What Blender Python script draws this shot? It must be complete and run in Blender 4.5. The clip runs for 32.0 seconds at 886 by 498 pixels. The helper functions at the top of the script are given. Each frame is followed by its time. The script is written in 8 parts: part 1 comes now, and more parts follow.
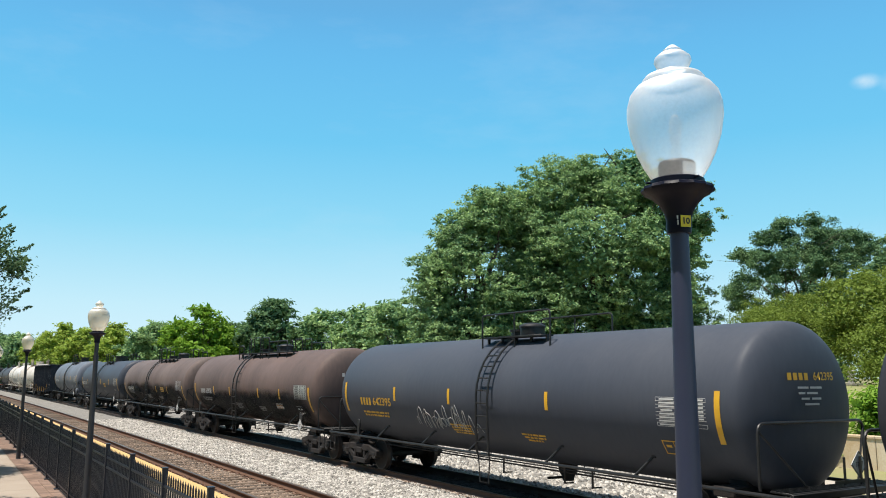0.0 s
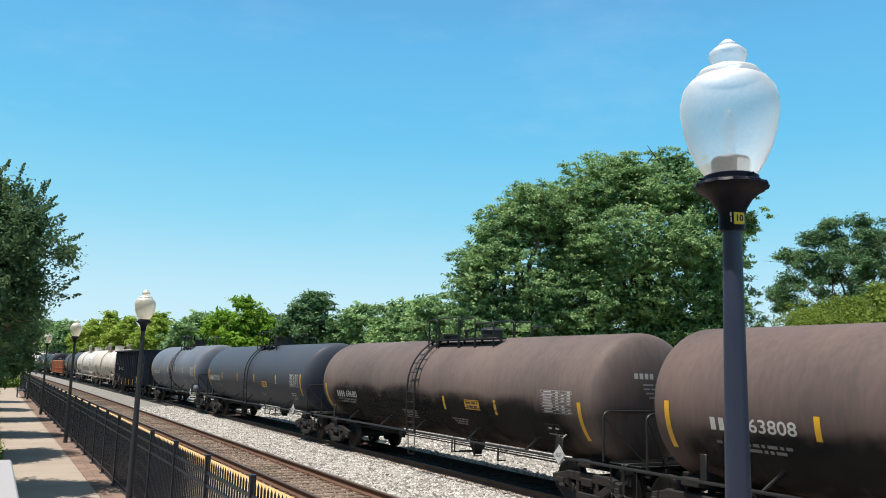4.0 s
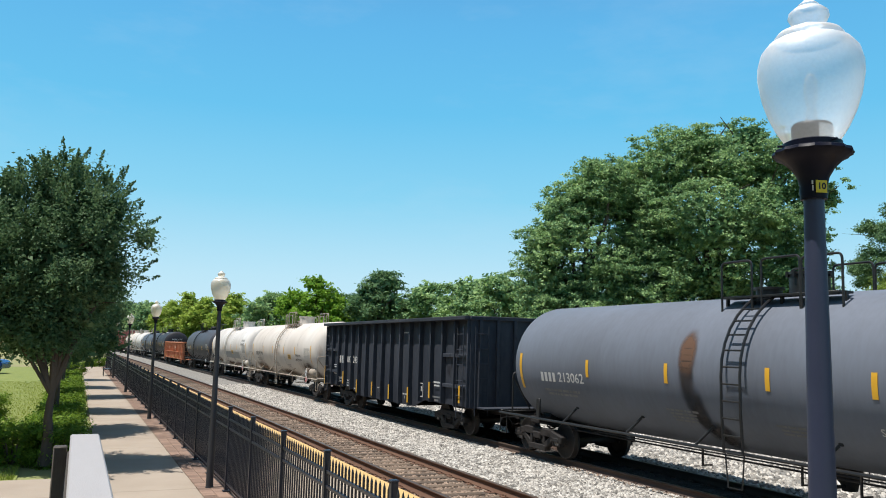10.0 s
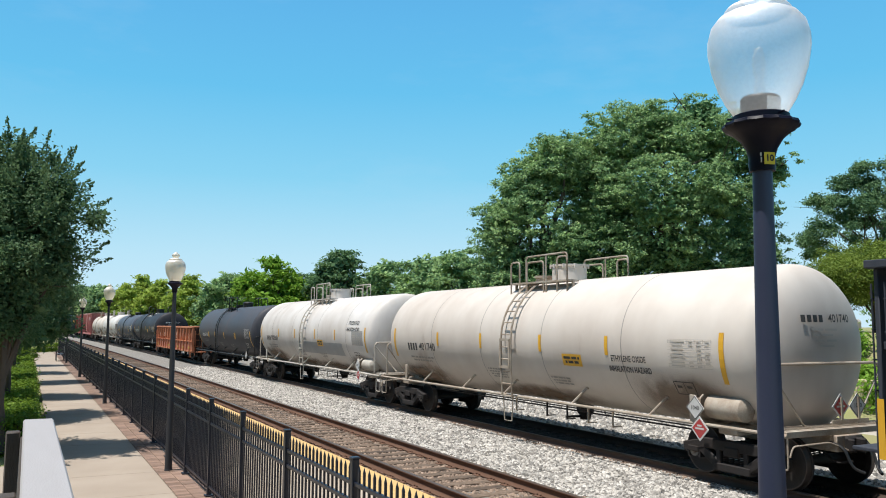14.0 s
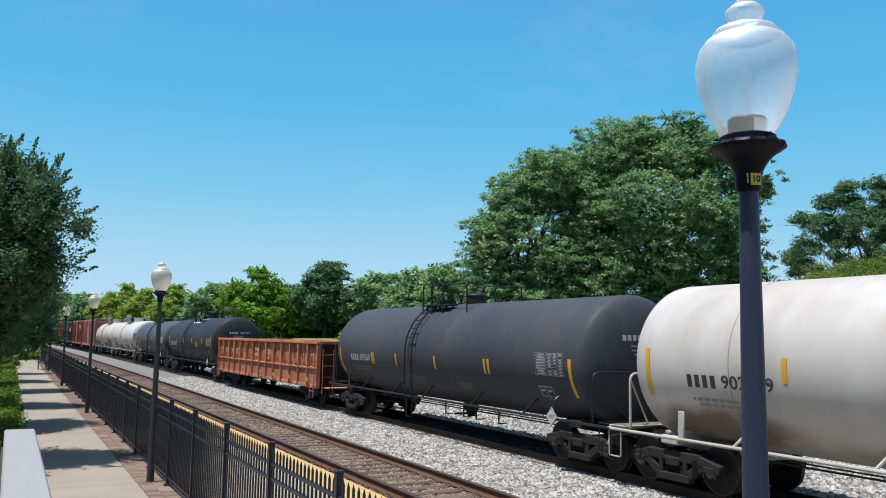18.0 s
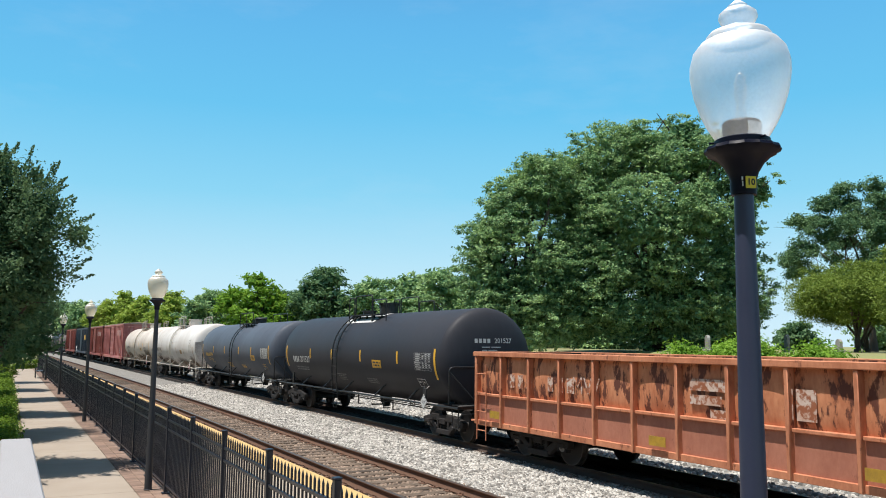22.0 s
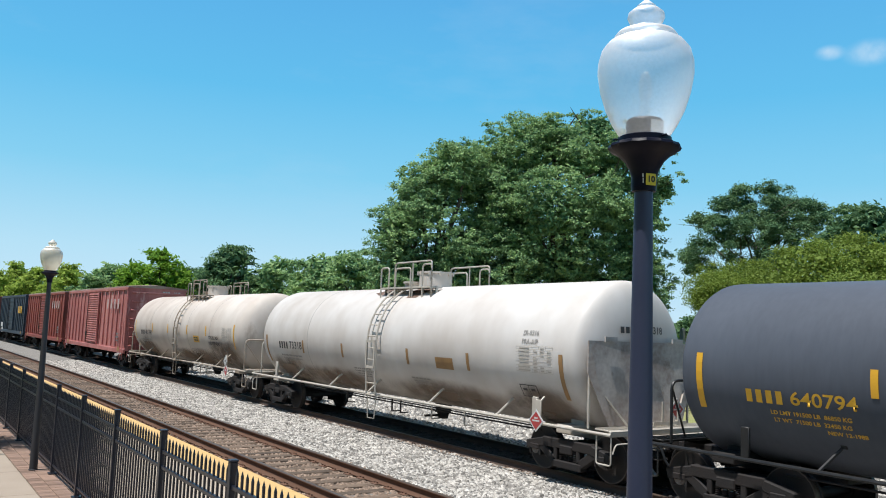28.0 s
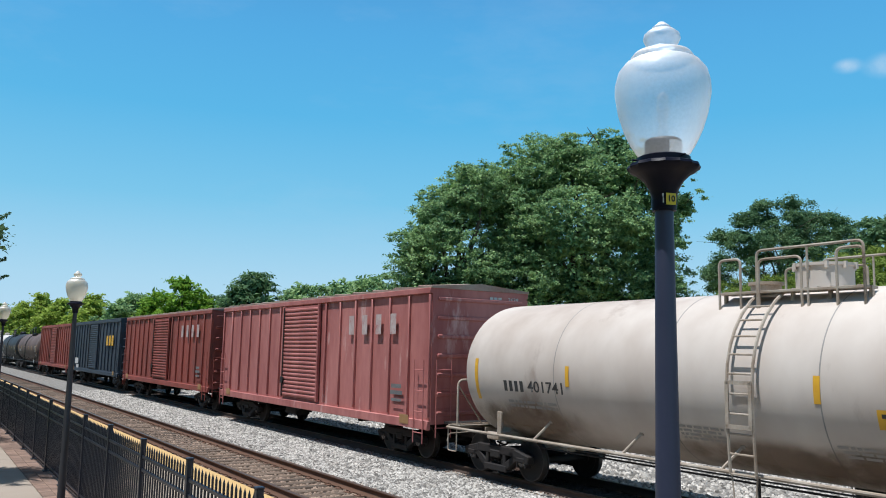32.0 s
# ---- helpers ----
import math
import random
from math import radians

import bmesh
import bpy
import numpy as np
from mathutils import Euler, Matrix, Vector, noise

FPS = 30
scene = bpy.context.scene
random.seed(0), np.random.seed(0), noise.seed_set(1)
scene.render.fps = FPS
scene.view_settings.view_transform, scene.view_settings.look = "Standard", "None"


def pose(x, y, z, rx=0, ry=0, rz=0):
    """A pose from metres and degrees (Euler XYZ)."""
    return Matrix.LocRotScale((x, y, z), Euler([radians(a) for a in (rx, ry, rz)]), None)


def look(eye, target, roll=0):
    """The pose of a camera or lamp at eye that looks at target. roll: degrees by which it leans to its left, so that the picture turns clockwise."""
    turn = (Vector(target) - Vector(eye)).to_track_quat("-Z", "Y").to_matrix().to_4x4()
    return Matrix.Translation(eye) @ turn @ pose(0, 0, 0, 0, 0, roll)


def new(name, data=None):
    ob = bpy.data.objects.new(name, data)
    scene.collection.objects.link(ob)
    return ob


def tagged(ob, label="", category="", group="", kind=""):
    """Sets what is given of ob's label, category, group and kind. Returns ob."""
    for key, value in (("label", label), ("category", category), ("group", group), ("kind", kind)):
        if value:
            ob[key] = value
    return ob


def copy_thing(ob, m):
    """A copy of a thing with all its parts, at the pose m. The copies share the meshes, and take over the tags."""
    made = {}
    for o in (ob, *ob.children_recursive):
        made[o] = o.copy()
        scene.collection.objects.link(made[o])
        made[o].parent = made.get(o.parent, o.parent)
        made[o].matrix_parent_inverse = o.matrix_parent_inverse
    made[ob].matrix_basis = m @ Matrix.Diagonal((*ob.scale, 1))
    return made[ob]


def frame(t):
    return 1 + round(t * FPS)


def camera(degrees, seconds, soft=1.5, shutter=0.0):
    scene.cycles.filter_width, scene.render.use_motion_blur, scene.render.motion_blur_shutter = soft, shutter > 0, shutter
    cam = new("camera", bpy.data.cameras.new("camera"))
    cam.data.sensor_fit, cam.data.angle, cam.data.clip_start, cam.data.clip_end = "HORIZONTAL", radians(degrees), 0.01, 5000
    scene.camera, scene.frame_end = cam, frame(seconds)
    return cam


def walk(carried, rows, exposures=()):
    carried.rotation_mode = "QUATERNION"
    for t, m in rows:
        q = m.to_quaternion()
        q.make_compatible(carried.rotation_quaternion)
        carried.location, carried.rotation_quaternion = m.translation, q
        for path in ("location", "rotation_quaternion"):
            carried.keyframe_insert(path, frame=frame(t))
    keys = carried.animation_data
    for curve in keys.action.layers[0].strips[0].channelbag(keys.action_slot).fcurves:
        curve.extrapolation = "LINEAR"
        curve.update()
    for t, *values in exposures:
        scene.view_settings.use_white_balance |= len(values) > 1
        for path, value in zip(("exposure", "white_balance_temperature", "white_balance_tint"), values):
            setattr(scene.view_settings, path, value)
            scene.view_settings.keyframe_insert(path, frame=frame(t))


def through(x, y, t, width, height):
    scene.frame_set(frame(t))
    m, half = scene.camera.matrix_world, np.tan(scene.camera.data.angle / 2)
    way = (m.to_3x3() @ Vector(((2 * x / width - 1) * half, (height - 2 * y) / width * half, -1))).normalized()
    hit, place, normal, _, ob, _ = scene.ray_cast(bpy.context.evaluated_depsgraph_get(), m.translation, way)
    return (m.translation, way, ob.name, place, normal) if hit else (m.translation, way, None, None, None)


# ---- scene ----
cam = camera(57.1, 32.0, soft=1.0)


def stance(x, y, z, yaw, pitch, roll):
    """A hand-held pose: yaw to the right of the track, pitch up, lean to the left."""
    a, b = radians(yaw), radians(pitch)
    eye = Vector((x, y, z))
    return look(eye, eye + Vector((math.sin(a) * math.cos(b), math.cos(a) * math.cos(b), math.sin(b))), roll)


# seconds, place, yaw, pitch, lean
PATH = [
    (0.0, 0.064, -0.005, 2.417, 31.42, 8.85, 0.36),
    (0.5, 0.061, -0.002, 2.418, 31.36, 9.13, 0.46),
    (1.0, 0.057, -0.003, 2.411, 31.04, 9.06, 0.54),
    (1.5, 0.062, 0.011, 2.412, 30.66, 8.80, 0.72),
    (2.0, 0.059, 0.014, 2.409, 30.15, 8.65, 0.91),
    (2.5, 0.051, 0.002, 2.411, 29.83, 8.55, 0.86),
    (3.0, 0.044, -0.001, 2.408, 29.93, 8.45, 0.81),
    (3.5, 0.041, 0.011, 2.409, 29.36, 8.42, 1.25),
    (5.5, 0.008, -0.005, 2.409, 27.54, 8.62, 1.96),
    (6.0, 0.010, -0.006, 2.411, 27.35, 8.33, 1.91),
    (6.5, 0.006, -0.005, 2.404, 26.11, 7.73, 1.98),
    (7.0, 0.032, 0.018, 2.399, 25.22, 6.91, 1.15),
    (7.5, 0.046, 0.023, 2.395, 24.21, 6.41, 0.85),
    (8.0, 0.043, 0.029, 2.397, 23.94, 6.43, 0.78),
    (8.5, 0.030, 0.020, 2.395, 23.88, 6.46, 0.85),
    (9.0, 0.002, 0.000, 2.388, 23.90, 6.49, 1.03),
    (9.5, 0.026, 0.018, 2.399, 23.69, 6.77, 1.15),
    (10.0, 0.037, 0.026, 2.400, 23.89, 6.84, 1.44),
    (10.5, 0.035, 0.029, 2.397, 24.35, 6.82, 1.73),
    (11.0, 0.031, 0.028, 2.403, 24.95, 7.08, 2.24),
    (11.5, 0.025, 0.020, 2.404, 25.35, 7.20, 2.53),
    (12.0, 0.020, 0.020, 2.404, 25.54, 7.26, 3.16),
    (12.5, 0.022, 0.020, 2.401, 25.89, 7.10, 3.11),
    (13.0, 0.026, 0.019, 2.394, 26.10, 6.40, 2.39),
    (13.5, 0.038, 0.020, 2.390, 26.39, 5.54, 0.76),
    (15.5, 0.038, 0.017, 2.390, 27.28, 5.21, 0.00),
    (16.0, 0.031, 0.012, 2.390, 27.33, 5.48, 0.29),
    (16.5, 0.030, 0.015, 2.396, 27.38, 5.73, 0.54),
    (17.0, 0.033, 0.010, 2.398, 27.75, 6.03, 0.60),
    (17.5, 0.032, 0.009, 2.398, 27.89, 6.09, 0.66),
    (18.0, 0.033, 0.016, 2.399, 27.76, 6.24, 1.03),
    (18.5, 0.034, 0.022, 2.400, 27.77, 6.33, 1.13),
    (19.0, 0.035, 0.017, 2.401, 27.77, 6.42, 1.05),
    (19.5, 0.029, 0.016, 2.401, 27.83, 6.45, 0.97),
    (20.0, 0.031, 0.017, 2.398, 27.83, 6.36, 0.89),
    (20.5, 0.031, 0.020, 2.397, 27.80, 6.37, 0.88),
    (21.0, 0.029, 0.016, 2.401, 27.71, 6.56, 0.68),
    (21.5, 0.032, 0.018, 2.402, 27.81, 6.64, 0.49),
    (22.0, 0.040, 0.017, 2.402, 27.95, 6.59, 0.54),
    (22.5, 0.033, 0.015, 2.400, 28.25, 6.58, 0.78),
    (23.0, 0.028, 0.011, 2.402, 28.35, 6.68, 0.93),
    (23.5, 0.026, 0.011, 2.401, 28.40, 6.73, 1.16),
    (24.0, 0.024, 0.011, 2.402, 28.68, 6.66, 1.18),
    (24.5, 0.027, 0.011, 2.398, 29.02, 6.42, 1.60),
    (25.0, 0.033, 0.005, 2.397, 30.01, 6.44, 1.77),
    (25.5, 0.047, 0.015, 2.398, 31.17, 6.44, 2.04),
    (27.5, 0.070, 0.025, 2.401, 34.91, 5.42, 2.85),
    (28.0, 0.072, 0.020, 2.406, 34.23, 5.65, 2.23),
    (28.5, 0.065, 0.009, 2.405, 34.17, 5.95, 1.89),
    (29.0, 0.065, 0.014, 2.406, 33.81, 6.19, 1.55),
    (29.5, 0.068, 0.015, 2.408, 33.26, 6.32, 1.27),
    (30.0, 0.069, 0.014, 2.409, 32.94, 6.42, 1.04),
    (30.5, 0.066, 0.012, 2.408, 32.83, 6.70, 1.01),
    (31.0, 0.064, 0.012, 2.408, 32.85, 6.93, 1.04),
    (31.5, 0.061, 0.009, 2.408, 32.86, 7.07, 1.07),
    (32.0, 0.054, 0.007, 2.408, 32.78, 7.21, 1.15),
]
# the camera darkens and cools its picture while the white cars fill it
walk(cam, [(t, stance(*row)) for t, *row in PATH], [(0.0, 0.42, 6750, 10), (3.5, 0.40, 6700, 10), (7.0, 0.32, 6500, 10), (12.5, 0.32, 6500, 10), (14.5, 0.27, 6350, 10), (16.0, 0.16, 6050, 10), (17.2, 0.14, 6000, 10), (18.1, 0.12, 6000, 10), (18.9, 0.37, 6400, 10), (20.0, 0.36, 6500, 10), (25.5, 0.34, 6500, 10), (28.0, 0.24, 6250, 10), (29.2, 0.04, 5900, 10), (30.5, 0.02, 5950, 10), (32.0, 0.09, 6000, 10)])

# ---- daylight ----
SUN_ELEVATION, SUN_AZIMUTH = 72.5, -89.0   # degrees; azimuth from +y towards +x
world = bpy.data.worlds.new("sky")
scene.world = world
world.use_nodes = True
wn = world.node_tree
sky = wn.nodes.new("ShaderNodeTexSky")
sky.sky_type = "NISHITA"
sky.sun_disc = False
sky.sun_elevation = radians(SUN_ELEVATION)
sky.sun_rotation = radians(SUN_AZIMUTH)
sky.altitude = 100
sky.air_density = 1.0
sky.dust_density = 0.8
sky.ozone_density = 1.6
back = wn.nodes["Background"]
back.inputs["Strength"].default_value = 0.15
deep = wn.nodes.new("ShaderNodeHueSaturation")
deep.inputs["Hue"].default_value, deep.inputs["Saturation"].default_value, deep.inputs["Value"].default_value = 0.49, 0.85, 0.5
wn.links.new(sky.outputs[0], deep.inputs["Color"])
# pale haze towards the horizon, with faint high cirrus
where = wn.nodes.new("ShaderNodeTexCoord")
axes = wn.nodes.new("ShaderNodeSeparateXYZ")
wn.links.new(where.outputs["Generated"], axes.inputs[0])


def ramp_z(z0, z1, kind="SMOOTHSTEP"):
    r = wn.nodes.new("ShaderNodeMapRange")
    r.interpolation_type = kind
    r.inputs["From Min"].default_value, r.inputs["From Max"].default_value = z0, z1
    wn.links.new(axes.outputs["Z"], r.inputs["Value"])
    return r


# the clear sky from the pale horizon up, in fifths of its radiance
stops = wn.nodes.new("ShaderNodeValToRGB")
for z, colour in ((0.0, (0.64, 0.835, 0.945)), (0.19, (0.5, 0.78, 0.925)), (0.42, (0.26, 0.65, 0.885)), (0.66, (0.145, 0.54, 0.855)), (1.0, (0.11, 0.43, 0.8))):
    e = stops.color_ramp.elements[0] if z == 0.0 else stops.color_ramp.elements[-1] if z == 1.0 else stops.color_ramp.elements.new(z)
    e.color = (*colour, 1)
wn.links.new(ramp_z(0.0, 0.42, "LINEAR").outputs[0], stops.inputs["Fac"])
clear = wn.nodes.new("ShaderNodeVectorMath")
clear.operation = "SCALE"
clear.inputs["Scale"].default_value = 5.45
wn.links.new(stops.outputs["Color"], clear.inputs[0])
haze = wn.nodes.new("ShaderNodeMix")
haze.data_type = "RGBA"
wn.links.new(clear.outputs["Vector"], haze.inputs["A"])
wn.links.new(deep.outputs[0], haze.inputs["B"])
wn.links.new(ramp_z(0.36, 0.66).outputs[0], haze.inputs["Factor"])
stretch = wn.nodes.new("ShaderNodeMapping")
stretch.inputs["Scale"].default_value = (2.2, 2.2, 7.0)
wn.links.new(where.outputs["Generated"], stretch.inputs["Vector"])
wisps = wn.nodes.new("ShaderNodeTexNoise")
wisps.inputs["Scale"].default_value, wisps.inputs["Detail"].default_value, wisps.inputs["Roughness"].default_value = 1.6, 7, 0.6
wn.links.new(stretch.outputs[0], wisps.inputs["Vector"])
thin = wn.nodes.new("ShaderNodeMapRange")
thin.inputs["From Min"].default_value, thin.inputs["From Max"].default_value = 0.55, 0.82
thin.inputs["To Max"].default_value = 0.16
wn.links.new(wisps.outputs["Fac"], thin.inputs["Value"])
cirrus = wn.nodes.new("ShaderNodeMix")
cirrus.data_type = "RGBA"
cirrus.inputs["B"].default_value = (3.4, 4.1, 4.8, 1)
wn.links.new(thin.outputs[0], cirrus.inputs["Factor"])
wn.links.new(haze.outputs["Result"], cirrus.inputs["A"])
veil = cirrus.outputs["Result"]
# two small fair-weather puffs
fluff = wn.nodes.new("ShaderNodeTexNoise")
fluff.inputs["Scale"].default_value, fluff.inputs["Detail"].default_value = 70, 4
wn.links.new(where.outputs["Generated"], fluff.inputs["Vector"])
for toward, size, white in (((0.8211, 0.4763, 0.3146), 0.019, 0.75), ((0.843, 0.4435, 0.311), 0.032, 0.75)):
    off, wide, far, edge, ragged, puff = (wn.nodes.new("ShaderNode" + k) for k in ("VectorMath", "VectorMath", "VectorMath", "MapRange", "Math", "Mix"))
    off.operation, wide.operation, far.operation, ragged.operation, puff.data_type = "SUBTRACT", "MULTIPLY", "LENGTH", "MULTIPLY", "RGBA"
    off.inputs[1].default_value, wide.inputs[1].default_value = toward, (1, 1, 1.9)
    edge.interpolation_type = "SMOOTHSTEP"
    edge.inputs["From Min"].default_value, edge.inputs["From Max"].default_value, edge.inputs["To Min"].default_value, edge.inputs["To Max"].default_value = 0.1 * size, size, white, 0.0
    wn.links.new(where.outputs["Generated"], off.inputs[0])
    wn.links.new(off.outputs["Vector"], wide.inputs[0])
    wn.links.new(wide.outputs["Vector"], far.inputs[0])
    wn.links.new(far.outputs["Value"], edge.inputs["Value"])
    wn.links.new(edge.outputs[0], ragged.inputs[0])
    wn.links.new(fluff.outputs["Fac"], ragged.inputs[1])
    wn.links.new(ragged.outputs[0], puff.inputs["Factor"])
    wn.links.new(veil, puff.inputs["A"])
    puff.inputs["B"].default_value = (4.2, 4.8, 5.2, 1)
    veil = puff.outputs["Result"]
wn.links.new(veil, back.inputs[0])
sun = new("sun", bpy.data.lights.new("sun", "SUN"))
sun.data.energy = 5.0
sun.data.angle = radians(0.53)
sun.data.color = (1.0, 0.955, 0.89)
e, a = radians(SUN_ELEVATION), radians(SUN_AZIMUTH)
SUN_WAY = Vector((math.sin(a) * math.cos(e), math.cos(a) * math.cos(e), math.sin(e)))
sun.matrix_world = look(SUN_WAY * 60, (0, 0, 0))
scene.view_settings.exposure = 0.0

# ---- materials ----
def mat(name, base, rough=0.6, metal=0.0, other=None, amount=0.5, scale=3.0, fine=40.0, bump=0.15, stretch=(1, 1, 1), per_piece=0.0, spec=0.5, fleck=None, fleck_at=0.62, fleck_soft=0.06, fleck_scale=2.0, tone=0.84):
    """A two-scale painted or natural surface: base and other mixed by large and fine noise, flecks over it, fine bump."""
    m = bpy.data.materials.new(name)
    m.use_nodes = True
    nt = m.node_tree
    N, L = nt.nodes.new, nt.links.new
    b = nt.nodes["Principled BSDF"]
    co = N("ShaderNodeTexCoord")
    mp = N("ShaderNodeMapping")
    mp.inputs["Scale"].default_value = stretch
    L(co.outputs["Object"], mp.inputs["Vector"])
    n1, n2 = N("ShaderNodeTexNoise"), N("ShaderNodeTexNoise")
    n1.inputs["Scale"].default_value, n1.inputs["Detail"].default_value = scale, 5
    n2.inputs["Scale"].default_value, n2.inputs["Detail"].default_value = fine, 3
    L(mp.outputs[0], n1.inputs["Vector"])
    L(mp.outputs[0], n2.inputs["Vector"])
    add = N("ShaderNodeMath")
    add.operation = "MULTIPLY_ADD"
    L(n2.outputs["Fac"], add.inputs[0])
    add.inputs[1].default_value = 0.45
    L(n1.outputs["Fac"], add.inputs[2])
    ramp = N("ShaderNodeMapRange")
    ramp.inputs["From Min"].default_value, ramp.inputs["From Max"].default_value = 0.5, 0.95
    ramp.inputs["To Max"].default_value = amount
    L(add.outputs[0], ramp.inputs["Value"])
    mix = N("ShaderNodeMix")
    mix.data_type = "RGBA"
    other = other or tuple(c * 0.55 for c in base)
    base, other = tuple(c * tone for c in base), tuple(c * tone for c in other)
    mix.inputs["A"].default_value, mix.inputs["B"].default_value = (*base, 1), (*other, 1)
    L(ramp.outputs[0], mix.inputs["Factor"])
    colour = mix.outputs["Result"]
    if fleck:
        n3 = N("ShaderNodeTexNoise")
        n3.inputs["Scale"].default_value, n3.inputs["Detail"].default_value, n3.inputs["Roughness"].default_value = fleck_scale, 8, 0.65
        L(mp.outputs[0], n3.inputs["Vector"])
        r3 = N("ShaderNodeMapRange")
        r3.inputs["From Min"].default_value, r3.inputs["From Max"].default_value = fleck_at, fleck_at + fleck_soft
        L(n3.outputs["Fac"], r3.inputs["Value"])
        m3 = N("ShaderNodeMix")
        m3.data_type = "RGBA"
        L(colour, m3.inputs["A"])
        m3.inputs["B"].default_value = (*fleck, 1)
        L(r3.outputs[0], m3.inputs["Factor"])
        colour = m3.outputs["Result"]
    if per_piece:
        info = N("ShaderNodeObjectInfo")
        geo = N("ShaderNodeNewGeometry")
        sm = N("ShaderNodeMath")
        sm.operation = "ADD"
        L(info.outputs["Random"], sm.inputs[0])
        L(geo.outputs["Random Per Island"], sm.inputs[1])
        fr = N("ShaderNodeMath")
        fr.operation = "FRACT"
        L(sm.outputs[0], fr.inputs[0])
        rg = N("ShaderNodeMapRange")
        rg.inputs["To Min"].default_value, rg.inputs["To Max"].default_value = 1 - per_piece, 1 + per_piece
        L(fr.outputs[0], rg.inputs["Value"])
        hs = N("ShaderNodeHueSaturation")
        L(rg.outputs[0], hs.inputs["Value"])
        L(colour, hs.inputs["Color"])
        colour = hs.outputs["Color"]
    L(colour, b.inputs["Base Color"])
    b.inputs["Roughness"].default_value = rough
    rr = N("ShaderNodeMapRange")
    rr.inputs["To Min"].default_value, rr.inputs["To Max"].default_value = max(rough - 0.12, 0.05), min(rough + 0.15, 1)
    L(n1.outputs["Fac"], rr.inputs["Value"])
    L(rr.outputs[0], b.inputs["Roughness"])
    b.inputs["Metallic"].default_value = metal
    b.inputs["Specular IOR Level"].default_value = spec
    if bump:
        bp = N("ShaderNodeBump")
        bp.inputs["Strength"].default_value, bp.inputs["Distance"].default_value = bump, 0.02
        L(n2.outputs["Fac"], bp.inputs["Height"])
        L(bp.outputs[0], b.inputs["Normal"])
    return m


def leaf_mat(name, base, other, scale=0.35, through=0.35):
    """Leaves: colour drifts over the crown and from leaf to leaf; light comes through them."""
    m = bpy.data.materials.new(name)
    m.use_nodes = True
    nt = m.node_tree
    N, L = nt.nodes.new, nt.links.new
    b, out = nt.nodes["Principled BSDF"], nt.nodes["Material Output"]
    co, geo = N("ShaderNodeTexCoord"), N("ShaderNodeNewGeometry")
    n = N("ShaderNodeTexNoise")
    n.inputs["Scale"].default_value, n.inputs["Detail"].default_value = scale, 4
    L(co.outputs["Object"], n.inputs["Vector"])
    ma = N("ShaderNodeMath")
    ma.operation = "MULTIPLY_ADD"
    L(geo.outputs["Random Per Island"], ma.inputs[0])
    ma.inputs[1].default_value = 0.5
    L(n.outputs["Fac"], ma.inputs[2])
    r = N("ShaderNodeMapRange")
    r.inputs["From Min"].default_value, r.inputs["From Max"].default_value = 0.4, 1.1
    L(ma.outputs[0], r.inputs["Value"])
    mix = N("ShaderNodeMix")
    mix.data_type = "RGBA"
    mix.inputs["A"].default_value, mix.inputs["B"].default_value = (*base, 1), (*other, 1)
    L(r.outputs[0], mix.inputs["Factor"])
    L(mix.outputs["Result"], b.inputs["Base Color"])
    b.inputs["Roughness"].default_value = 0.6
    b.inputs["Specular IOR Level"].default_value = 0.18
    tr = N("ShaderNodeBsdfTranslucent")
    L(mix.outputs["Result"], tr.inputs["Color"])
    ms = N("ShaderNodeMixShader")
    ms.inputs[0].default_value = through
    L(b.outputs[0], ms.inputs[1])
    L(tr.outputs[0], ms.inputs[2])
    L(ms.outputs[0], out.inputs["Surface"])
    return m


def tank_mat(name, base, dirt, dirt_amount=0.5, rough=0.5, streak=None, fleck=None, fleck_at=0.66):
    """Tank paint: broad grime, vertical streaks that run down the shell, small chips."""
    return mat(name, base, rough, 0.0, dirt, dirt_amount, scale=0.55, fine=9.0, bump=0.05, stretch=(1, 1.3, 0.28), spec=0.12, fleck=fleck, fleck_at=fleck_at, fleck_scale=1.1, fleck_soft=0.12, tone=1.0)


M_BLACK = tank_mat("black_tank_paint", (0.03, 0.031, 0.037), (0.048, 0.048, 0.054), 0.7, 0.5)
M_CHAR = tank_mat("charcoal_tank_paint", (0.053, 0.061, 0.08), (0.077, 0.085, 0.103), 0.7, 0.5)
M_MATT = tank_mat("matt_black_tank_paint", (0.033, 0.034, 0.041), (0.05, 0.05, 0.057), 0.6, 0.5)
M_BROWN = tank_mat("rust_brown_tank_paint", (0.152, 0.108, 0.097), (0.075, 0.061, 0.059), 0.8, 0.6)
M_BROWN2 = tank_mat("faded_brown_tank_paint", (0.163, 0.122, 0.11), (0.08, 0.067, 0.065), 0.8, 0.6)
M_GREY = tank_mat("grey_tank_paint", (0.15, 0.168, 0.205), (0.1, 0.108, 0.126), 0.6, 0.5)
M_SLATE = tank_mat("slate_tank_paint", (0.094, 0.107, 0.133), (0.057, 0.064, 0.08), 0.6, 0.5)
M_PATCHY = tank_mat("patchy_black_tank_paint", (0.054, 0.059, 0.072), (0.09, 0.087, 0.095), 0.8, 0.5, fleck=(0.095, 0.08, 0.085), fleck_at=0.57)
M_WHITE = mat("white_tank_paint", (0.78, 0.745, 0.71), 0.5, 0.0, (0.46, 0.39, 0.33), 0.7, 0.4, 2.2, 0.04, (1, 0.8, 0.5), spec=0.3, fleck=(0.42, 0.33, 0.26), fleck_at=0.64, fleck_soft=0.16, fleck_scale=0.7)
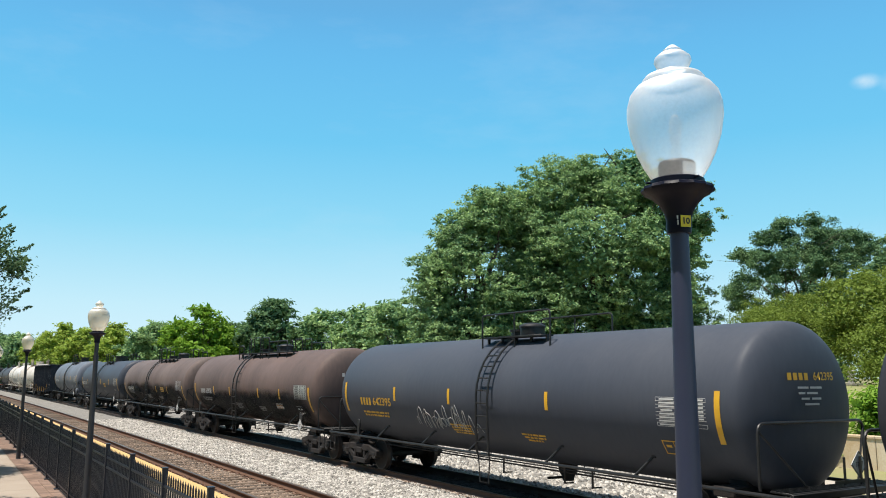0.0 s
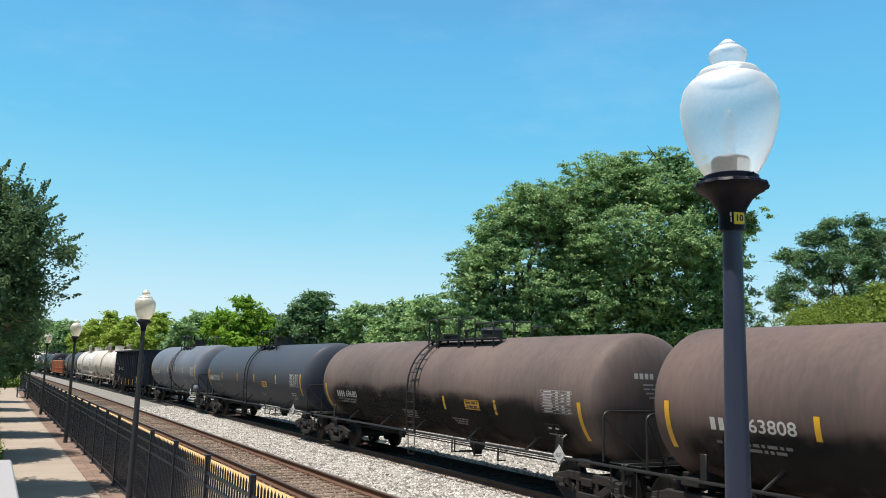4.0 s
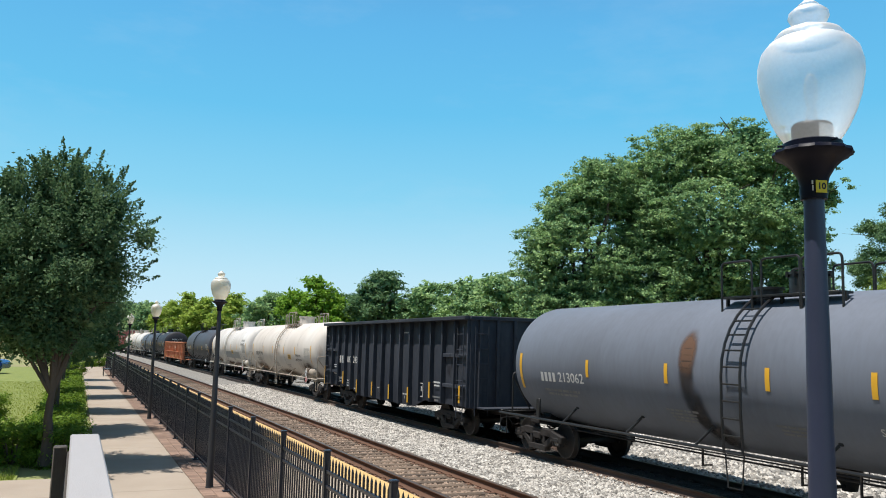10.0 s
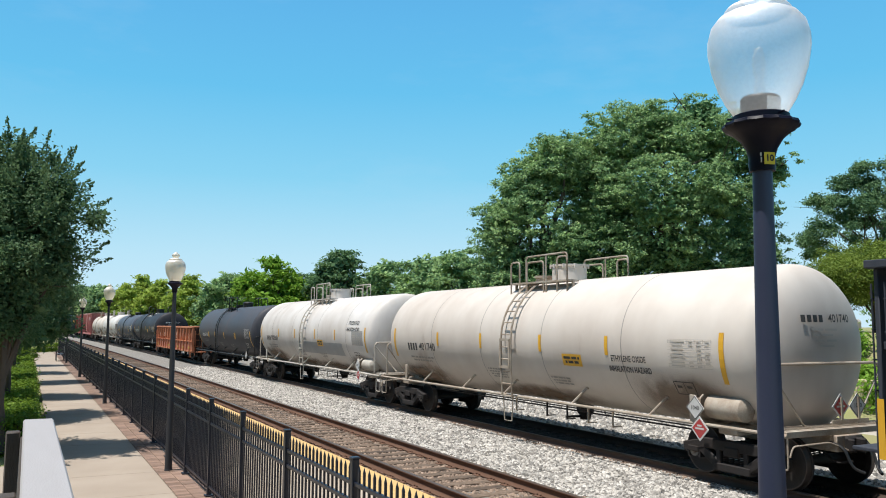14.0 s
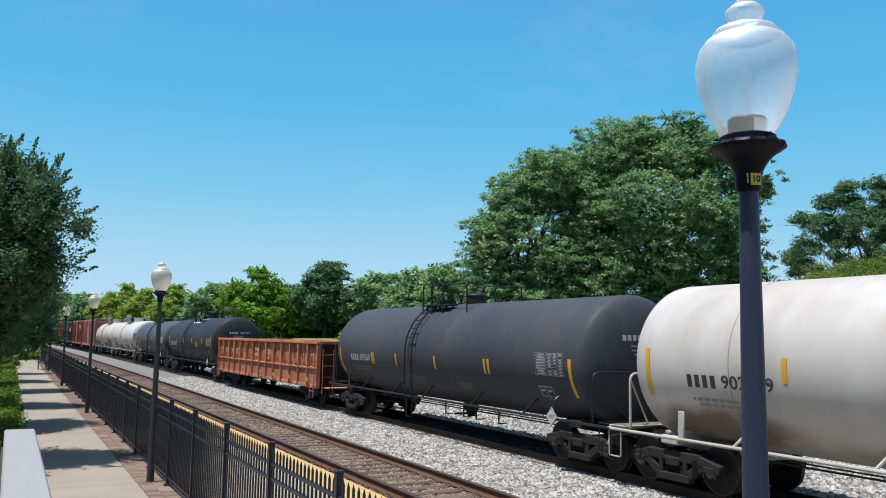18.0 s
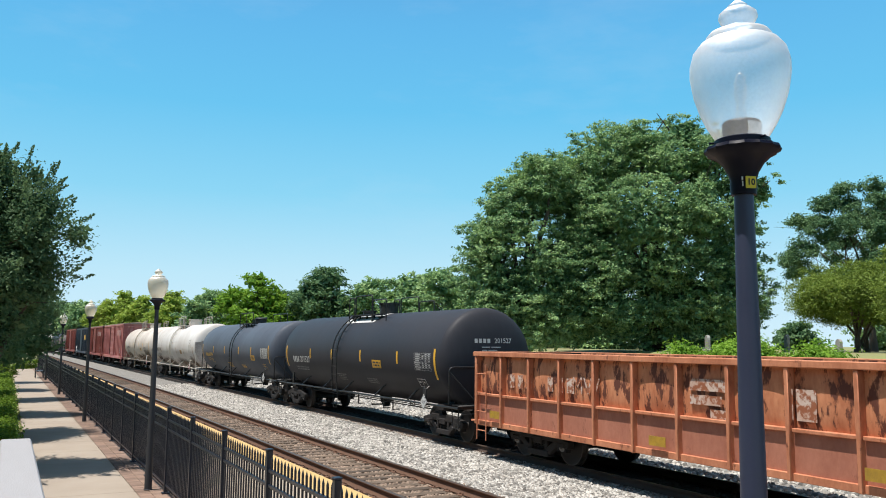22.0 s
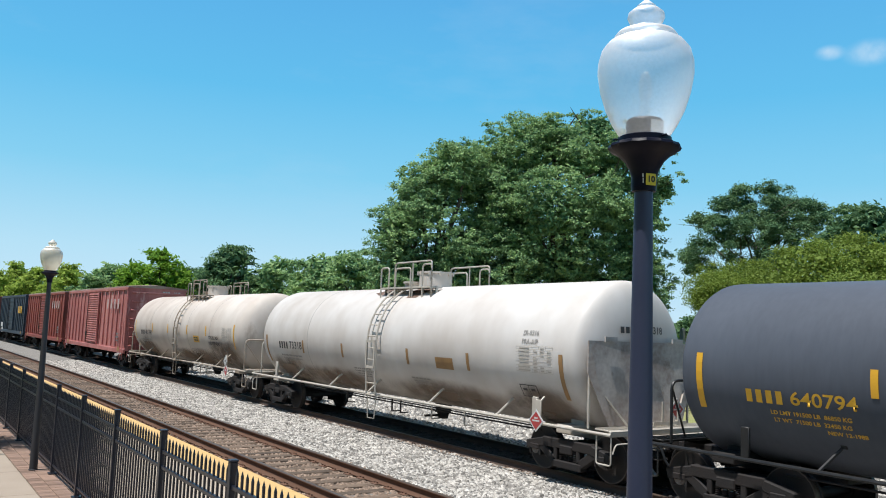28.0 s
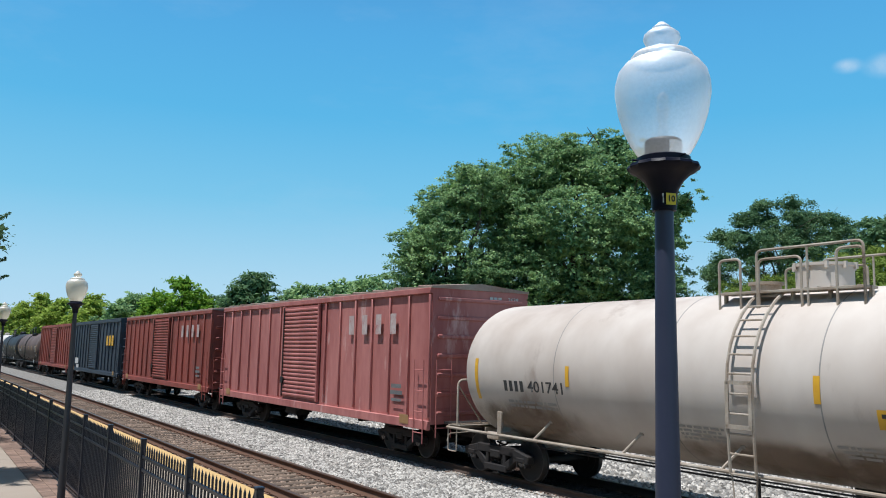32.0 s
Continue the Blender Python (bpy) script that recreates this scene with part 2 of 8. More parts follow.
M_CREAM = mat("cream_tank_paint", (0.75, 0.69, 0.625), 0.55, 0.0, (0.47, 0.39, 0.33), 0.6, 0.4, 2.2, 0.04, (1, 0.8, 0.5), spec=0.3, fleck=(0.34, 0.25, 0.19), fleck_at=0.62, fleck_soft=0.18, fleck_scale=0.7)
M_GONDOLA = mat("black_gondola_paint", (0.034, 0.041, 0.056), 0.6, 0, (0.07, 0.076, 0.092), 0.9, 0.9, 10, 0.12, (1, 1, 0.35), spec=0.12, fleck=(0.02, 0.02, 0.024), fleck_at=0.6, fleck_scale=1.8, fleck_soft=0.1)
M_ORANGE = mat("rusty_orange_paint", (0.7, 0.3, 0.15), 0.75, 0, (0.4, 0.115, 0.045), 1.0, 1.6, 14, 0.3, (1, 1, 0.42), fleck=(0.12, 0.036, 0.02), fleck_at=0.505, fleck_soft=0.05, fleck_scale=4.2, tone=0.95)
M_ORANGE_RIB = mat("faded_orange_paint", (0.66, 0.27, 0.14), 0.75, 0, (0.4, 0.13, 0.06), 0.9, 2.4, 18, 0.2, (1, 1, 0.5), fleck=(0.16, 0.05, 0.028), fleck_at=0.6, fleck_soft=0.08, fleck_scale=6.0, tone=0.92)
M_ORANGE_LOW = mat("red_primer_paint", (0.5, 0.2, 0.125), 0.75, 0, (0.33, 0.11, 0.065), 0.8, 1.8, 18, 0.2, (1, 1, 0.5), fleck=(0.16, 0.055, 0.03), fleck_at=0.62, fleck_soft=0.08, fleck_scale=4.0, tone=0.92)
M_TAN = mat("grimy_cream_tank_paint", (0.74, 0.67, 0.6), 0.6, 0.0, (0.42, 0.33, 0.27), 0.7, 0.4, 2.2, 0.05, (1, 0.8, 0.5), spec=0.3, fleck=(0.24, 0.17, 0.13), fleck_at=0.6, fleck_soft=0.18, fleck_scale=0.7)
M_BOX_PINK = mat("faded_red_boxcar_paint", (0.58, 0.225, 0.2), 0.65, 0, (0.36, 0.105, 0.095), 0.9, 1.1, 6, 0.5, (1, 1, 0.3), fleck=(0.58, 0.36, 0.33), fleck_at=0.6, fleck_soft=0.1, fleck_scale=1.6)
M_BOX_RED = mat("red_boxcar_paint", (0.36, 0.08, 0.058), 0.65, 0, (0.19, 0.05, 0.038), 0.8, 0.9, 6, 0.4, (1, 1, 0.3), fleck=(0.12, 0.045, 0.035), fleck_at=0.6, fleck_soft=0.1, fleck_scale=2.0)
M_BOX_BLUE = mat("blue_boxcar_paint", (0.022, 0.04, 0.066), 0.6, 0, (0.045, 0.06, 0.08), 0.8, 0.8, 14, 0.15, (1, 1, 0.3))
M_TRUCK = mat("grimy_cast_steel", (0.011, 0.01, 0.01), 0.8, 0.0, (0.024, 0.016, 0.013), 0.8, 4, 35, 0.3)
M_WHEEL = mat("wheel_steel", (0.013, 0.011, 0.01), 0.7, 0.0, (0.032, 0.022, 0.018), 0.7, 4, 30, 0.15)
M_TREAD = mat("worn_tread", (0.12, 0.1, 0.09), 0.45, 0.6, (0.07, 0.055, 0.048), 0.5, 6, 60, 0.05)
M_IRON = mat("black_iron", (0.018, 0.019, 0.021), 0.45, 0.3, (0.04, 0.038, 0.036), 0.6, 5, 50, 0.08)
M_WHITE_IRON = mat("white_painted_iron", (0.62, 0.58, 0.51), 0.5, 0, (0.4, 0.33, 0.26), 0.6, 4, 40, 0.1)
M_BEIGE_IRON = mat("grimy_cream_iron", (0.52, 0.46, 0.38), 0.6, 0, (0.26, 0.18, 0.12), 0.8, 3, 40, 0.15)
M_YELLOW = mat("reflective_yellow", (0.85, 0.47, 0.03), 0.45, 0, (0.7, 0.36, 0.03), 0.5, 5, 60, 0.05)
M_OLDYELLOW = mat("dirty_orange_tape", (0.42, 0.24, 0.09), 0.6, 0, (0.3, 0.17, 0.08), 0.6, 5, 60, 0.05)
M_MARK_W = mat("white_stencil", (0.7, 0.7, 0.68), 0.6, 0, (0.5, 0.5, 0.49), 0.6, 5, 40, 0.0)
M_MARK_G = mat("faded_stencil", (0.22, 0.22, 0.22), 0.6, 0, (0.12, 0.12, 0.12), 0.8, 5, 40, 0.0)
M_MARK_T = mat("worn_table_stencil", (0.55, 0.55, 0.54), 0.6, 0, (0.35, 0.35, 0.35), 0.8, 5, 40, 0.0)
M_MARK_Y = mat("yellow_stencil", (0.8, 0.46, 0.03), 0.55, 0, (0.6, 0.33, 0.03), 0.5, 5, 40, 0.0)
M_MARK_K = mat("black_stencil", (0.03, 0.03, 0.032), 0.6, 0, (0.09, 0.085, 0.08), 0.6, 5, 40, 0.0)
M_MARK_K2 = mat("grey_stencil", (0.3, 0.28, 0.26), 0.6, 0, (0.42, 0.4, 0.37), 0.6, 5, 40, 0.0)
M_MARK_F = mat("faint_brown_stencil", (0.5, 0.46, 0.41), 0.6, 0, (0.56, 0.53, 0.48), 0.6, 5, 40, 0.0)
M_RED = mat("placard_red", (0.5, 0.05, 0.05), 0.5, 0, (0.4, 0.1, 0.09), 0.5, 5, 40, 0.0)
M_RAIL = mat("rail_rust", (0.15, 0.075, 0.045), 0.75, 0.2, (0.2, 0.11, 0.07), 0.7, 2, 30, 0.2)
M_RAILTOP = mat("worn_rail_head", (0.22, 0.16, 0.12), 0.4, 0.7, (0.14, 0.09, 0.065), 0.7, 2, 30, 0.05)
M_TIE = mat("weathered_tie", (0.21, 0.15, 0.105), 0.9, 0, (0.055, 0.038, 0.028), 0.9, 3, 22, 0.6, (1, 6, 6), per_piece=0.4)
# the next four have the shade under the train put into their colour
M_TIE_SHADED = mat("oil_black_tie", (0.035, 0.029, 0.026), 0.9, 0, (0.018, 0.015, 0.014), 0.9, 3, 22, 0.5, (1, 6, 6), per_piece=0.3)
M_STONE_SHADED = mat("oily_ballast_stone", (0.05, 0.043, 0.038), 0.9, 0, (0.02, 0.017, 0.015), 0.8, 3, 30, 0.4, per_piece=0.4)
M_BED_SHADED = mat("oil_black_bed", (0.022, 0.019, 0.017), 0.95, 0, (0.012, 0.01, 0.009), 0.9, 5, 26, 1.0)
M_RAIL_SHADED = mat("grimy_rail", (0.08, 0.05, 0.038), 0.75, 0.1, (0.08, 0.05, 0.035), 0.7, 2, 30, 0.2)
M_STONE = mat("ballast_stone", (0.5, 0.475, 0.435), 0.9, 0, (0.19, 0.175, 0.155), 0.8, 3, 30, 0.4, per_piece=0.7)
M_STONE_BROWN = mat("rusty_ballast_stone", (0.34, 0.25, 0.185), 0.9, 0, (0.12, 0.08, 0.058), 0.7, 3, 30, 0.4, per_piece=0.45)
M_BED = mat("ballast_bed", (0.32, 0.305, 0.28), 0.95, 0, (0.13, 0.12, 0.105), 0.9, 6, 26, 1.0)
M_BED_BROWN = mat("oily_ballast_bed", (0.12, 0.085, 0.062), 0.95, 0, (0.03, 0.021, 0.016), 0.9, 5, 26, 1.0)
M_GRASS = mat("mown_grass", (0.23, 0.27, 0.06), 0.9, 0, (0.15, 0.19, 0.04), 0.8, 1.2, 45, 0.8)
M_EARTH = mat("grassy_earth", (0.24, 0.27, 0.085), 0.95, 0, (0.3, 0.24, 0.15), 0.8, 0.35, 18, 0.8)
M_DIRTROAD = mat("pale_gravel_road", (0.5, 0.45, 0.38), 0.95, 0, (0.36, 0.31, 0.25), 0.7, 1.5, 30, 0.5)
M_CONCRETE = mat("walk_concrete", (0.41, 0.34, 0.27), 0.85, 0, (0.31, 0.25, 0.195), 0.7, 0.9, 40, 0.15)
M_PLATFORM = mat("platform_concrete", (0.5, 0.42, 0.33), 0.85, 0, (0.38, 0.31, 0.24), 0.7, 1.2, 40, 0.15)
M_BRICK = mat("paving_brick", (0.29, 0.19, 0.14), 0.85, 0, (0.19, 0.125, 0.095), 0.7, 6, 40, 0.3, per_piece=0.3)
M_SANDJOINT = mat("joint_sand", (0.3, 0.24, 0.18), 0.95, 0, (0.22, 0.17, 0.13), 0.7, 8, 60, 0.3)
M_TACTILE = mat("tactile_yellow", (0.66, 0.44, 0.17), 0.8, 0, (0.55, 0.36, 0.16), 0.6, 2, 40, 0.1)
M_FENCE = mat("black_fence_paint", (0.011, 0.014, 0.026), 0.36, 0.0, (0.02, 0.025, 0.042), 0.5, 5, 60, 0.04)
M_POLE = mat("dark_blue_pole_paint", (0.033, 0.041, 0.085), 0.45, 0.0, (0.044, 0.053, 0.1), 0.5, 4, 90, 0.03)
M_POLE_DARK = mat("sooty_pole_paint", (0.026, 0.028, 0.036), 0.5, 0.0, (0.04, 0.042, 0.05), 0.5, 4, 90, 0.03)
M_CAP = mat("pale_bearing_cap", (0.3, 0.27, 0.24), 0.7, 0.0, (0.12, 0.085, 0.065), 0.9, 9, 40, 0.2)
# rusted steel with the shade of the gondola's open end in its colour
M_END_SHADED = mat("dark_rusted_steel", (0.06, 0.03, 0.022), 0.85, 0.0, (0.025, 0.016, 0.013), 0.9, 2, 20, 0.3)
M_MARK_D = mat("dirty_yellow_mark", (0.55, 0.33, 0.03), 0.6, 0, (0.3, 0.17, 0.03), 0.7, 6, 40, 0.0)
M_COLLAR = mat("black_cast_collar", (0.004, 0.005, 0.015), 0.4, 0.0, (0.008, 0.01, 0.025), 0.5, 6, 60, 0.0, spec=0.16)
M_LABEL = mat("label_yellow", (0.75, 0.6, 0.02), 0.5, 0, (0.65, 0.5, 0.02), 0.4, 20, 90, 0.0)
M_INK = mat("label_ink", (0.01, 0.01, 0.01), 0.6, 0, (0.02, 0.02, 0.02), 0.4, 20, 90, 0.0)
M_SOCKET = mat("lamp_socket_metal", (0.8, 0.8, 0.8), 0.35, 0.2, (0.4, 0.4, 0.4), 0.5, 20, 90, 0.0)
M_SOCKETD = mat("dark_socket_metal", (0.025, 0.022, 0.03), 0.5, 0.2, (0.06, 0.055, 0.06), 0.5, 20, 90, 0.05)
M_BOARD = mat("grey_white_board", (0.42, 0.4, 0.4), 0.6, 0, (0.34, 0.325, 0.325), 0.5, 2, 40, 0.08, (4, 0.6, 4))
M_DARKWOOD = mat("dark_stained_post", (0.05, 0.04, 0.034), 0.7, 0, (0.09, 0.075, 0.06), 0.7, 4, 30, 0.2, (6, 6, 1))
M_DECK = mat("deck_board", (0.3, 0.25, 0.2), 0.8, 0, (0.2, 0.16, 0.13), 0.7, 4, 30, 0.2, (6, 1, 6))
M_BARK = mat("bark", (0.14, 0.105, 0.08), 0.9, 0, (0.07, 0.052, 0.042), 0.8, 3, 18, 0.8, (1, 1, 0.35))
M_PALEBARK = mat("smooth_brown_bark", (0.12, 0.085, 0.062), 0.8, 0, (0.05, 0.037, 0.03), 0.8, 3, 18, 0.4, (1, 1, 0.3))
M_LEAF_OAK = leaf_mat("oak_leaf", (0.07, 0.18, 0.09), (0.38, 0.53, 0.215), 0.35, 0.3)
M_LEAF_DARK = leaf_mat("dark_leaf", (0.055, 0.135, 0.07), (0.18, 0.29, 0.125), 0.35, 0.3)
M_LEAF_BRIGHT = leaf_mat("bright_leaf", (0.12, 0.26, 0.03), (0.26, 0.42, 0.05))
M_LEAF_YELLOW = leaf_mat("yellow_green_leaf", (0.2, 0.3, 0.045), (0.38, 0.48, 0.09))
M_LEAF_OLIVE = leaf_mat("olive_leaf", (0.12, 0.185, 0.03), (0.23, 0.31, 0.06))
M_LEAF_MYRTLE = leaf_mat("myrtle_leaf", (0.05, 0.115, 0.055), (0.16, 0.25, 0.115), 0.9, 0.4)
M_LEAF_HEDGE = leaf_mat("hedge_leaf", (0.07, 0.14, 0.018), (0.22, 0.33, 0.035), 1.2)
M_STONEGREY = mat("weathered_headstone", (0.42, 0.41, 0.38), 0.9, 0, (0.25, 0.24, 0.22), 0.8, 4, 30, 0.3)
M_WALLBEIGE = mat("stained_beige_wall", (0.76, 0.68, 0.53), 0.9, 0, (0.5, 0.34, 0.17), 0.8, 0.6, 20, 0.2)
M_GRAFFITI = mat("chalk_white_line", (0.6, 0.6, 0.58), 0.8, 0, (0.25, 0.25, 0.25), 0.7, 3, 30, 0.0)


def grime_mat(name, colour, strength=0.85, solid=0.3):
    """Spilt and splashed grime, the black one with painted shade too: ragged blots that thin out towards the rim of
    their patch.
    """
    m = bpy.data.materials.new(name)
    m.use_nodes = True
    nt = m.node_tree
    N, L = nt.nodes.new, nt.links.new
    b, out = nt.nodes["Principled BSDF"], nt.nodes["Material Output"]
    b.inputs["Base Color"].default_value, b.inputs["Roughness"].default_value, b.inputs["Specular IOR Level"].default_value = (*colour, 1), 0.8, 0.15
    co, mp, gr, n, add, rg, ms, tr = (N("ShaderNode" + k) for k in ("TexCoord", "Mapping", "TexGradient", "TexNoise", "Math", "MapRange", "MixShader", "BsdfTransparent"))
    mp.inputs["Location"].default_value, mp.inputs["Scale"].default_value = (0.0, -1.0, -0.9), (0.0, 2.0, 1.9)
    gr.gradient_type = "SPHERICAL"
    L(co.outputs["Generated"], mp.inputs["Vector"])
    L(mp.outputs[0], gr.inputs["Vector"])
    n.inputs["Scale"].default_value, n.inputs["Detail"].default_value, n.inputs["Roughness"].default_value = 1.7, 6, 0.62
    L(co.outputs["Object"], n.inputs["Vector"])
    add.operation = "MULTIPLY"
    L(n.outputs["Fac"], add.inputs[0])
    L(gr.outputs["Fac"], add.inputs[1])
    rg.interpolation_type = "SMOOTHSTEP"
    rg.inputs["From Min"].default_value, rg.inputs["From Max"].default_value, rg.inputs["To Max"].default_value = 0.02, solid, strength
    L(add.outputs[0], rg.inputs["Value"])
    L(rg.outputs[0], ms.inputs[0])
    L(tr.outputs[0], ms.inputs[1])
    L(b.outputs[0], ms.inputs[2])
    L(ms.outputs[0], out.inputs["Surface"])
    return m


M_GRIME = grime_mat("splashed_brown_grime", (0.21, 0.145, 0.1), 0.66, 0.36)
# black residue, and the shade of the brown tanks' lower shells painted with it
M_RESIDUE_SHADE = grime_mat("spilt_black_product", (0.02, 0.018, 0.018), 0.85, 0.26)
M_SPILL = grime_mat("dried_brown_spill", (0.13, 0.075, 0.05), 0.9, 0.3)
M_SMEAR = grime_mat("dark_smeared_spill", (0.045, 0.04, 0.04), 0.8, 0.3)


def glass_mat(name="frosted_globe", tint=(0.95, 0.96, 0.97), low=0.76, high=0.68):
    """Frosted acrylic of the lamp globes: mostly clear, slightly milky and rippled."""
    m = bpy.data.materials.new(name)
    m.use_nodes = True
    nt = m.node_tree
    N, L = nt.nodes.new, nt.links.new
    b, out = nt.nodes["Principled BSDF"], nt.nodes["Material Output"]
    b.inputs["Base Color"].default_value = (*tint, 1)
    b.inputs["Roughness"].default_value = 0.22
    b.inputs["Transmission Weight"].default_value = 0.0
    b.inputs["Specular IOR Level"].default_value = 0.6
    tr = N("ShaderNodeBsdfTransparent")
    tr.inputs[0].default_value = (0.93, 0.94, 0.95, 1)
    tl = N("ShaderNodeBsdfTranslucent")
    tl.inputs[0].default_value = (*tint, 1)
    ms, ms2 = N("ShaderNodeMixShader"), N("ShaderNodeMixShader")
    ms.inputs[0].default_value = 0.5
    L(b.outputs[0], ms.inputs[1])
    L(tl.outputs[0], ms.inputs[2])
    co, n = N("ShaderNodeTexCoord"), N("ShaderNodeTexNoise")
    n.inputs["Scale"].default_value, n.inputs["Detail"].default_value = 90, 3
    L(co.outputs["Object"], n.inputs["Vector"])
    bp = N("ShaderNodeBump")
    bp.inputs["Strength"].default_value, bp.inputs["Distance"].default_value = 0.25, 0.004
    L(n.outputs["Fac"], bp.inputs["Height"])
    L(bp.outputs[0], b.inputs["Normal"])
    lw = N("ShaderNodeMapRange")
    lw.inputs["To Min"].default_value, lw.inputs["To Max"].default_value = low, high
    L(n.outputs["Fac"], lw.inputs["Value"])
    L(lw.outputs[0], ms2.inputs[0])
    L(ms.outputs[0], ms2.inputs[1])
    L(tr.outputs[0], ms2.inputs[2])
    gl, rim, power, ms3 = N("ShaderNodeBsdfGlossy"), N("ShaderNodeLayerWeight"), N("ShaderNodeMath"), N("ShaderNodeMixShader")
    gl.inputs["Color"].default_value, gl.inputs["Roughness"].default_value = (0.97, 0.97, 0.97, 1), 0.6
    L(bp.outputs[0], gl.inputs["Normal"])
    rim.inputs["Blend"].default_value = 0.5
    power.operation = "POWER"
    L(rim.outputs["Facing"], power.inputs[0])
    power.inputs[1].default_value = 2.0
    L(power.outputs[0], ms3.inputs[0])
    L(ms2.outputs[0], ms3.inputs[1])
    L(gl.outputs[0], ms3.inputs[2])
    L(ms3.outputs[0], out.inputs["Surface"])
    return m


M_GLOBE = glass_mat()
M_GLOBE_OLD = glass_mat("yellowed_globe", (0.62, 0.58, 0.47), 0.32, 0.22)
M_BULB = glass_mat("clear_bulb", (0.9, 0.9, 0.9), 0.96, 0.9)
M_LEAF_GRASS = leaf_mat("grass_blade", (0.2, 0.26, 0.04), (0.33, 0.38, 0.07), 0.8)

# ---- mesh tools ----
def box(bm, x, y, z, sx, sy, sz, m=None, bevel=0.0):
    """A box by centre and size, with bevelled long edges if asked."""
    t = Matrix.LocRotScale((x, y, z), None, (sx, sy, sz))
    if m is not None:
        t = m @ t
    got = bmesh.ops.create_cube(bm, size=1.0, matrix=t)
    if bevel:
        edges = {e for v in got["verts"] for e in v.link_edges}
        bmesh.ops.bevel(bm, geom=list(edges), offset=bevel, segments=1, affect="EDGES")


def rod(bm, a, b, r, seg=8, r2=None):
    """A closed round bar from a to b."""
    a, b = Vector(a), Vector(b)
    d = b - a
    m = Matrix.Translation((a + b) / 2) @ d.to_track_quat("Z", "Y").to_matrix().to_4x4()
    bmesh.ops.create_cone(bm, cap_ends=True, segments=seg, radius1=r, radius2=r if r2 is None else r2, depth=d.length, matrix=m)


def tube(bm, pts, r, seg=6):
    """A bar bent along points, in mitred rings."""
    pts = [Vector(p) for p in pts]
    rings, up = [], None
    for i, p in enumerate(pts):
        d = (pts[min(i + 1, len(pts) - 1)] - pts[max(i - 1, 0)]).normalized()
        if up is None:
            up = Vector((0, 0, 1)) if abs(d.z) < 0.9 else Vector((1, 0, 0))
        s = d.cross(up).normalized()
        up = s.cross(d).normalized()
        rad = r[i] if isinstance(r, (list, tuple)) else r
        rings.append([bm.verts.new(p + (s * math.cos(2 * math.pi * k / seg) + up * math.sin(2 * math.pi * k / seg)) * rad) for k in range(seg)])
    for a, b in zip(rings, rings[1:]):
        for k in range(seg):
            bm.faces.new((a[k], a[(k + 1) % seg], b[(k + 1) % seg], b[k]))
    bm.faces.new(rings[0][::-1])
    bm.faces.new(rings[-1])


def rounded(pts, r, n=4):
    """A polyline with its inner corners rounded."""
    pts = [Vector(p) for p in pts]
    out = [pts[0]]
    for a, b, c in zip(pts, pts[1:], pts[2:]):
        u, v = (a - b), (c - b)
        k = min(r, u.length * 0.49, v.length * 0.49)
        p, q = b + u.normalized() * k, b + v.normalized() * k
        for i in range(n + 1):
            s = i / n
            out.append(p * (1 - s) ** 2 + b * 2 * s * (1 - s) + q * s * s)
    out.append(pts[-1])
    return out


def lathe(bm, profile, seg=24, m=None):
    """A turned shape: profile of (radius, height) round z; ends at radius 0 close it."""
    rings = []
    for r, z in profile:
        if r < 1e-6:
            rings.append([bm.verts.new((0, 0, z))])
        else:
            rings.append([bm.verts.new((r * math.cos(2 * math.pi * k / seg), r * math.sin(2 * math.pi * k / seg), z)) for k in range(seg)])
    for a, b in zip(rings, rings[1:]):
        for k in range(seg):
            k2 = (k + 1) % seg
            if len(a) == 1 and len(b) == 1:
                continue
            if len(a) == 1:
                bm.faces.new((a[0], b[k2], b[k]))
            elif len(b) == 1:
                bm.faces.new((a[k], a[k2], b[0]))
            else:
                bm.faces.new((a[k], a[k2], b[k2], b[k]))
    if m is not None:
        vs = [v for ring in rings for v in ring]
        bmesh.ops.transform(bm, matrix=m, verts=vs)


def mesh_of(bm, name, material, smooth=False):
    bmesh.ops.recalc_face_normals(bm, faces=bm.faces)
    me = bpy.data.meshes.new(name)
    bm.to_mesh(me)
    bm.free()
    me.materials.append(material)
    if smooth:
        me.polygons.foreach_set("use_smooth", [True] * len(me.polygons))
        me.set_sharp_from_angle(angle=radians(38))
    return me


def part(name, bm, material, parent, label="", smooth=True, at=None):
    """One mesh object under a thing or part, from a bmesh or a ready mesh."""
    me = bm if isinstance(bm, bpy.types.Mesh) else mesh_of(bm, name, material, smooth)
    ob = new(name, me)
    ob.parent = parent
    if at is not None:
        ob.matrix_basis = at
    if label:
        ob["label"] = label
    return ob


def thing(name, label, category, group="", kind="", at=None):
    ob = new(name)
    ob.empty_display_size = 0.2
    if at is not None:
        ob.matrix_basis = at
    return tagged(ob, label, category, group, kind)


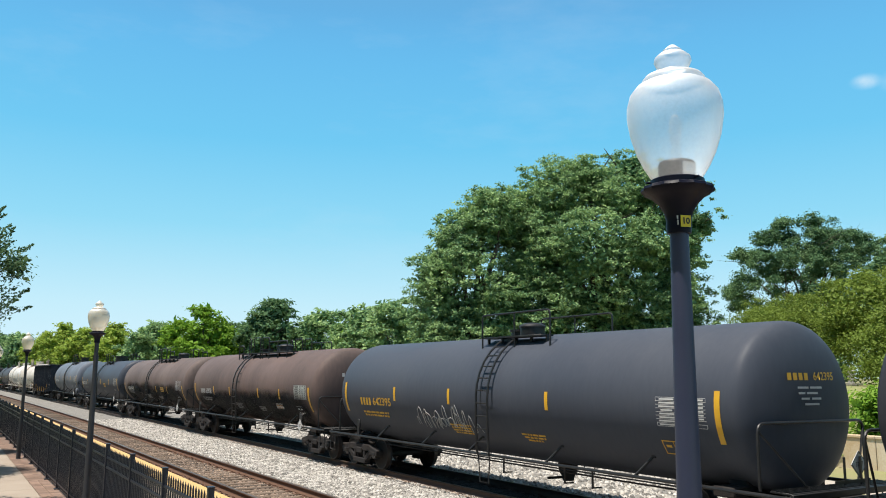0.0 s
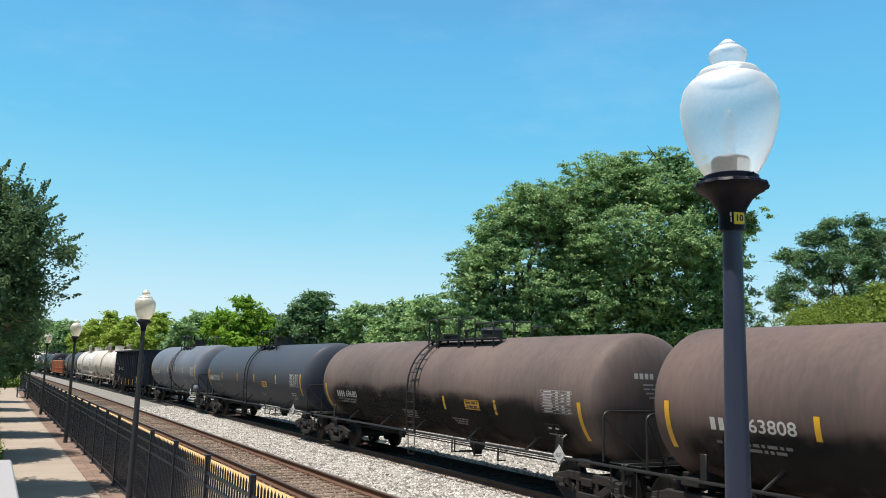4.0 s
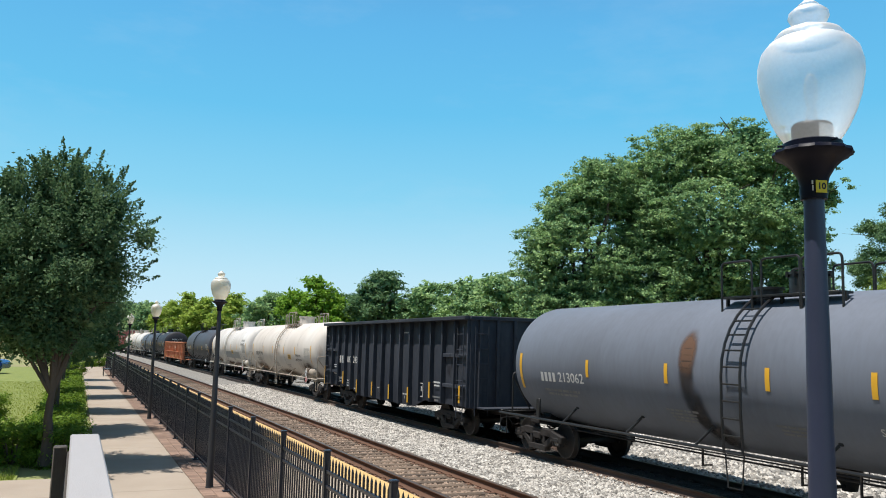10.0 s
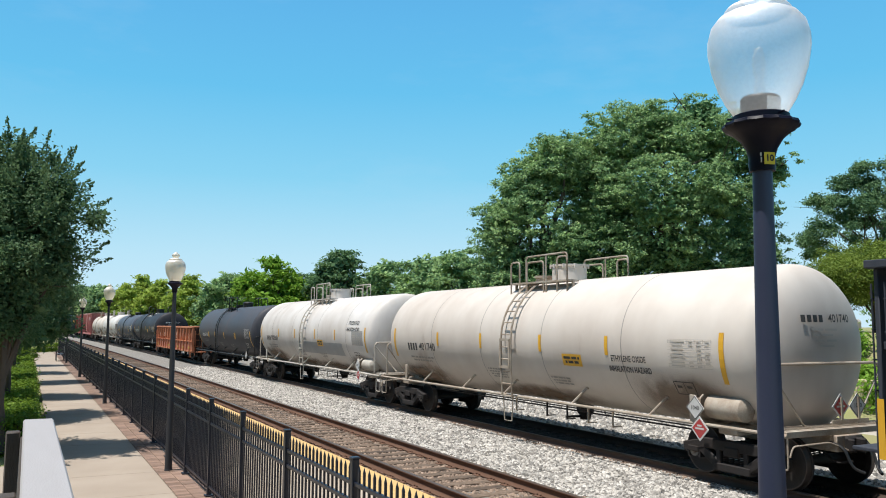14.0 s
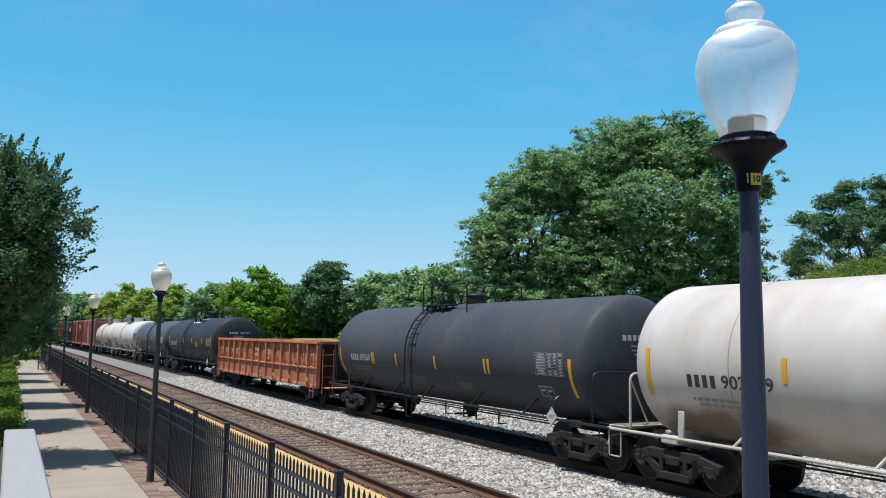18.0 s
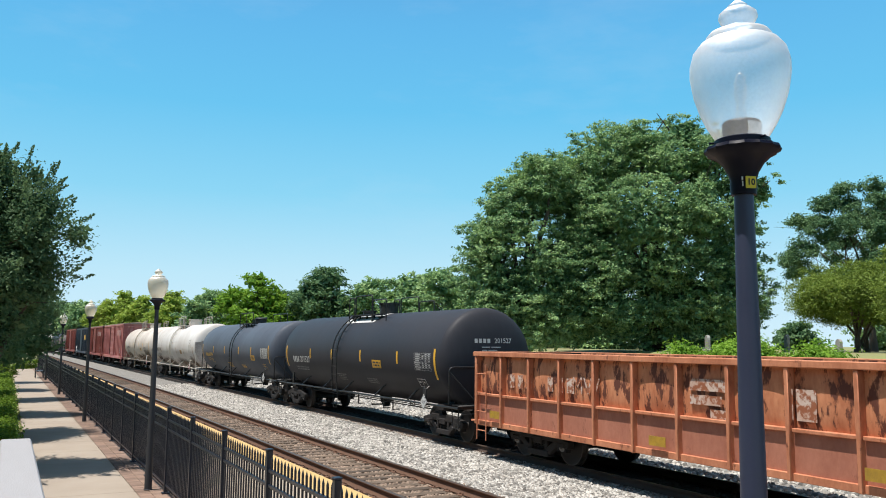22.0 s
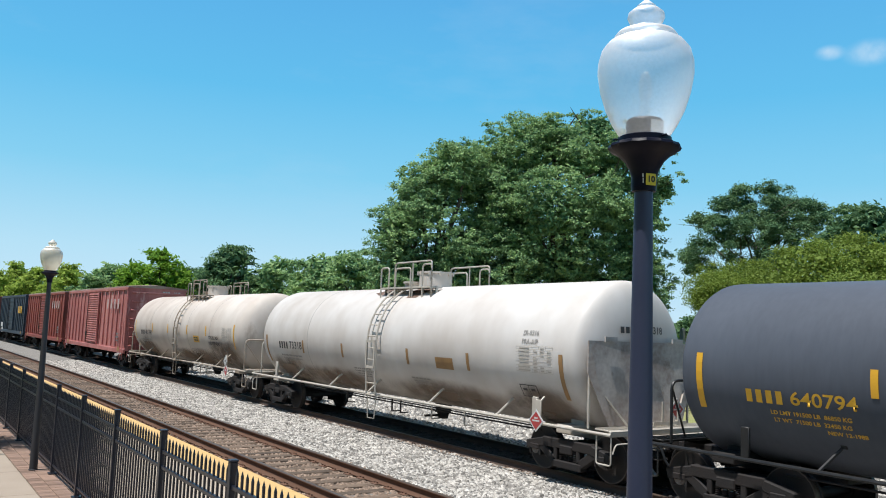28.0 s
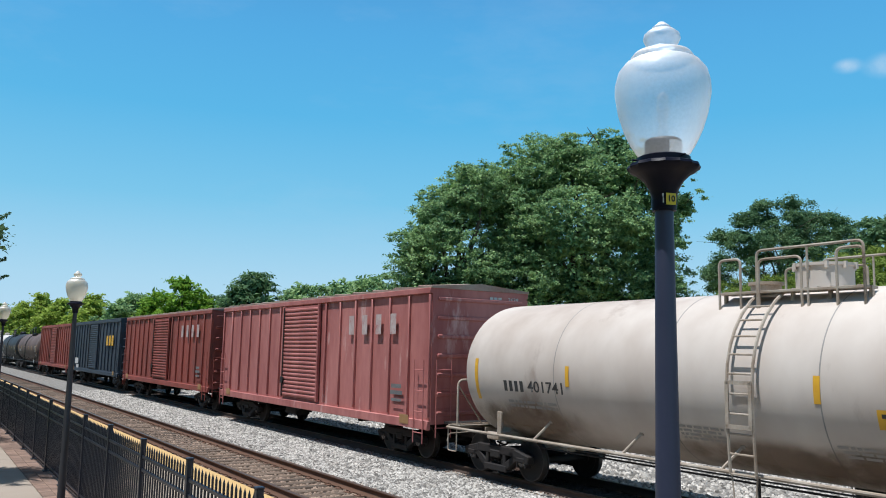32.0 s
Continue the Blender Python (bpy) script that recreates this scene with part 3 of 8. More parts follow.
def from_arrays(name, verts, faces, material, smooth=False):
    """A mesh from numpy arrays of vertices and equal-sided faces."""
    me = bpy.data.meshes.new(name)
    nv, nf, k = len(verts), len(faces), faces.shape[1]
    me.vertices.add(nv)
    me.vertices.foreach_set("co", np.ascontiguousarray(verts, dtype=np.float32).ravel())
    me.loops.add(nf * k)
    me.loops.foreach_set("vertex_index", np.ascontiguousarray(faces, dtype=np.int32).ravel())
    me.polygons.add(nf)
    me.polygons.foreach_set("loop_start", np.arange(0, nf * k, k, dtype=np.int32))
    me.polygons.foreach_set("loop_total", np.full(nf, k, dtype=np.int32))
    if smooth:
        me.polygons.foreach_set("use_smooth", np.ones(nf, dtype=bool))
    me.update()
    me.validate()
    me.materials.append(material)
    return me


def text_mesh(words, size, material, bold=0.0):
    """Flat lettering, centred, reading along +x with +y up, as a mesh."""
    cu = bpy.data.curves.new("lettering", "FONT")
    cu.body, cu.size, cu.align_x, cu.align_y, cu.offset = words, size, "CENTER", "CENTER", bold
    cu.resolution_u = 3
    ob = bpy.data.objects.new("lettering", cu)
    me = bpy.data.meshes.new_from_object(ob)
    bpy.data.objects.remove(ob)
    bpy.data.curves.remove(cu)
    me.materials.clear()
    me.materials.append(material)
    return me


def bars_mesh(rows, material):
    """Plain bars for writing that is not spelled out: rows of (x, y, width, height)."""
    bm = bmesh.new()
    for x, y, w, h in rows:
        vs = [bm.verts.new((x + a * w / 2, y + b * h / 2, 0)) for a, b in ((-1, -1), (1, -1), (1, 1), (-1, 1))]
        bm.faces.new(vs)
    return mesh_of(bm, "bars", material)


def remap(me, fn):
    for v in me.vertices:
        v.co = fn(v.co)
    me.update()
    return me

# ---- the plan ----
ZR = -0.204            # top of rail
NEAR_X, FAR_X = 6.92, 11.80   # track centre lines
BEND_Y, BEND_R, SLOW_R = 170.0, 420.0, 7000.0
TIE_TOP = ZR - 0.165


def track_pose(s, x):
    """The place on the ground plan at s metres along the line, x from the plan's origin, and the turn of the line there."""
    if s <= 0:
        return x, s, 0.0
    p = min(s, BEND_Y) / SLOW_R
    cx, cy = -SLOW_R, 0.0
    px, py = cx + (SLOW_R + x) * math.cos(p), cy + (SLOW_R + x) * math.sin(p)
    if s > BEND_Y:
        q = (s - BEND_Y) / BEND_R
        ox, oy = math.cos(p), math.sin(p)
        kx, ky = px - ox * (BEND_R + x), py - oy * (BEND_R + x)
        p += q
        px, py = kx + math.cos(p) * (BEND_R + x), ky + math.sin(p) * (BEND_R + x)
    return px, py, p


def ribbon(name, xs, zs, s_values, material, label, category="ground", jitter=0.0, smooth=True):
    """A strip of ground along the line, from a cross-section."""
    verts, faces, n = [], [], len(xs)
    rnd = random.Random(3)
    for s in s_values:
        for x, z in zip(xs, zs):
            px, py, _ = track_pose(s, x)
            verts.append((px, py, z + rnd.uniform(-jitter, jitter)))
    for i in range(len(s_values) - 1):
        for k in range(n - 1):
            a = i * n + k
            faces.append((a, a + 1, a + n + 1, a + n))
    me = from_arrays(name, np.array(verts), np.array(faces), material, smooth)
    return tagged(new(name, me), label, category, kind="structure")


# ground sheet to the horizon: level by the walk, the track bed, grass, the raised burial ground
def ground_height(x, y):
    if x < 5.0:
        return -0.06
    if x < 19.0:
        return -0.62
    if x < 24.5:
        return -0.5
    w = min(1.0, (x - 24.5) / 6.0)
    return -0.5 + 2.55 * (w * w * (3 - 2 * w)) + 0.12 * noise.noise(Vector((x * 0.15, y * 0.15, 0)))


def build_ground():
    xs = [-3000, -900, -300, -120, -60, -30, -12, 0, 4.99, 5.01, 10, 15, 18.99, 19.01, 21, 24.5, 25.5, 26.5, 27.5, 28.5, 29.5, 30.5, 34, 40, 50, 65, 90, 140, 300, 900, 3000]
    ys = [-3000, -900, -300, -120, -60, -30, -12, 0, 6, 12, 18, 24, 30, 36, 42, 50, 60, 75, 95, 120, 160, 220, 320, 500, 900, 3000]
    verts = [(x, y, ground_height(x, y)) for y in ys for x in xs]
    n = len(xs)
    faces = [(j * n + i, j * n + i + 1, (j + 1) * n + i + 1, (j + 1) * n + i) for j in range(len(ys) - 1) for i in range(n - 1)]
    tagged(new("ground", from_arrays("ground", np.array(verts), np.array(faces), M_EARTH, True)), "rough grassy earth reaching to the horizon", "ground", kind="structure")


build_ground()
S_NEAR = [-40 + 2.0 * i for i in range(56)] + [72 + 6.0 * i for i in range(70)]
ribbon("ballast", [4.95, 5.3, 5.6, 8.4, 8.9, 9.9, 10.4, 13.2, 13.9, 16.0, 18.4, 19.3], [-0.52, -0.43, -0.405, -0.405, -0.43, -0.42, -0.395, -0.395, -0.42, -0.44, -0.46, -0.66], S_NEAR, M_BED, "bed of pale grey crushed stone under both tracks", jitter=0.012)
ribbon("gravel_road", [20.3, 20.6, 22.8, 23.1], [-0.52, -0.485, -0.485, -0.52], [-60 + 10.0 * i for i in range(26)], M_DIRTROAD, "pale gravel service road beyond the tracks", "road")

# ---- walk, brick strip and platform, all one level ----
WALK_L, WALK_R, BRICK_R, FENCE_X, TACTILE_L, EDGE_X = 0.55, 2.0, 2.62, 2.40, 4.55, 5.2


def slab(name, x0, x1, y0, y1, top, depth, material, parent, bevel=0.008):
    bm = bmesh.new()
    box(bm, (x0 + x1) / 2, (y0 + y1) / 2, top - depth / 2, x1 - x0, y1 - y0, depth, bevel=bevel)
    return part(name, bm, material, parent, smooth=False)


def build_walk():
    walk_way = thing("pavement", "pale concrete walk in jointed slabs beside the platform fence", "pavement", kind="structure")
    y = -6.0
    while y < 74:
        slab("slab", WALK_L, WALK_R - 0.006, y + 0.006, y + 1.82, 0.0, 0.12, M_CONCRETE, walk_way)
        y += 1.83
    court = thing("forecourt_pavement", "pale concrete paving between the deck and the lawn", "pavement", kind="structure")
    for i in range(4):
        for j in range(4):
            slab("slab", -6.6 + 1.79 * i, -6.6 + 1.79 * i + 1.78, 8.6 + 1.79 * j, 8.6 + 1.79 * j + 1.78, -0.003, 0.12, M_CONCRETE, court)
    plat = thing("platform", "pale concrete platform between fence and track edge", "platform", kind="structure")
    y = -6.0
    while y < 76:
        slab("slab", BRICK_R + 0.02, TACTILE_L - 0.006, y + 0.006, y + 3.64, 0.0, 0.15, M_PLATFORM, plat)
        y += 3.66
    bm = bmesh.new()
    box(bm, (TACTILE_L + EDGE_X) / 2 - 0.02, 35, -0.36, EDGE_X - TACTILE_L - 0.06, 82, 0.6)
    part("platform_wall", bm, M_PLATFORM, plat, smooth=False)
    y = -6.0
    bump = bmesh.new()
    box(bump, 0, 0.61, -0.02, EDGE_X - TACTILE_L, 1.212, 0.06, bevel=0.006)
    me = mesh_of(bump, "tactile_panel", M_TACTILE)
    while y < 75.5:
        part("tactile_panel", me, None, plat, at=pose((TACTILE_L + EDGE_X) / 2, y, -0.004), label="worn yellow tactile edge panel" if y < -5 else "")
        y += 1.22


build_walk()


def build_lawn():
    lawn = tagged(new("lawn", from_arrays("lawn", np.array([(-60, 15.9, -0.035), (-0.75, 15.9, -0.035), (-0.75, 74, -0.035), (-60, 74, -0.035)]), np.array([(0, 1, 2, 3)]), M_GRASS)), "mown green lawn beside the walk", "lawn", kind="structure")
    rng = np.random.default_rng(5)
    n = 26000
    x, y = -0.8 - 7.5 * rng.random(n) ** 1.3, 16 + 34 * rng.random(n) ** 1.6
    h, a = rng.uniform(0.03, 0.07, n), rng.uniform(0, math.pi, n)
    w = 0.012
    dx, dy = np.cos(a) * w, np.sin(a) * w
    z = np.full(n, -0.04)
    v = np.stack([np.stack([x - dx, y - dy, z], 1), np.stack([x + dx, y + dy, z], 1), np.stack([x + rng.normal(0, 0.02, n), y + rng.normal(0, 0.02, n), z + h], 1)], 1).reshape(-1, 3)
    tagged(new("grass", from_arrays("grass", v, np.arange(3 * n).reshape(-1, 3), M_LEAF_GRASS)), "short mown grass blades on the lawn", "grass", kind="stuff")


build_lawn()


# ---- tracks ----
def rail_mesh(x, s0, s1, step, side_paint):
    """A rail with foot, web and head, along the line."""
    prof = [(-0.07, 0), (0.07, 0), (0.07, 0.012), (0.012, 0.03), (0.012, 0.125), (0.036, 0.135), (0.036, 0.158), (0.028, 0.165), (-0.028, 0.165), (-0.036, 0.158), (-0.036, 0.135), (-0.012, 0.125), (-0.012, 0.03), (-0.07, 0.012)]
    n = len(prof)
    ss = np.arange(s0, s1 + 0.1, step)
    verts, faces = [], []
    for s in ss:
        for px, pz in prof:
            ax, ay, _ = track_pose(s, x + px)
            verts.append((ax, ay, TIE_TOP + pz))
    for i in range(len(ss) - 1):
        for k in range(n):
            faces.append((i * n + k, i * n + (k + 1) % n, (i + 1) * n + (k + 1) % n, (i + 1) * n + k))
    me = from_arrays("rail", np.array(verts), np.array(faces), side_paint)
    me.materials.append(M_RAILTOP)
    for p in me.polygons:
        if p.index % n in (6, 7, 8):
            p.material_index = 1
    return me


def build_track(name, x, label, ties_from, ties_to, far_ties, wood, steel):
    tr = thing(name, label, "railway track", kind="structure")
    for side in (-0.7525, 0.7525):
        part("rail", rail_mesh(x + side, -40, 420, 4.0, steel), None, tr)
    rnd = random.Random(hash(name) % 7 + 11)
    tie_meshes = []
    for v in range(4):
        bm = bmesh.new()
        box(bm, 0, 0, -0.085, 2.59, 0.225, 0.17, bevel=0.012)
        for vv in bm.verts:
            vv.co += Vector((rnd.uniform(-0.02, 0.02), rnd.uniform(-0.008, 0.008), rnd.uniform(-0.008, 0.004)))
        tie_meshes.append(mesh_of(bm, "tie", wood))
    plate = bmesh.new()
    box(plate, 0, 0, 0.006, 0.34, 0.19, 0.014, bevel=0.004)
    for dx in (-0.1, 0.1):
        for dy in (-0.05, 0.05):
            box(plate, dx, dy, 0.022, 0.024, 0.024, 0.03)
    plate_me = mesh_of(plate, "tie_plate", steel)
    s, count = ties_from, 0
    verts, faces = [], []
    cube = [(-1, -1), (1, -1), (1, 1), (-1, 1)]
    while s < far_ties:
        px, py, turn = track_pose(s + rnd.uniform(-0.02, 0.02), x + rnd.uniform(-0.04, 0.04))
        if s < ties_to:
            tie = part("tie", rnd.choice(tie_meshes), None, tr, at=pose(px, py, TIE_TOP - rnd.uniform(0.0, 0.012), 0, 0, math.degrees(turn) + rnd.uniform(-0.8, 0.8)))
            if s < 34:
                for side in (-0.7525, 0.7525):
                    part("tie_plate", plate_me, None, tie, at=pose(side, 0, 0.0))
        else:
            b = len(verts)
            for dx, dy in cube:
                verts.append((px + dx * 1.29, py + dy * 0.11, TIE_TOP - 0.004))
            for dx, dy in cube:
                verts.append((px + dx * 1.29, py + dy * 0.11, TIE_TOP - 0.1))
            faces += [(b, b + 1, b + 2, b + 3), (b, b + 4, b + 5, b + 1), (b + 1, b + 5, b + 6, b + 2), (b + 3, b + 2, b + 6, b + 7), (b, b + 3, b + 7, b + 4)]
        s += 0.495
    far = part("far_ties", from_arrays("far_ties", np.array(verts), np.array(faces), wood), None, tr)
    far["kind"] = "stuff"


build_track("track_near", NEAR_X, "empty railway track with rusty rails on weathered wooden ties", 3.0, 62.0, 200.0, M_TIE, M_RAIL)
# ties and rails in the darkened colours that stand for the train's shade
build_track("track_far", FAR_X, "railway track with rails on wooden ties that carries the train", 1.0, 40.0, 200.0, M_TIE_SHADED, M_RAIL_SHADED)


def stones(name, label, material, n, x_of, y_of, z_of, size, seed):
    """Loose crushed stones, each an uneven little block of its own."""
    rng = np.random.default_rng(seed)
    x, y = x_of(rng, n), y_of(rng, n)
    z = z_of(x)
    base = np.array([(-1, -1, -0.6), (1, -0.8, -0.6), (0.8, 1, -0.6), (-0.9, 0.9, -0.6), (-0.6, -0.5, 0.7), (0.6, -0.6, 0.5), (0.5, 0.6, 0.8), (-0.5, 0.5, 0.5)])
    quads = np.array([(4, 5, 6, 7), (0, 1, 5, 4), (1, 2, 6, 5), (2, 3, 7, 6), (3, 0, 4, 7)])
    s = rng.uniform(size * 0.6, size * 1.3, (n, 1, 1)) * 0.5
    v = base[None] * s * rng.uniform(0.7, 1.3, (n, 1, 3)) + rng.normal(0, 0.12, (n, 8, 3)) * s
    a, t = rng.uniform(0, 2 * math.pi, n), rng.uniform(-0.6, 0.6, n)
    c, si = np.cos(a)[:, None], np.sin(a)[:, None]
    ct, st = np.cos(t)[:, None], np.sin(t)[:, None]
    vx, vy, vz = v[..., 0], v[..., 1] * ct - v[..., 2] * st, v[..., 1] * st + v[..., 2] * ct
    wx, wy = vx * c - vy * si, vx * si + vy * c
    bend = -y * y / (2 * SLOW_R)
    out = np.stack([wx + (x + bend)[:, None], wy + y[:, None], vz + z[:, None]], -1).reshape(-1, 3)
    f = (quads[None] + (np.arange(n) * 8)[:, None, None]).reshape(-1, 4)
    tagged(new(name, from_arrays(name, out, f, material)), label, "gravel", kind="stuff")


def bed_z(x):
    return np.interp(x, [4.95, 5.3, 5.6, 8.4, 8.9, 9.9, 10.4, 13.2, 13.9, 16.0, 18.4], [-0.52, -0.43, -0.405, -0.405, -0.43, -0.42, -0.395, -0.395, -0.42, -0.44, -0.46]) + 0.012


near_y = lambda rng, n: 5 + 50 * rng.random(n) ** 1.8
stones("ballast_stones", "loose pale grey crushed stone between the tracks", M_STONE, 46000, lambda r, n: r.uniform(7.9, 10.75, n), near_y, bed_z, 0.064, 1)
stones("far_ballast_stones", "loose pale grey crushed stone beyond the train", M_STONE, 17000, lambda r, n: r.uniform(13.0, 18.4, n), near_y, bed_z, 0.085, 2)
stones("rusty_ballast_stones", "rust-stained crushed stone between and beside the near ties", M_STONE_BROWN, 24000, lambda r, n: r.uniform(5.3, 8.3, n), lambda r, n: 3.0 + 0.495 * (np.floor(4 + 100 * r.random(n) ** 1.7) + r.uniform(0.24, 0.76, n)), lambda x: np.full(len(x), TIE_TOP - 0.03), 0.055, 3)
# darkened stones: the train's shadow is in their colour
stones("train_bed_stones", "crushed stone between the ties of the train's track, painted dark as shade", M_STONE_SHADED, 9000, lambda r, n: r.uniform(11.0, 12.7, n), near_y, bed_z, 0.055, 4)
shoulder = lambda x: np.full(len(x), TIE_TOP - 0.012)
stones("shoulder_stones", "pale crushed stone heaped over the tie ends", M_STONE, 15000, lambda r, n: np.where(r.random(n) < 0.62, 10.98 - np.abs(r.normal(0, 0.3, n)), r.uniform(12.62, 13.25, n)), near_y, shoulder, 0.06, 6)
stones("stained_shoulder_stones", "rust-stained crushed stone beside the train's rail", M_STONE_BROWN, 5000, lambda r, n: 11.0 - np.abs(r.normal(0, 0.12, n)), near_y, shoulder, 0.055, 7)
ribbon("oily_bed", [5.35, 5.5, 8.2, 8.35], [-0.43, -0.402, -0.402, -0.43], S_NEAR, M_BED_BROWN, "rust-stained bed of the empty track")
# dark strip that paints the train's shadow on its bed
ribbon("oily_bed_train", [10.95, 11.1, 12.55, 12.7], [-0.41, -0.386, -0.386, -0.41], S_NEAR, M_BED_SHADED, "bed of the train's track, painted dark with the train's shade")


# ---- fence ----
def build_fence():
    y0, pitch, n, h = 0.55 - 3 * 1.885, 1.885, 43, 1.33
    fence = thing("fence", "black steel picket fence with pointed tops along the platform", "fence")
    bm = bmesh.new()
    box(bm, 0, 0, h / 2, 0.06, 0.06, h, bevel=0.005)
    box(bm, 0, 0, h + 0.008, 0.072, 0.072, 0.018, bevel=0.006)
    box(bm, 0, 0, 0.01, 0.12, 0.12, 0.02, bevel=0.004)
    post = mesh_of(bm, "post", M_FENCE)
    bm = bmesh.new()
    box(bm, 0, 0, 0, 0.03, pitch - 0.06, 0.034, bevel=0.004)
    bar = mesh_of(bm, "rail", M_FENCE)
    bm = bmesh.new()
    box(bm, 0, 0, 0.66, 0.018, 0.018, 1.18)
    top = [v for v in bm.verts if v.co.z > 1.0]
    tip = bm.verts.new((0, 0, 1.295))
    for v in top:
        v.co.z = 1.25
    for f in [f for f in bm.faces if all(v in top for v in f.verts)]:
        loop = list(f.verts)
        bm.faces.remove(f)
        for a, b in zip(loop, loop[1:] + loop[:1]):
            bm.faces.new((a, b, tip))
    picket = mesh_of(bm, "picket", M_FENCE)
    pv = np.array([v.co[:] for v in picket.vertices])
    made, far_v, far_f = 0, [], []
    tris = [tuple(p.vertices) for p in picket.polygons]
    for i in range(n):
        y = y0 + pitch * i
        part("post", post, None, fence, at=pose(FENCE_X, y, 0))
        if i == n - 1:
            break
        for z in (0.13, h - 0.335, h - 0.19):
            part("rail", bar, None, fence, at=pose(FENCE_X, y + pitch / 2, z))
        k = 18
        for j in range(1, k):
            py = y + pitch * j / k
            if 2.4 < py and made < 300:
                part("picket", picket, None, fence, at=pose(FENCE_X, py, 0))
                made += 1
            else:
                b = sum(len(a) for a in far_v)
                far_v.append(pv + np.array((FENCE_X, py, 0)))
                far_f += [tuple(q + b for q in (t if len(t) == 4 else (*t, t[-1]))) for t in tris]
    bm = bmesh.new()
    for a in far_v:
        vs = [bm.verts.new(p) for p in a]
        for t in tris:
            bm.faces.new([vs[q] for q in t])
    part("picket_run", bm, M_FENCE, fence, smooth=False)["kind"] = "stuff"


build_fence()


# ---- platform lamps ----
def old_globe(o):
    """The globes further along have yellowed."""
    if o.name.split(".")[0] == "pole":
        if "sooty_pole" not in bpy.data.meshes:
            me = o.data.copy()
            me.name = "sooty_pole"
            me.materials[0] = M_POLE_DARK
        return bpy.data.meshes["sooty_pole"]
    if o.name.split(".")[0] != "globe":
        return o.data
    if "yellowed_globe" not in bpy.data.meshes:
        me = o.data.copy()
        me.name = "yellowed_globe"
        me.materials[0] = M_GLOBE_OLD
    return bpy.data.meshes["yellowed_globe"]


def build_lamp(x, y, label, numbered, template):
    lamp = thing("street_lamp", label, "street lamp", "platform lamps", at=pose(x, y, 0))
    if template:
        for o in template.children:
            if o.name.split(".")[0] in ("number_label", "label_strip"):
                continue
            c = part(o.name.split(".")[0], old_globe(o), None, lamp, at=o.matrix_basis)
            c.visible_shadow = o.visible_shadow
            for q in o.children:
                part(q.name.split(".")[0], q.data, None, c, at=q.matrix_basis)
        return lamp
    N = 3.081
    bm = bmesh.new()
    lathe(bm, [(0, 0), (0.068, 0), (0.068, 0.012), (0.06, 0.016), (0.058, 0.3), (0.053, 0.8), (0.045, 1.6), (0.037, 2.4), (0.031, N - 0.14), (0, N - 0.14)], 24)
    part("pole", bm, M_POLE, lamp, "tapered dark blue-grey metal pole")
    bm = bmesh.new()
    lathe(bm, [(0, N - 0.175), (0.041, N - 0.175), (0.044, N - 0.15), (0.042, N - 0.13), (0.05, N - 0.1), (0.066, N - 0.07), (0.092, N - 0.045), (0.117, N - 0.032), (0.122, N - 0.022), (0.117, N - 0.012), (0.1, N - 0.006), (0.092, N - 0.004), (0.092, N + 0.012), (0.085, N + 0.016), (0, N + 0.016)], 32)
    for v in bm.verts:
        r = math.hypot(v.co.x, v.co.y)
        if 0.06 < r < 0.125 and v.co.z < N - 0.008:
            k = 1 + 0.03 * math.cos(16 * math.atan2(v.co.y, v.co.x))
            v.co.x, v.co.y = v.co.x * k, v.co.y * k
    part("collar", bm, M_COLLAR, lamp, "flared black cast collar")
    for i in range(3):
        a = 2 * math.pi * i / 3 + 0.4
        bm = bmesh.new()
        rod(bm, (0.088 * math.cos(a), 0.088 * math.sin(a), N + 0.006), (0.108 * math.cos(a), 0.108 * math.sin(a), N + 0.006), 0.004)
        part("screw", bm, M_COLLAR, lamp)
    outer = [(0.078, N + 0.011), (0.088, N + 0.022), (0.112, N + 0.061), (0.135, N + 0.111), (0.154, N + 0.172), (0.165, N + 0.238), (0.164, N + 0.28), (0.153, N + 0.322), (0.13, N + 0.352), (0.11, N + 0.363), (0.109, N + 0.376), (0.098, N + 0.390), (0.07, N + 0.399), (0.05, N + 0.405), (0.046, N + 0.414), (0.058, N + 0.430), (0.065, N + 0.445), (0.062, N + 0.461), (0.045, N + 0.476), (0.034, N + 0.480), (0.033, N + 0.489), (0.022, N + 0.498), (0.012, N + 0.507), (0, N + 0.508)]
    bm = bmesh.new()
    lathe(bm, outer, 40)
    globe = part("globe", bm, M_GLOBE, lamp, "frosted acorn-shaped globe with finial")
    globe.visible_shadow = False
    bm = bmesh.new()
    lathe(bm, [(0, N + 0.014), (0.062, N + 0.014), (0.064, N + 0.07), (0.058, N + 0.078), (0, N + 0.078)], 24)
    sock = part("lamp_holder", bm, M_SOCKETD, lamp, "dark cylindrical lamp holder")
    bm = bmesh.new()
    lathe(bm, [(0.0645, N + 0.02), (0.0655, N + 0.066)], 24)
    for f in [f for f in bm.faces if not (0.1 < (math.degrees(math.atan2(f.calc_center_median().y, f.calc_center_median().x)) + 122) % 360 < 72)]:
        bm.faces.remove(f)
    part("holder_sleeve", bm, M_SOCKET, sock, "pale metal sleeve")
    bm = bmesh.new()
    lathe(bm, [(0, N + 0.078), (0.019, N + 0.08), (0.017, N + 0.11), (0.015, N + 0.125), (0.012, N + 0.14), (0.017, N + 0.16), (0.02, N + 0.19), (0.019, N + 0.22), (0.012, N + 0.245), (0, N + 0.252)], 16)
    part("bulb", bm, M_BULB, lamp, "clear lamp bulb").visible_shadow = False
    if numbered:
        turn = math.degrees(math.atan2(-y - 0.0, 0.05 - x)) + 90 + 30
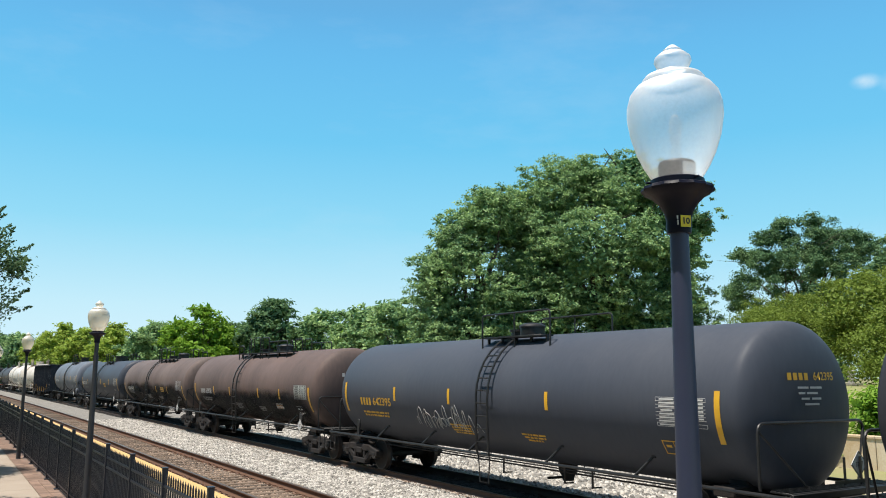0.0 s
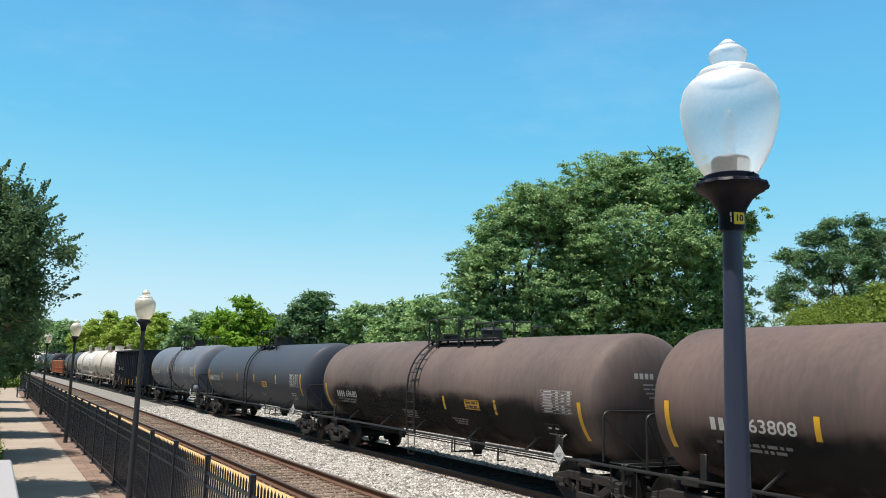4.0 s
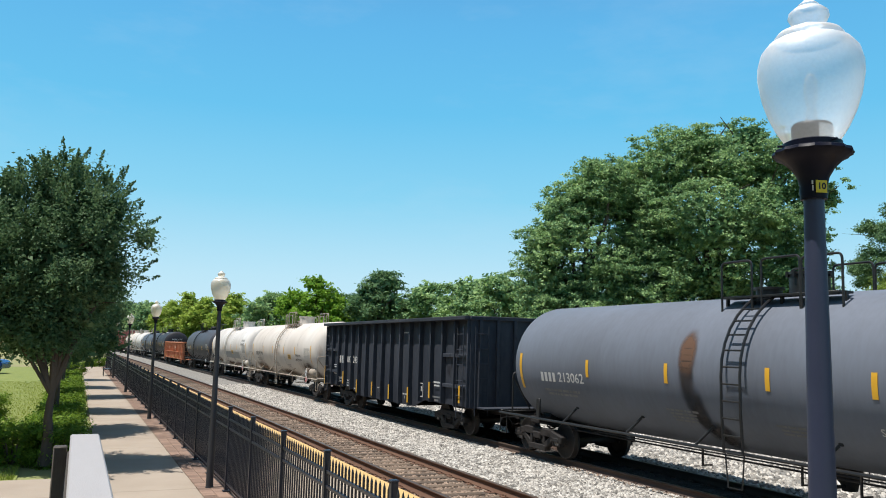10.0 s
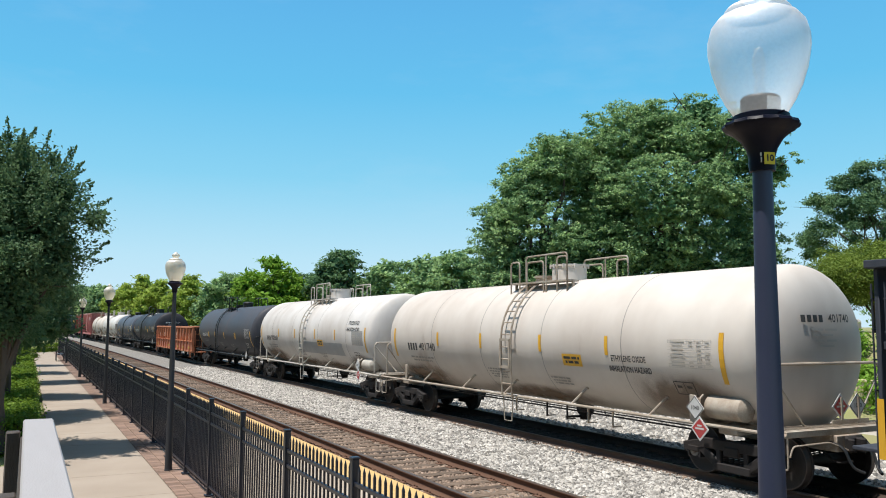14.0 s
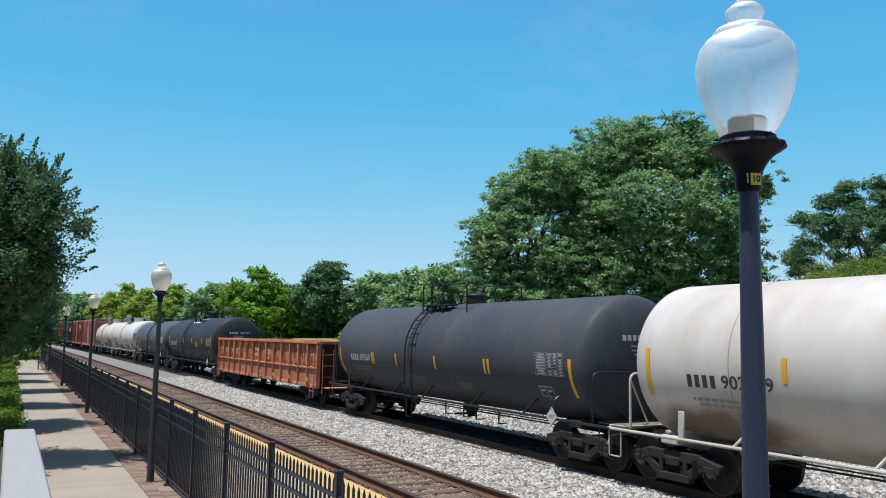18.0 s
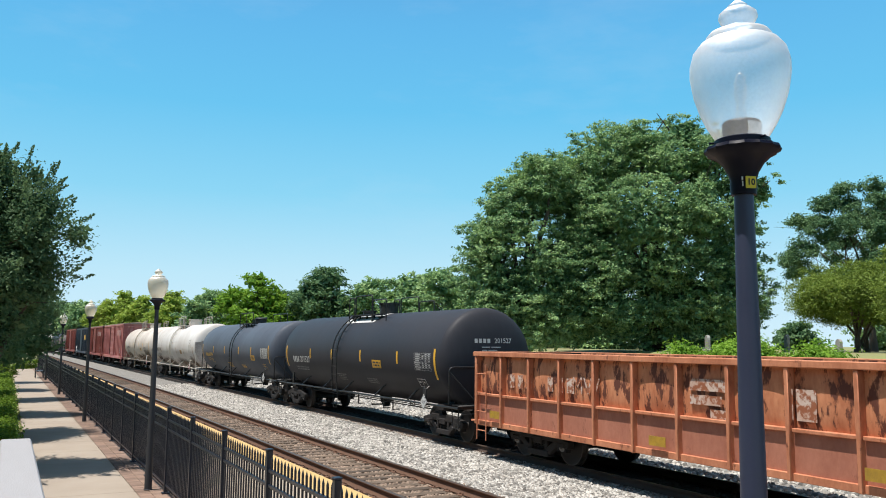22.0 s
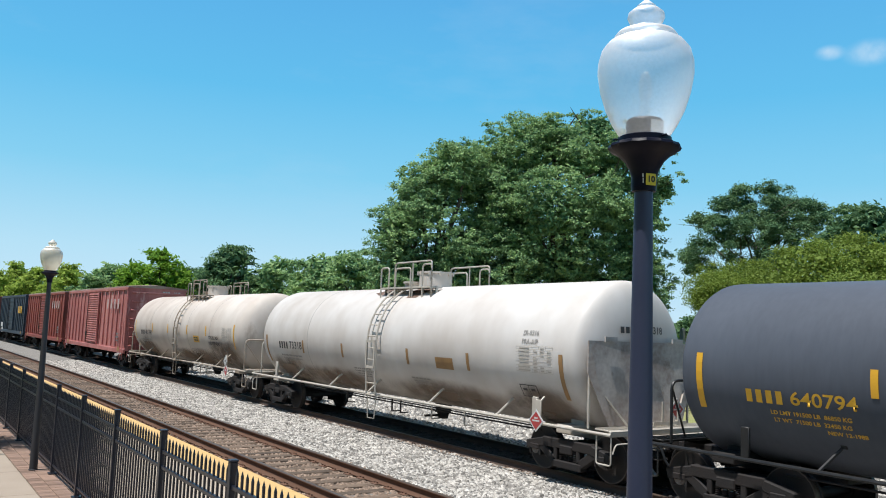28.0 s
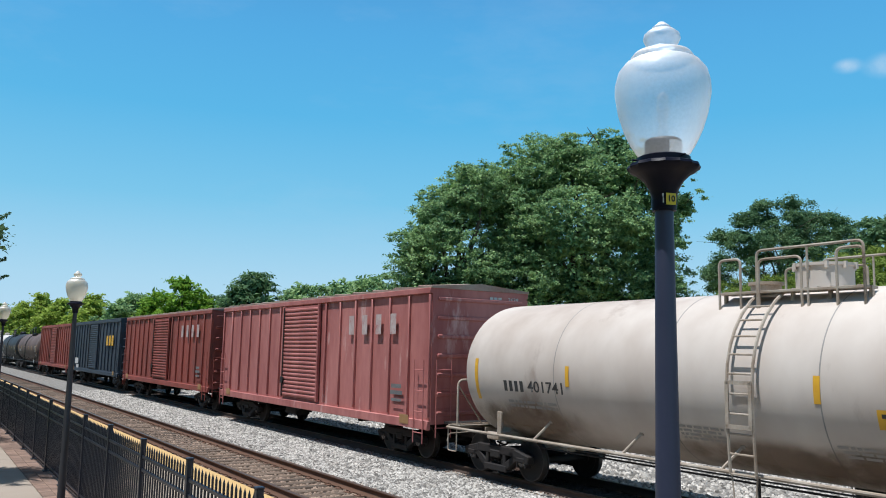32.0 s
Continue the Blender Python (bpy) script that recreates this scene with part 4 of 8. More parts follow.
        m = pose(0, 0, N - 0.139, 0, 0, turn) @ pose(0, -0.0465, 0, 90, 0, 0)
        bm = bmesh.new()
        box(bm, 0, 0, 0, 0.037, 0.04, 0.002)
        lab = part("number_label", bm, M_LABEL, lamp, "yellow number label", smooth=False, at=m)
        part("lettering", text_mesh("10", 0.029, M_INK, 0.0011), None, lab, at=pose(0, 0, 0.0016))
        part("label_strip", bars_mesh([(0, 0.012, 0.005, 0.012), (0.001, -0.006, 0.004, 0.018)], M_MARK_W), None, lamp, at=pose(0, 0, N - 0.137, 0, 0, turn - 34) @ pose(0, -0.0455, 0, 90, 0, 0))
    return lamp


first = build_lamp(2.2, 1.93, "platform lamp with frosted globe and yellow number label", True, None)
for y in (14.19, 26.65, 40.1, 54.5, 68.0):
    build_lamp(2.2, y, "platform lamp with frosted globe on a dark pole by the fence", False, first)


# ---- rolling stock ----
TANK_R, TANK_Z, WHEEL_R = 1.45, 2.234, 0.42
HEAD_AT, HEAD_POWER = 0.2, 0.82   # where the dished heads begin past the end stripes, and how square their knuckles are


def wheelset_mesh():
    bm = bmesh.new()
    turn = pose(0, 0, 0, 0, 90, 0)
    for s in (-1, 1):
        lathe(bm, [(0, 0.05), (0.11, 0.05), (0.12, 0.03), (0.3, 0.015), (0.36, 0.04), (0.402, 0.044), (WHEEL_R, 0.045), (WHEEL_R + 0.004, -0.06), (WHEEL_R + 0.028, -0.075), (WHEEL_R + 0.026, -0.095), (0.35, -0.095), (0.3, -0.05), (0.12, -0.06), (0.11, -0.09), (0, -0.09)], 28, pose(s * 0.7725, 0, 0) @ turn @ pose(0, 0, 0, 0, 0 if s > 0 else 180, 0))
    rod(bm, (-0.98, 0, 0), (0.98, 0, 0), 0.08, 12)
    for s in (-1, 1):
        for k in range(3):
            a = 2 * math.pi * k / 3
            box(bm, s * 1.065, 0.05 * math.cos(a), 0.05 * math.sin(a), 0.03, 0.025, 0.025)
        rod(bm, (s * 0.95, 0, 0), (s * 1.055, 0, 0), 0.12, 14)
    me = mesh_of(bm, "wheelset", M_WHEEL, True)
    me.materials.append(M_TREAD)
    me.materials.append(M_CAP)
    for p in me.polygons:
        c = p.center
        if abs(c.x) > 1.045:
            p.material_index = 2
        if math.hypot(c.y, c.z) > WHEEL_R - 0.014 and abs(c.x) > 0.75:
            p.material_index = 1
    return me


def side_frame_mesh(s):
    """A cast truck side frame: an arched top member, sloping bottom member, pedestal jaws and window openings."""
    bm = bmesh.new()
    x = s * 1.0

    def beam(a, b, w, hgt):
        a, b = Vector((x, *a)), Vector((x, *b))
        d = b - a
        m = Matrix.Translation((a + b) / 2) @ Matrix.Rotation(math.atan2(d.z, d.y), 4, "X")
        box(bm, 0, 0, 0, w, d.length, hgt, m, 0.018)
    beam((-1.12, 0.03), (-0.62, 0.14), 0.17, 0.17)
    beam((0.62, 0.14), (1.12, 0.03), 0.17, 0.17)
    beam((-0.66, 0.15), (0.66, 0.15), 0.16, 0.18)
    beam((-0.74, 0.08), (-0.3, -0.2), 0.15, 0.16)
    beam((0.74, 0.08), (0.3, -0.2), 0.15, 0.16)
    beam((-0.4, -0.22), (0.4, -0.22), 0.18, 0.14)
    for y in (-0.3, 0.3):
        box(bm, x, y, -0.02, 0.15, 0.1, 0.42, bevel=0.015)
    for y in (-0.875, 0.875):
        box(bm, x, y, 0.02, 0.2, 0.26, 0.1, bevel=0.015)
        for d in (-0.13, 0.13):
            box(bm, x, y + d, -0.05, 0.15, 0.05, 0.16, bevel=0.01)
    return mesh_of(bm, "side_frame", M_TRUCK)


def spring_mesh(s):
    bm = bmesh.new()
    for y in (-0.18, -0.06, 0.06, 0.18):
        pts = [(s * 1.0 + 0.045 * math.cos(k * 1.0472), y + 0.045 * math.sin(k * 1.0472), -0.15 + 0.2 * k / 36) for k in range(37)]
        tube(bm, pts, 0.011, 4)
    return mesh_of(bm, "spring_nest", M_TRUCK)


def bolster_mesh():
    bm = bmesh.new()
    box(bm, 0, 0, 0.06, 2.2, 0.34, 0.16, bevel=0.02)
    lathe(bm, [(0, 0.14), (0.2, 0.14), (0.2, 0.24), (0, 0.24)], 16)
    for s in (-1, 1):
        for y in (-0.42, 0.42):
            box(bm, s * 0.78, y, -0.02, 0.08, 0.05, 0.3, bevel=0.01)
        rod(bm, (-0.85, s * 0.4, -0.08), (0.85, s * 0.4, -0.08), 0.04, 8)
    return mesh_of(bm, "bolster", M_TRUCK)


TRUCK = {"wheelset": wheelset_mesh(), "bolster": bolster_mesh(), "frames": [side_frame_mesh(s) for s in (-1, 1)], "springs": [spring_mesh(s) for s in (-1, 1)]}
WHEELSETS = []


def add_truck(car, y):
    tr = part("truck", TRUCK["bolster"], None, car, at=pose(0, y, WHEEL_R))
    for me in TRUCK["frames"]:
        part("side_frame", me, None, tr)
    for me in TRUCK["springs"]:
        part("spring_nest", me, None, tr)
    for d in (-0.875, 0.875):
        WHEELSETS.append((part("wheelset", TRUCK["wheelset"], None, tr, at=pose(0, d, 0)), d))


def coupler_mesh():
    bm = bmesh.new()
    box(bm, 0, 0.0, 0, 0.14, 0.75, 0.13, bevel=0.015)
    box(bm, 0, 0.42, 0, 0.26, 0.16, 0.26, bevel=0.03)
    box(bm, -0.09, 0.55, 0, 0.09, 0.18, 0.24, bevel=0.03)
    box(bm, 0.1, 0.52, 0, 0.07, 0.12, 0.2, bevel=0.02)
    box(bm, 0, -0.3, 0, 0.42, 0.06, 0.34, bevel=0.02)
    tube(bm, rounded([(0.25, 0.0, -0.05), (0.25, 0.35, -0.3), (0.22, 0.62, -0.22)], 0.15), 0.022, 6)
    return mesh_of(bm, "coupler", M_TRUCK)


COUPLER = coupler_mesh()


def add_couplers(car, reach):
    for s in (-1, 1):
        part("coupler", COUPLER, None, car, at=pose(0, s * (reach - 0.62), 0.74, 0, 0, 0 if s > 0 else 180))


def on_shell(u, v, r, side=-1):
    """Wrap (u along the side as read, v up, from the tank's waist) on the shell."""
    a = v / r
    return Vector((side * r * math.cos(a), side * u, TANK_Z + r * math.sin(a)))


def shell_patch(u0, u1, v0, v1, r, material, side=-1, n=6, m=1):
    bm = bmesh.new()
    rows = []
    for i in range(n + 1):
        v = v0 + (v1 - v0) * i / n
        rows.append([bm.verts.new(on_shell(u0 + (u1 - u0) * k / m, v, r, side)) for k in range(m + 1)])
    for a, b in zip(rows, rows[1:]):
        for k in range(m):
            bm.faces.new((a[k], a[k + 1], b[k + 1], b[k]))
    return mesh_of(bm, "patch", material)


def head_point(end, x, dz, depth, half):
    """A point on the domed head, x across and dz above the axis."""
    q = max(0.0, 1 - (math.hypot(x, dz) / TANK_R) ** (2 / HEAD_POWER))
    return Vector((x, end * (half + depth * q ** (HEAD_POWER / 2) + 0.012), TANK_Z + dz))


def letters(car, words, size, u, v, material, r=TANK_R + 0.008, bold=0.004):
    """A reporting mark as plain blocks, then the number in figures, on the near side, from u onwards."""
    step = size * 0.56
    blocks = [((k + 0.5) * step, 0, step * 0.6, size * 0.7) for k in range(4)]
    part("owner_mark", remap(bars_mesh(blocks, material), lambda c: on_shell(c.x + u, c.y + v, r)), None, car)
    tm = text_mesh(words, size, material, bold)
    xs = [p.co.x for p in tm.vertices]
    lo, wide = min(xs), max(xs) - min(xs)
    k = len(words) * step / wide
    part("number", remap(tm, lambda c: on_shell((c.x - lo) * k + u + 4.6 * step, c.y + v, r)), None, car)


def small_lines(car, u, v, width, rows, h, material, r=TANK_R + 0.008, seed=1, name="stencil_text"):
    rnd = random.Random(seed)
    out = []
    for k in range(rows):
        x = -width / 2
        while x < width / 2 - 0.05:
            w = rnd.choice((0.06, 0.1, 0.16, 0.22)) * max(1.0, h / 0.05)
            w = min(w, width / 2 - x)
            out.append((x + w / 2, -k * h * 1.7, w, h))
            x += w + h * 0.7
        width *= rnd.uniform(0.8, 1.0)
    me = bars_mesh(out, material)
    lines = part(name, remap(me, lambda c: on_shell(c.x + u, c.y + v, r)), None, car)
    lines["kind"] = "stuff"
    return lines


def table_panel(car, u, v, w, h, line, ground=None, r=TANK_R + 0.006):
    """The inspection table: ruled frame with rows of small figures."""
    if ground:
        part("table_panel", shell_patch(u - w / 2, u + w / 2, v - h / 2, v + h / 2, r - 0.002, ground), None, car)
    rows = []
    n = 8
    for k in range(n + 1):
        rows.append((0, -h / 2 + h * k / n, w, 0.007))
    for k in (0, 0.45, 0.63, 0.82, 1):
        rows.append((-w / 2 + w * k, 0, 0.007, h))
    rnd = random.Random(int(abs(u) * 100))
    for k in range(n):
        y = -h / 2 + h * (k + 0.5) / n
        rows.append((-w * 0.27, y, w * rnd.uniform(0.22, 0.36), h * 0.055))
        for c in (0.54, 0.725, 0.91):
            if rnd.random() < 0.8:
                rows.append((-w / 2 + w * c, y, w * 0.1, h * 0.055))
    part("inspection_table", remap(bars_mesh(rows, line), lambda c: on_shell(c.x + u, c.y + v, r + 0.003)), None, car)


def placard(car, x, y, z, material, words, turn=-90, back=None):
    """A diamond placard in its holder, facing the near side or, unturned, the end."""
    m = pose(x, y, z, 90, 0, turn) @ pose(0, 0, 0, 0, 0, 45)
    bm = bmesh.new()
    box(bm, 0, 0, -0.006, 0.3, 0.3, 0.012, bevel=0.004)
    holder = part("placard", bm, back or M_MARK_W, car, smooth=False, at=m)
    rows = []
    k = 0.275
    for a in (-1, 1):
        rows += [(a * k / 2, 0, 0.014, k), (0, a * k / 2, k, 0.014)]
    if material is not M_MARK_K:
        part("placard_field", bars_mesh([(0, 0, 0.24, 0.24)], material), None, holder, at=pose(0, 0, 0.0015))
    else:
        part("placard_border", bars_mesh(rows, M_MARK_K), None, holder, at=pose(0, 0, 0.0015))
    ink = M_MARK_W if material is not M_MARK_K else M_MARK_K
    if words:
        part("lettering", text_mesh(words, 0.1, ink, 0.001), None, holder, at=pose(0, 0, 0.003, 0, 0, -45))
    else:
        part("lettering_bar", bars_mesh([(0, 0, 0.2, 0.03), (0, 0.05, 0.1, 0.03)], ink), None, holder, at=pose(0, 0, 0.003, 0, 0, -45))


def tread_mesh(iron):
    key = "tread_bar_" + iron.name
    if key not in bpy.data.meshes:
        bm = bmesh.new()
        box(bm, 0, 0, 0, 2.66, 0.014, 0.014)
        mesh_of(bm, key, iron)
    return bpy.data.meshes[key]


def tank_car(spec):
    """A tank car; its origin is on the rail head at mid-length, the near side is -x and the rear end +y."""
    half = spec["length"] / 2
    shell, iron = spec["paint"], spec.get("iron", M_IRON)
    depth = spec.get("head", 0.42)
    lad = spec["ladder"]
    car = thing("tank_car", spec["label"], "tank car", "train cars")
    R, Z = TANK_R, TANK_Z
    body = half + HEAD_AT
    prof = [(0.0, -body - depth)]
    for k in range(1, 13):
        a = math.pi / 2 * k / 12
        prof.append((R * math.sin(a) ** HEAD_POWER, -body - depth * math.cos(a) ** HEAD_POWER))
    for k in range(12, 0, -1):
        a = math.pi / 2 * k / 12
        prof.append((R * math.sin(a) ** HEAD_POWER, body + depth * max(0.0, math.cos(a)) ** HEAD_POWER))
    prof.append((0.0, body + depth))
    bm = bmesh.new()
    lathe(bm, prof, 64, pose(0, 0, Z) @ pose(0, 0, 0, -90, 0, 0))
    part("tank", bm, shell, car, spec.get("tank_label", ""))
    if spec.get("rim"):
        for s in (-1, 1):
            bm = bmesh.new()
            lathe(bm, [(R + 0.002, -0.05), (R + 0.022, -0.045), (R + 0.022, 0.045), (R + 0.002, 0.05)], 64, pose(0, s * body, Z) @ pose(0, 0, 0, -90, 0, 0))
            part("head_band", bm, shell, car)
    for f in spec.get("welds", ()):
        bm = bmesh.new()
        lathe(bm, [(R + 0.001, -0.011), (R + 0.004, -0.006), (R + 0.004, 0.006), (R + 0.001, 0.011)], 64, pose(0, body * f, Z) @ pose(0, 0, 0, -90, 0, 0))
        part("weld_seam", bm, M_MARK_K2, car)
    # draft sills, bolsters and end platforms
    end = half + 1.22
    for s in (-1, 1):
        bm = bmesh.new()
        box(bm, 0, s * (half - 0.2), 0.76, 0.62, 2.9, 0.26, bevel=0.015)
        box(bm, 0, s * (half - 0.2), 0.86, 2.3, 0.42, 0.16, bevel=0.02)
        for k in (-1, 1):
            box(bm, k * 0.55, s * (half - 0.2), 1.0, 0.5, 0.36, 0.34, bevel=0.02)
        part("draft_sill", bm, M_TRUCK if iron is M_IRON else iron, car)
        bm = bmesh.new()
        box(bm, 0, s * (end - 0.26), 0.99, 2.66, 0.36, 0.025, bevel=0.005)
        box(bm, 0, s * (end - 0.05), 0.945, 2.74, 0.05, 0.1, bevel=0.008)
        deck_plate = part("end_platform", bm, iron, car)
        for k in range(5):
            part("tread_bar", tread_mesh(iron), None, deck_plate, at=pose(0, s * (end - 0.4 + 0.07 * k), 1.009))
        bm = bmesh.new()
        tube(bm, rounded([(-1.33, s * (half + 0.2 + depth), 0.98), (-1.33, s * (half + 0.2 + depth), 2.0), (1.33, s * (half + 0.2 + depth), 2.0), (1.33, s * (half + 0.2 + depth), 0.98)], 0.16), 0.024, 8)
        part("end_handrail", bm, iron, car)
        for k in (-1, 1):
            bm = bmesh.new()
            rod(bm, (k * 1.3, s * (half + 0.21 + depth), 1.86), (k * 0.62, s * (end - 0.3), 1.0), 0.018, 6)
            part("handrail_brace", bm, iron, car)
            bm = bmesh.new()
            tube(bm, rounded([(k * 1.36, s * (end - 0.02), 0.92), (k * 1.36, s * (end - 0.02), 0.42), (k * 1.36, s * (end - 0.36), 0.42), (k * 1.36, s * (end - 0.36), 0.92)], 0.05), 0.014, 6)
            part("sill_step", bm, iron, car)
        for k in (-1, 1):
            bm = bmesh.new()
            box(bm, k * 1.37, s * (half - 0.75), 1.16, 0.05, 0.14, 0.5, bevel=0.01)
            part("jacking_bracket", bm, iron, car)
        bm = bmesh.new()
        tube(bm, rounded([(-1.36, s * (end + 0.02), 0.62), (-1.3, s * (end + 0.03), 0.78), (-0.5, s * (end + 0.05), 0.8), (-0.12, s * (end + 0.1), 0.66)], 0.06), 0.013, 6)
        part("uncoupling_lever", bm, iron, car)
        for hx, drop in ((-0.32, 0.3), (0.34, 0.34)):
            bm = bmesh.new()
            tube(bm, rounded([(hx, s * (end - 0.08), 0.78), (hx, s * (end + 0.16), 0.72), (hx * 0.9, s * (end + 0.28), 0.72 - drop), (hx * 0.6, s * (end + 0.42), 0.66 - drop)], 0.1), 0.024, 6)
            part("air_hose", bm, M_IRON, car)
    add_couplers(car, half + 1.45)
    # side sill rails with brackets to the shell
    for k in (-1, 1):
        bm = bmesh.new()
        rod(bm, (k * 1.38, -end, 0.93), (k * 1.38, end, 0.93), 0.03, 8)
        part("side_rail", bm, iron, car)
        for f in (-0.72, -0.36, 0.05, 0.36, 0.72):
            bm = bmesh.new()
            rod(bm, (k * 1.38, f * half, 0.93), (k * 1.12, f * half - 0.18, 1.26), 0.026, 6)
            box(bm, k * 1.1, f * half - 0.2, 1.3, 0.03, 0.08, 0.08)
            part("rail_bracket", bm, iron, car)
    # underbody: outlet, brake rods, hangers
    bm = bmesh.new()
    lathe(bm, [(0, 0.42), (0.12, 0.42), (0.14, 0.52), (0.2, 0.6), (0.22, 0.86), (0, 0.86)], 16, pose(0, lad - 1.0, 0))
    box(bm, -0.3, lad - 1.0, 0.5, 0.5, 0.05, 0.05)
    part("bottom_outlet", bm, M_TRUCK, car)
    bm = bmesh.new()
    rod(bm, (-0.8, -half + 1.2, 0.72), (-0.8, half - 1.0, 0.72), 0.018, 6)
    rod(bm, (-0.95, -half + 1.2, 0.8), (-0.95, half - 2.6, 0.8), 0.014, 6)
    part("brake_rod", bm, M_TRUCK, car)
    rnd = random.Random(spec["seed"])
    for q in range(rnd.choice((3, 4, 5))):
        y = -half * 0.55 + q * rnd.uniform(0.55, 1.4)
        bm = bmesh.new()
        box(bm, -1.3, y, 0.76, 0.03, 0.03, 0.34)
        box(bm, -1.2, y, 0.6, 0.24, 0.025, 0.025)
        part("pipe_hanger", bm, iron if rnd.random() < 0.5 else M_TRUCK, car)
    # ladders
    for k in (-1, 1):
        path = []
        for i in range(7):
            a = radians(62 - 62 * i / 6)
            path.append((k * (R + 0.12) * math.cos(a), (R + 0.12) * math.sin(a) + Z))
        path += [(k * (R + 0.12), Z - 0.6), (k * (R + 0.08), 0.93)]
        ladder = None
        bm = bmesh.new()
        for d in (-0.22, 0.22):
            tube(bm, [(x, lad + d, z) for x, z in path], 0.025, 6)
        ladder = part("ladder", bm, iron, car)
        rungs = []
        length = 0.0
        pts = [Vector((x, 0, z)) for x, z in path]
        for a, b in zip(pts, pts[1:]):
            seg = (b - a).length
            while len(rungs) * 0.29 + 0.1 < length + seg:
                rungs.append(a + (b - a) * ((len(rungs) * 0.29 + 0.1 - length) / seg))
            length += seg
        if iron is not M_IRON:
            bm = bmesh.new()
            for d in (-0.2, 0.2):
                box(bm, k * (R + 0.15), lad + d, Z - 0.3, 0.02, 0.06, 0.66)
            box(bm, k * (R + 0.15), lad, Z + 0.02, 0.02, 0.44, 0.06)
            box(bm, k * (R + 0.15), lad, Z - 0.62, 0.02, 0.44, 0.06)
            part("ladder_gate", bm, iron, ladder, smooth=False)
        for p in rungs:
            bm = bmesh.new()
            rod(bm, (p.x, lad - 0.23, p.z), (p.x, lad + 0.23, p.z), 0.016, 6)
            part("rung", bm, iron, ladder)
        bm = bmesh.new()
        tube(bm, [(k * 1.5, lad + 0.22, 0.95), (k * 1.5, lad + 0.16, 0.36), (k * 1.5, lad - 0.16, 0.36), (k * 1.5, lad - 0.22, 0.95)], 0.014, 6)
        part("ladder_step", bm, iron, ladder)
    # top platform, railing and fittings
    top = Z + R
    a0, a1 = lad + spec.get("ahead", 0.85), lad - spec.get("walk", 1.55)
    for k in (-1, 1):
        bm = bmesh.new()
        box(bm, k * 0.72, (a0 + a1) / 2, top - 0.06, 0.34, a0 - a1, 0.04, bevel=0.005)
        walkway = part("top_walkway", bm, iron, car)
        for q in range(5):
            bm = bmesh.new()
            box(bm, k * 0.72, a1 + (a0 - a1) * q / 4, top - 0.16, 0.05, 0.05, 0.24)
            part("walkway_post", bm, iron, walkway, smooth=False)
        for q in range(12):
            bm = bmesh.new()
            box(bm, k * 0.72, a1 + (a0 - a1) * (q + 0.5) / 12, top - 0.035, 0.32, 0.02, 0.015)
            part("tread_strip", bm, iron, walkway, smooth=False)
        for y0, y1, hgt in spec.get("rails", ((0.85, 0.45, 0.48), (0.12, -0.6, 0.44), (0.15, -1.55, 0.58), (-1.15, -1.55, 0.5))):
            y0, y1, foot = lad + y0, lad + y1, top - 0.32
            bm = bmesh.new()
            tube(bm, rounded([(k * 0.88, y0, foot), (k * 0.88, y0, top + hgt), (k * 0.88, y1, top + hgt), (k * 0.88, y1, foot)], 0.1), 0.021, 8)
            posts = int((y0 - y1) / 1.6)
            for q in range(1, posts + 1):
                y = y0 + (y1 - y0) * q / (posts + 1)
                rod(bm, (k * 0.88, y, foot), (k * 0.88, y, top + hgt), 0.018, 6)
            part("top_railing", bm, iron, car)
    dome = spec.get("dome", "round")
    dy = lad - spec.get("dome_at", 0.42)
    bm = bmesh.new()
    if dome == "round":
        lathe(bm, [(0, top - 0.1), (0.29, top - 0.1), (0.29, top + 0.2), (0.31, top + 0.205), (0.31, top + 0.24), (0.28, top + 0.27), (0.2, top + 0.31), (0, top + 0.33)], 28, pose(0, dy, 0))
    else:
        dr = spec.get("dome_r", 0.42)
        lathe(bm, [(0, top - 0.1), (dr, top - 0.1), (dr, top + 0.34), (dr + 0.025, top + 0.345), (dr + 0.025, top + 0.39), (0, top + 0.4)], 28, pose(0, dy, 0))
        for q in range(10):
            a = 2 * math.pi * q / 10
            box(bm, (dr + 0.025) * math.cos(a), dy + (dr + 0.025) * math.sin(a), top + 0.35, 0.05, 0.05, 0.1)
    part("valve_dome", bm, spec.get("dome_paint", iron), car)
    bm = bmesh.new()
    lathe(bm, [(0, top - 0.05), (0.24, top - 0.05), (0.24, top + 0.12), (0.28, top + 0.12), (0.28, top + 0.17), (0, top + 0.17)], 20, pose(0, lad + 0.62, 0))
    part("manway_lid", bm, iron, car)
    bm = bmesh.new()
    lathe(bm, [(0, top - 0.08), (0.045, top - 0.08), (0.045, top + 0.24), (0.08, top + 0.25), (0.08, top + 0.32), (0, top + 0.34)], 12, pose(0.25, lad + 0.15, 0))
    part("vent_valve", bm, iron, car)
    # reflective stripes on both sides
    stripe = spec.get("stripe", M_YELLOW)
    for k in (-1, 1):
        for f in (-1, 1):
            part("reflective_stripe", shell_patch(f * half - 0.055, f * half + 0.055, -0.62 + spec.get("stripe_v", 0.0), 0.26 + spec.get("stripe_v", 0.0), R + 0.008, stripe, k), None, car)
        for f in spec.get("marks", (0.22, 0.4, 0.6, 0.775)):
            u = -half + 2 * half * f
            part("reflective_stripe", shell_patch(u - 0.05, u + 0.05, -0.22 + spec.get("stripe_v", 0.0), 0.16 + spec.get("stripe_v", 0.0), R + 0.008, stripe, k), None, car)
    for y in (-half + 0.2, half - 0.2):
        add_truck(car, y)
    # end equipment
    if spec.get("reservoir"):
        bm = bmesh.new()
